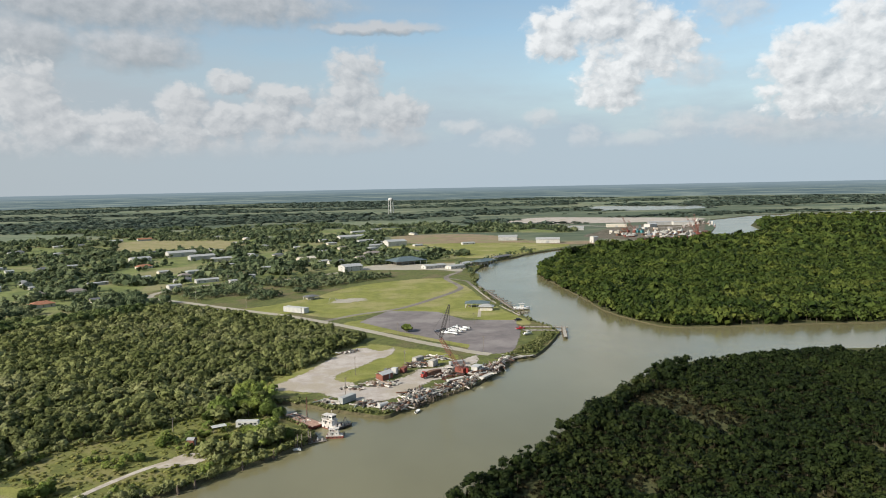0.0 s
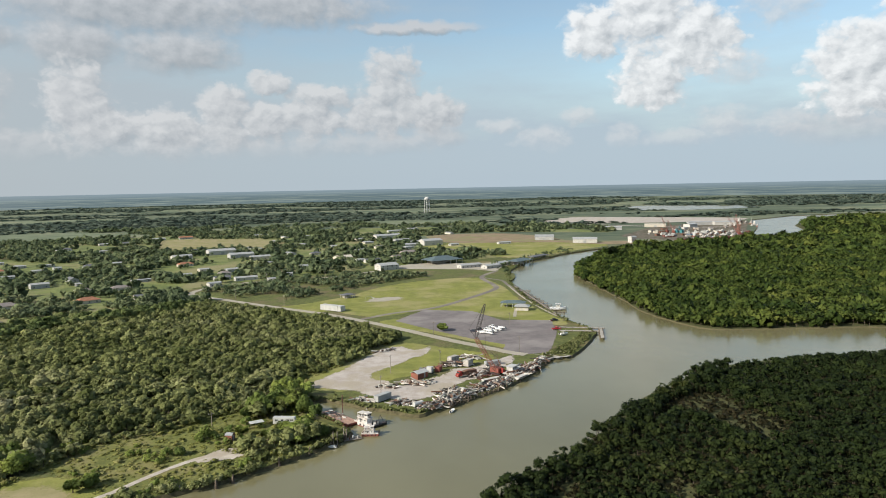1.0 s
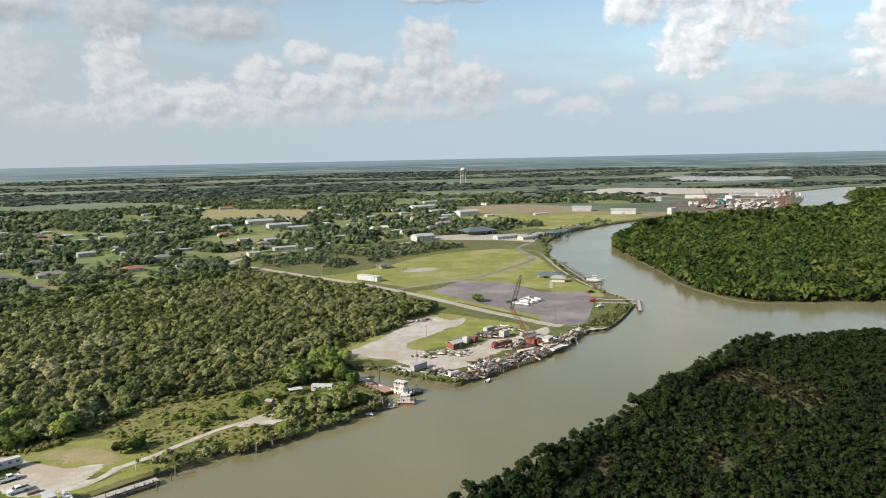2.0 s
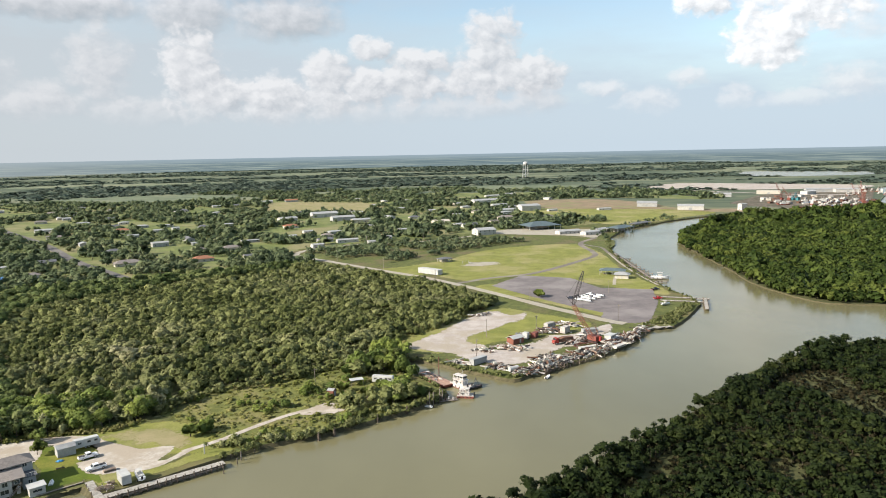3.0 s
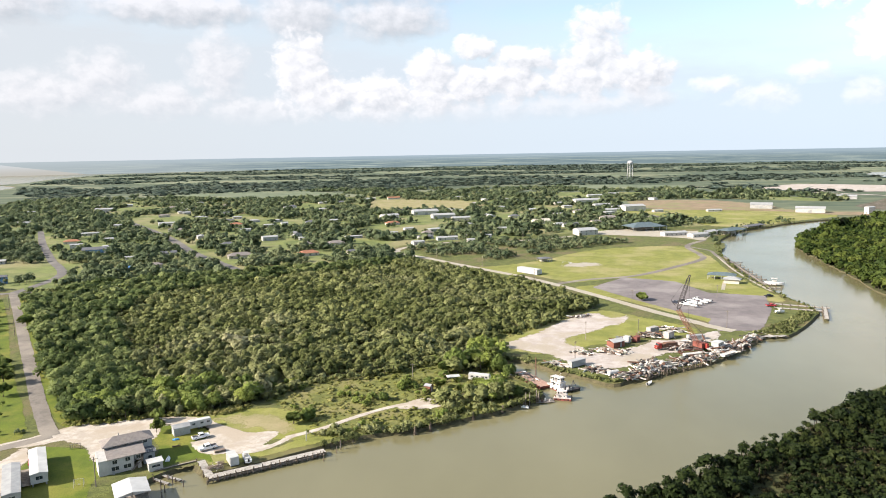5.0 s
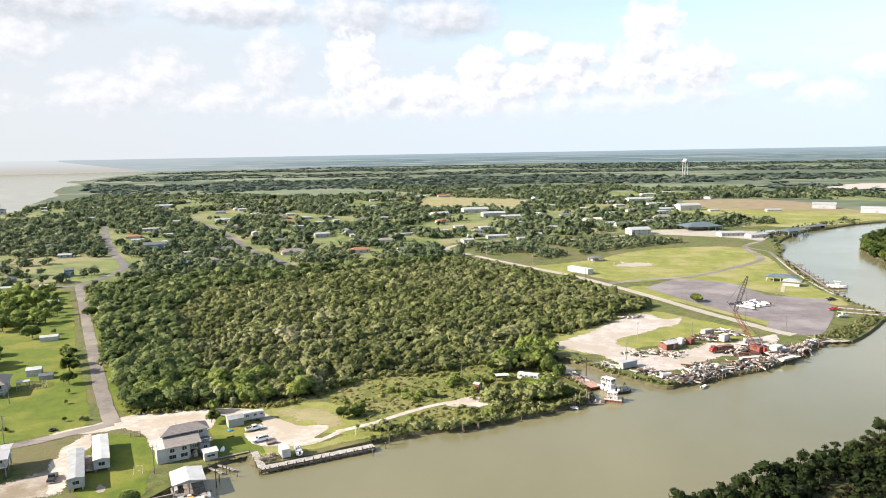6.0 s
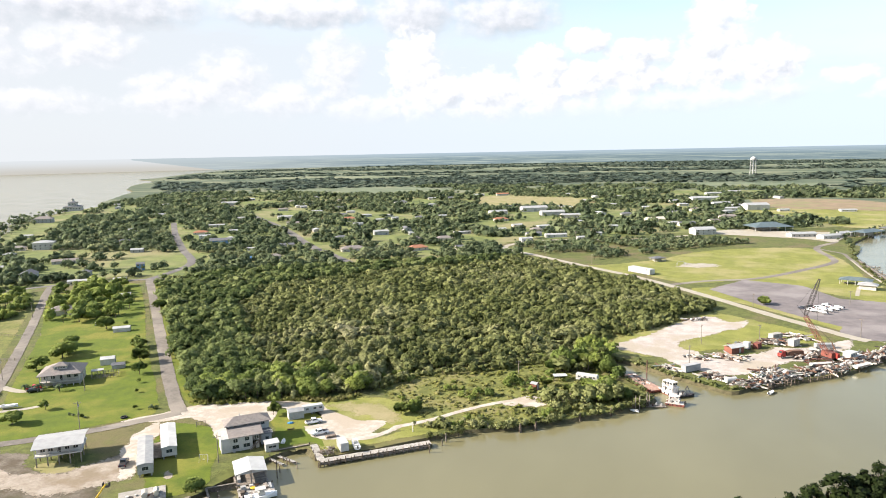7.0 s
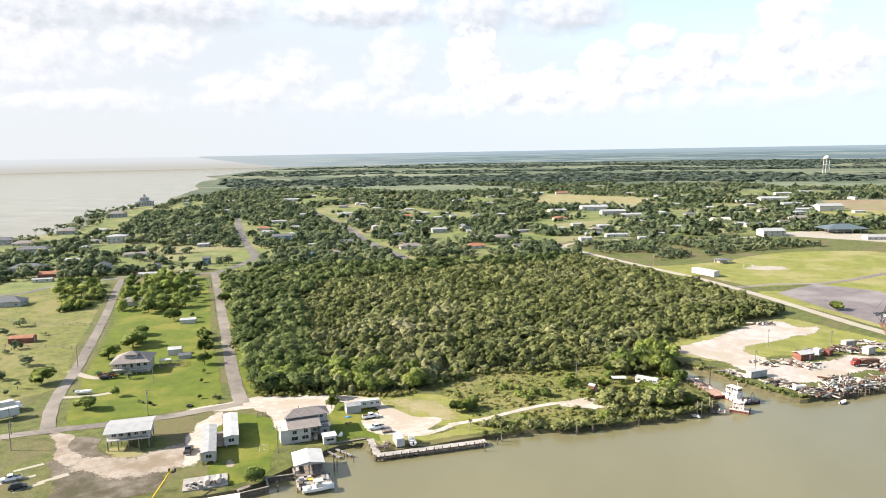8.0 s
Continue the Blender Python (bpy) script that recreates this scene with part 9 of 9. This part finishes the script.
grove("shore_trees", shore_trees[rng.random(len(shore_trees)) > 0.5], 1.2, (2.5, 4.6), (4, 8.5), 30, 96, (TOWN_LEAVES, BARK), "scattered trees along the bay shore", leaf=0.36)

# ---- small things in the yards ----
def crate(x, y, z, turn, size, mat, words, group, lidded=True):
    ob = thing("crate", x, y, z, turn, words, "crate", group)
    sx, sy, sz = size
    bm = boxed((-sx / 2, sx / 2, -sy / 2, sy / 2, 0, sz))
    bmesh.ops.bevel(bm, geom=bm.edges[:], offset=0.04, segments=1, affect="EDGES")
    part("box", bm, mat, ob)
    if lidded:
        part("lid", boxed((-sx / 2 - 0.04, sx / 2 + 0.04, -sy / 2 - 0.04, sy / 2 + 0.04, sz, sz + 0.07)), mat, ob)


def trap(x, y, z, turn):
    """A wire crab trap: a frame of bars round a mesh box."""
    ob = thing("crab_trap", x, y, z, turn, "rusty wire crab trap stacked on the ground", "trap", "crab traps")
    bars = [((sx * 0.4, sy * 0.4, 0), (sx * 0.4, sy * 0.4, 0.5), 0.03) for sx in (-1, 1) for sy in (-1, 1)]
    for h in (0.0, 0.25, 0.5):
        bars += [((-0.4, q, h), (0.4, q, h), 0.025) for q in (-0.4, -0.13, 0.13, 0.4)] + [((q, -0.4, h), (q, 0.4, h), 0.025) for q in (-0.4, -0.13, 0.13, 0.4)]
    part("wire_frame", rods(4, *bars), SCRAP_BROWN, ob)


r = np.random.default_rng(401)
JUNK = (SCRAP_BROWN, SCRAP_GREY, BLEACHED, WHITE, DARK_STEEL, RUST)
JUNK_WORDS = ("brown", "grey", "bleached", "white", "black", "rusty")
for k in range(15):
    pick = int(r.integers(0, 6))
    p = slab_ob.matrix_world @ Vector((r.uniform(-5, 5), r.uniform(-3.3, 0.2), 0.12))
    crate(p.x, p.y, p.z, r.uniform(0, 90), (r.uniform(0.5, 1.5), r.uniform(0.4, 0.9), r.uniform(0.25, 0.8)), JUNK[pick], f"{JUNK_WORDS[pick]} box of gear on the concrete slab", "gear on the slab", k % 2 == 0)
for k in range(16):
    pick = int(r.integers(0, 6))
    p = dock.matrix_world @ Vector((r.uniform(-4.2, 4.2), r.uniform(-3.2, 2.2), 0.86))
    crate(p.x, p.y, p.z, 37 + r.uniform(-20, 20), (r.uniform(0.4, 1.1), r.uniform(0.3, 0.7), r.uniform(0.2, 0.7)), JUNK[pick], f"{JUNK_WORDS[pick]} fishing box lying on the dock", "clutter on the dock", k % 2 == 0)
for k in range(14):
    p = Vector((-88.9, 180.6, 1.3)) + Vector((r.uniform(-2.2, 2.2), r.uniform(-2.0, 2.4), 0.5 * (k % 2)))
    trap(p.x, p.y, p.z, r.uniform(0, 90))

canoe = thing("upturned_skiff", -105.6, 184.4, 1.3, 110, "small white upturned skiff on the grass", "boat")
bm = hull_shape(bmesh.new(), 3.4, 1.2, 0.5, 0.0)
bmesh.ops.rotate(bm, verts=bm.verts, cent=(0, 0, 0.3), matrix=Matrix.Rotation(math.pi, 3, "X"))
part("hull", bm, WHITE_CAR, canoe)
part("keel", boxed((-1.5, 1.1, -0.04, 0.04, 0.58, 0.66)), WHITE, canoe)
skiff = thing("old_skiff", -112.3, 144.4, 1.35, 60, "grey wooden skiff pulled up by the seawall", "boat")
part("hull", hull_shape(bmesh.new(), 3.8, 1.4, 0.6, 0.0), WEATHERED, skiff)
part("thwart", boxed((-0.7, -0.4, -0.6, 0.6, 0.5, 0.56), (0.5, 0.8, -0.5, 0.5, 0.52, 0.58)), BLEACHED, skiff)
motor_boat(-216.5, 187.0, 1.3, 30, 6.0, "white open boat parked on the lawn behind a tree", "boats on trailers", True, False)
tarp = thing("tarp_heap", -110.7, 198.4, 1.3, 20, "crumpled bright blue tarpaulin by the grey shed", "tarp")
bm = bmesh.new()
bmesh.ops.create_icosphere(bm, subdivisions=3, radius=1.0)
for v in bm.verts:
    v.co *= 0.8 + 0.4 * noise.noise(v.co * 2.1)
    v.co.x, v.co.y, v.co.z = v.co.x * 1.2, v.co.y * 0.8, max(0.0, v.co.z) * 0.55
part("sheet", bm, material("blue_tarp", (0.08, 0.30, 0.55), (0.06, 0.22, 0.42), 1.5, 0.5), tarp)
log = thing("driftwood_log", -107.6, 193.2, 1.3, 15, "dark branched log lying on the mown grass", "log")
part("timber", rods(7, ((-1.3, 0, 0.25), (1.1, 0.3, 0.3), 0.24, 0.14), ((0.1, 0.1, 0.3), (0.9, 1.0, 0.7), 0.12, 0.06), ((-0.5, 0, 0.3), (-0.9, -0.9, 0.6), 0.1, 0.05)), BARK, log)
marker = thing("marker_post", -68.8, 201.2, 1.2, 0, "white marker post on the bank", "post")
part("shaft", rods(8, ((0, 0, -0.3), (0, 0, 3.0), 0.16)), WHITE, marker)
part("cap", rods(8, ((0, 0, 3.0), (0, 0, 3.12), 0.2)), WHITE, marker)
pit = thing("tyre_fire_pit", -169.2, 189.4, 1.28, 0, "dark tractor tyre used as a fire pit on the lawn", "tyre")
bm = bmesh.new()
bm_ring = [[bm.verts.new(((0.95 + 0.28 * math.cos(q)) * math.cos(a), (0.95 + 0.28 * math.cos(q)) * math.sin(a), 0.28 + 0.28 * math.sin(q))) for q in (0, 1.047, 2.094, 3.142, 4.189, 5.236)] for a in (k * 0.3927 for k in range(16))]
for i in range(16):
    for j in range(6):
        bm.faces.new((bm_ring[i][j], bm_ring[(i + 1) % 16][j], bm_ring[(i + 1) % 16][(j + 1) % 6], bm_ring[i][(j + 1) % 6]))
part("tread", bm, TYRE, pit, smooth=True)
part("ash", rods(12, ((0, 0, 0.0), (0, 0, 0.12), 0.7)), SCRAP_GREY, pit)
gate = thing("goal_frame", -138.7, 189.4, 1.3, 35, "low dark timber frame at the edge of the yard", "frame")
part("post", boxed((-1.5, -1.38, -0.06, 0.06, -0.2, 1.5)), WEATHERED, gate)
part("post", boxed((1.38, 1.5, -0.06, 0.06, -0.2, 1.5)), WEATHERED, gate)
part("crossbar", boxed((-1.6, 1.6, -0.08, 0.08, 1.5, 1.64)), WEATHERED, gate)
part("slat", boxed(*[(-1.3 + k * 0.5, -1.2 + k * 0.5, -0.04, 0.04, 0.1, 1.5) for k in range(6)]), WEATHERED, gate)

pen = thing("animal_pen", -210.0, 226.5, 1.3, 40, "dark timber pen with a pale open shelter roof beside the shed", "pen")
for k in range(11):
    for sy in (-3.2, 3.2):
        part("post", boxed((-5 + k - 0.07, -5 + k + 0.07, sy - 0.07, sy + 0.07, -0.2, 1.4)), WEATHERED, pen)
for h in (0.4, 0.85, 1.3):
    for sy in (-3.2, 3.2):
        part("rail", boxed((-5.1, 5.1, sy - 0.05, sy + 0.05, h, h + 0.1)), WEATHERED, pen)
    for sx in (-5, 5):
        part("rail", boxed((sx - 0.05, sx + 0.05, -3.2, 3.2, h, h + 0.1)), WEATHERED, pen)
part("shelter_roof", boxed((-5.2, -0.6, 0.2, 3.4, 2.3, 2.42)), PALE_METAL, pen)
for sx in (-5.0, -0.8):
    for sy in (0.4, 3.2):
        part("shelter_post", boxed((sx - 0.08, sx + 0.08, sy - 0.08, sy + 0.08, -0.2, 2.3)), WEATHERED, pen)

for k, (x, y, k_size) in enumerate(((-232.5, 273.1, 1.0), (-224, 262.9, 1.3), (-215.9, 253.5, 1.7), (-206.9, 243.4, 2.0), (-197.2, 231.2, 1.5))):
    ob = copy_thing(SLIM, pose(x, y, 1.3, 0, 0, k * 71))
    ob.scale = (k_size * 1.15, k_size * 1.15, k_size * 0.95)
low = np.array([(-189.7, 186.9), (-187.8, 186.6), (-186, 187), (-184, 186.6), (-182.3, 186), (-164.3, 199.6), (-165.6, 198.6)])
grove("flower_bed", low, 1.25, (0.7, 1.1), (0.6, 1.1), 150, 402, (TOWN_LEAVES, BARK), "low dark green bed of bushes on the lawn", leaf=0.2, category="bushes", trunks=False)
hedge = scatter([(-345, 288), (-356, 300), (-366, 332), (-358, 334), (-346, 312), (-338, 296)], 3.4, 403)
grove("hedge_trees", hedge, 1.2, (1.8, 3.2), (3.0, 5.2), 200, 404, (BRIGHT_LEAVES, BARK), "dense green hedge beside the lane", leaf=0.2)
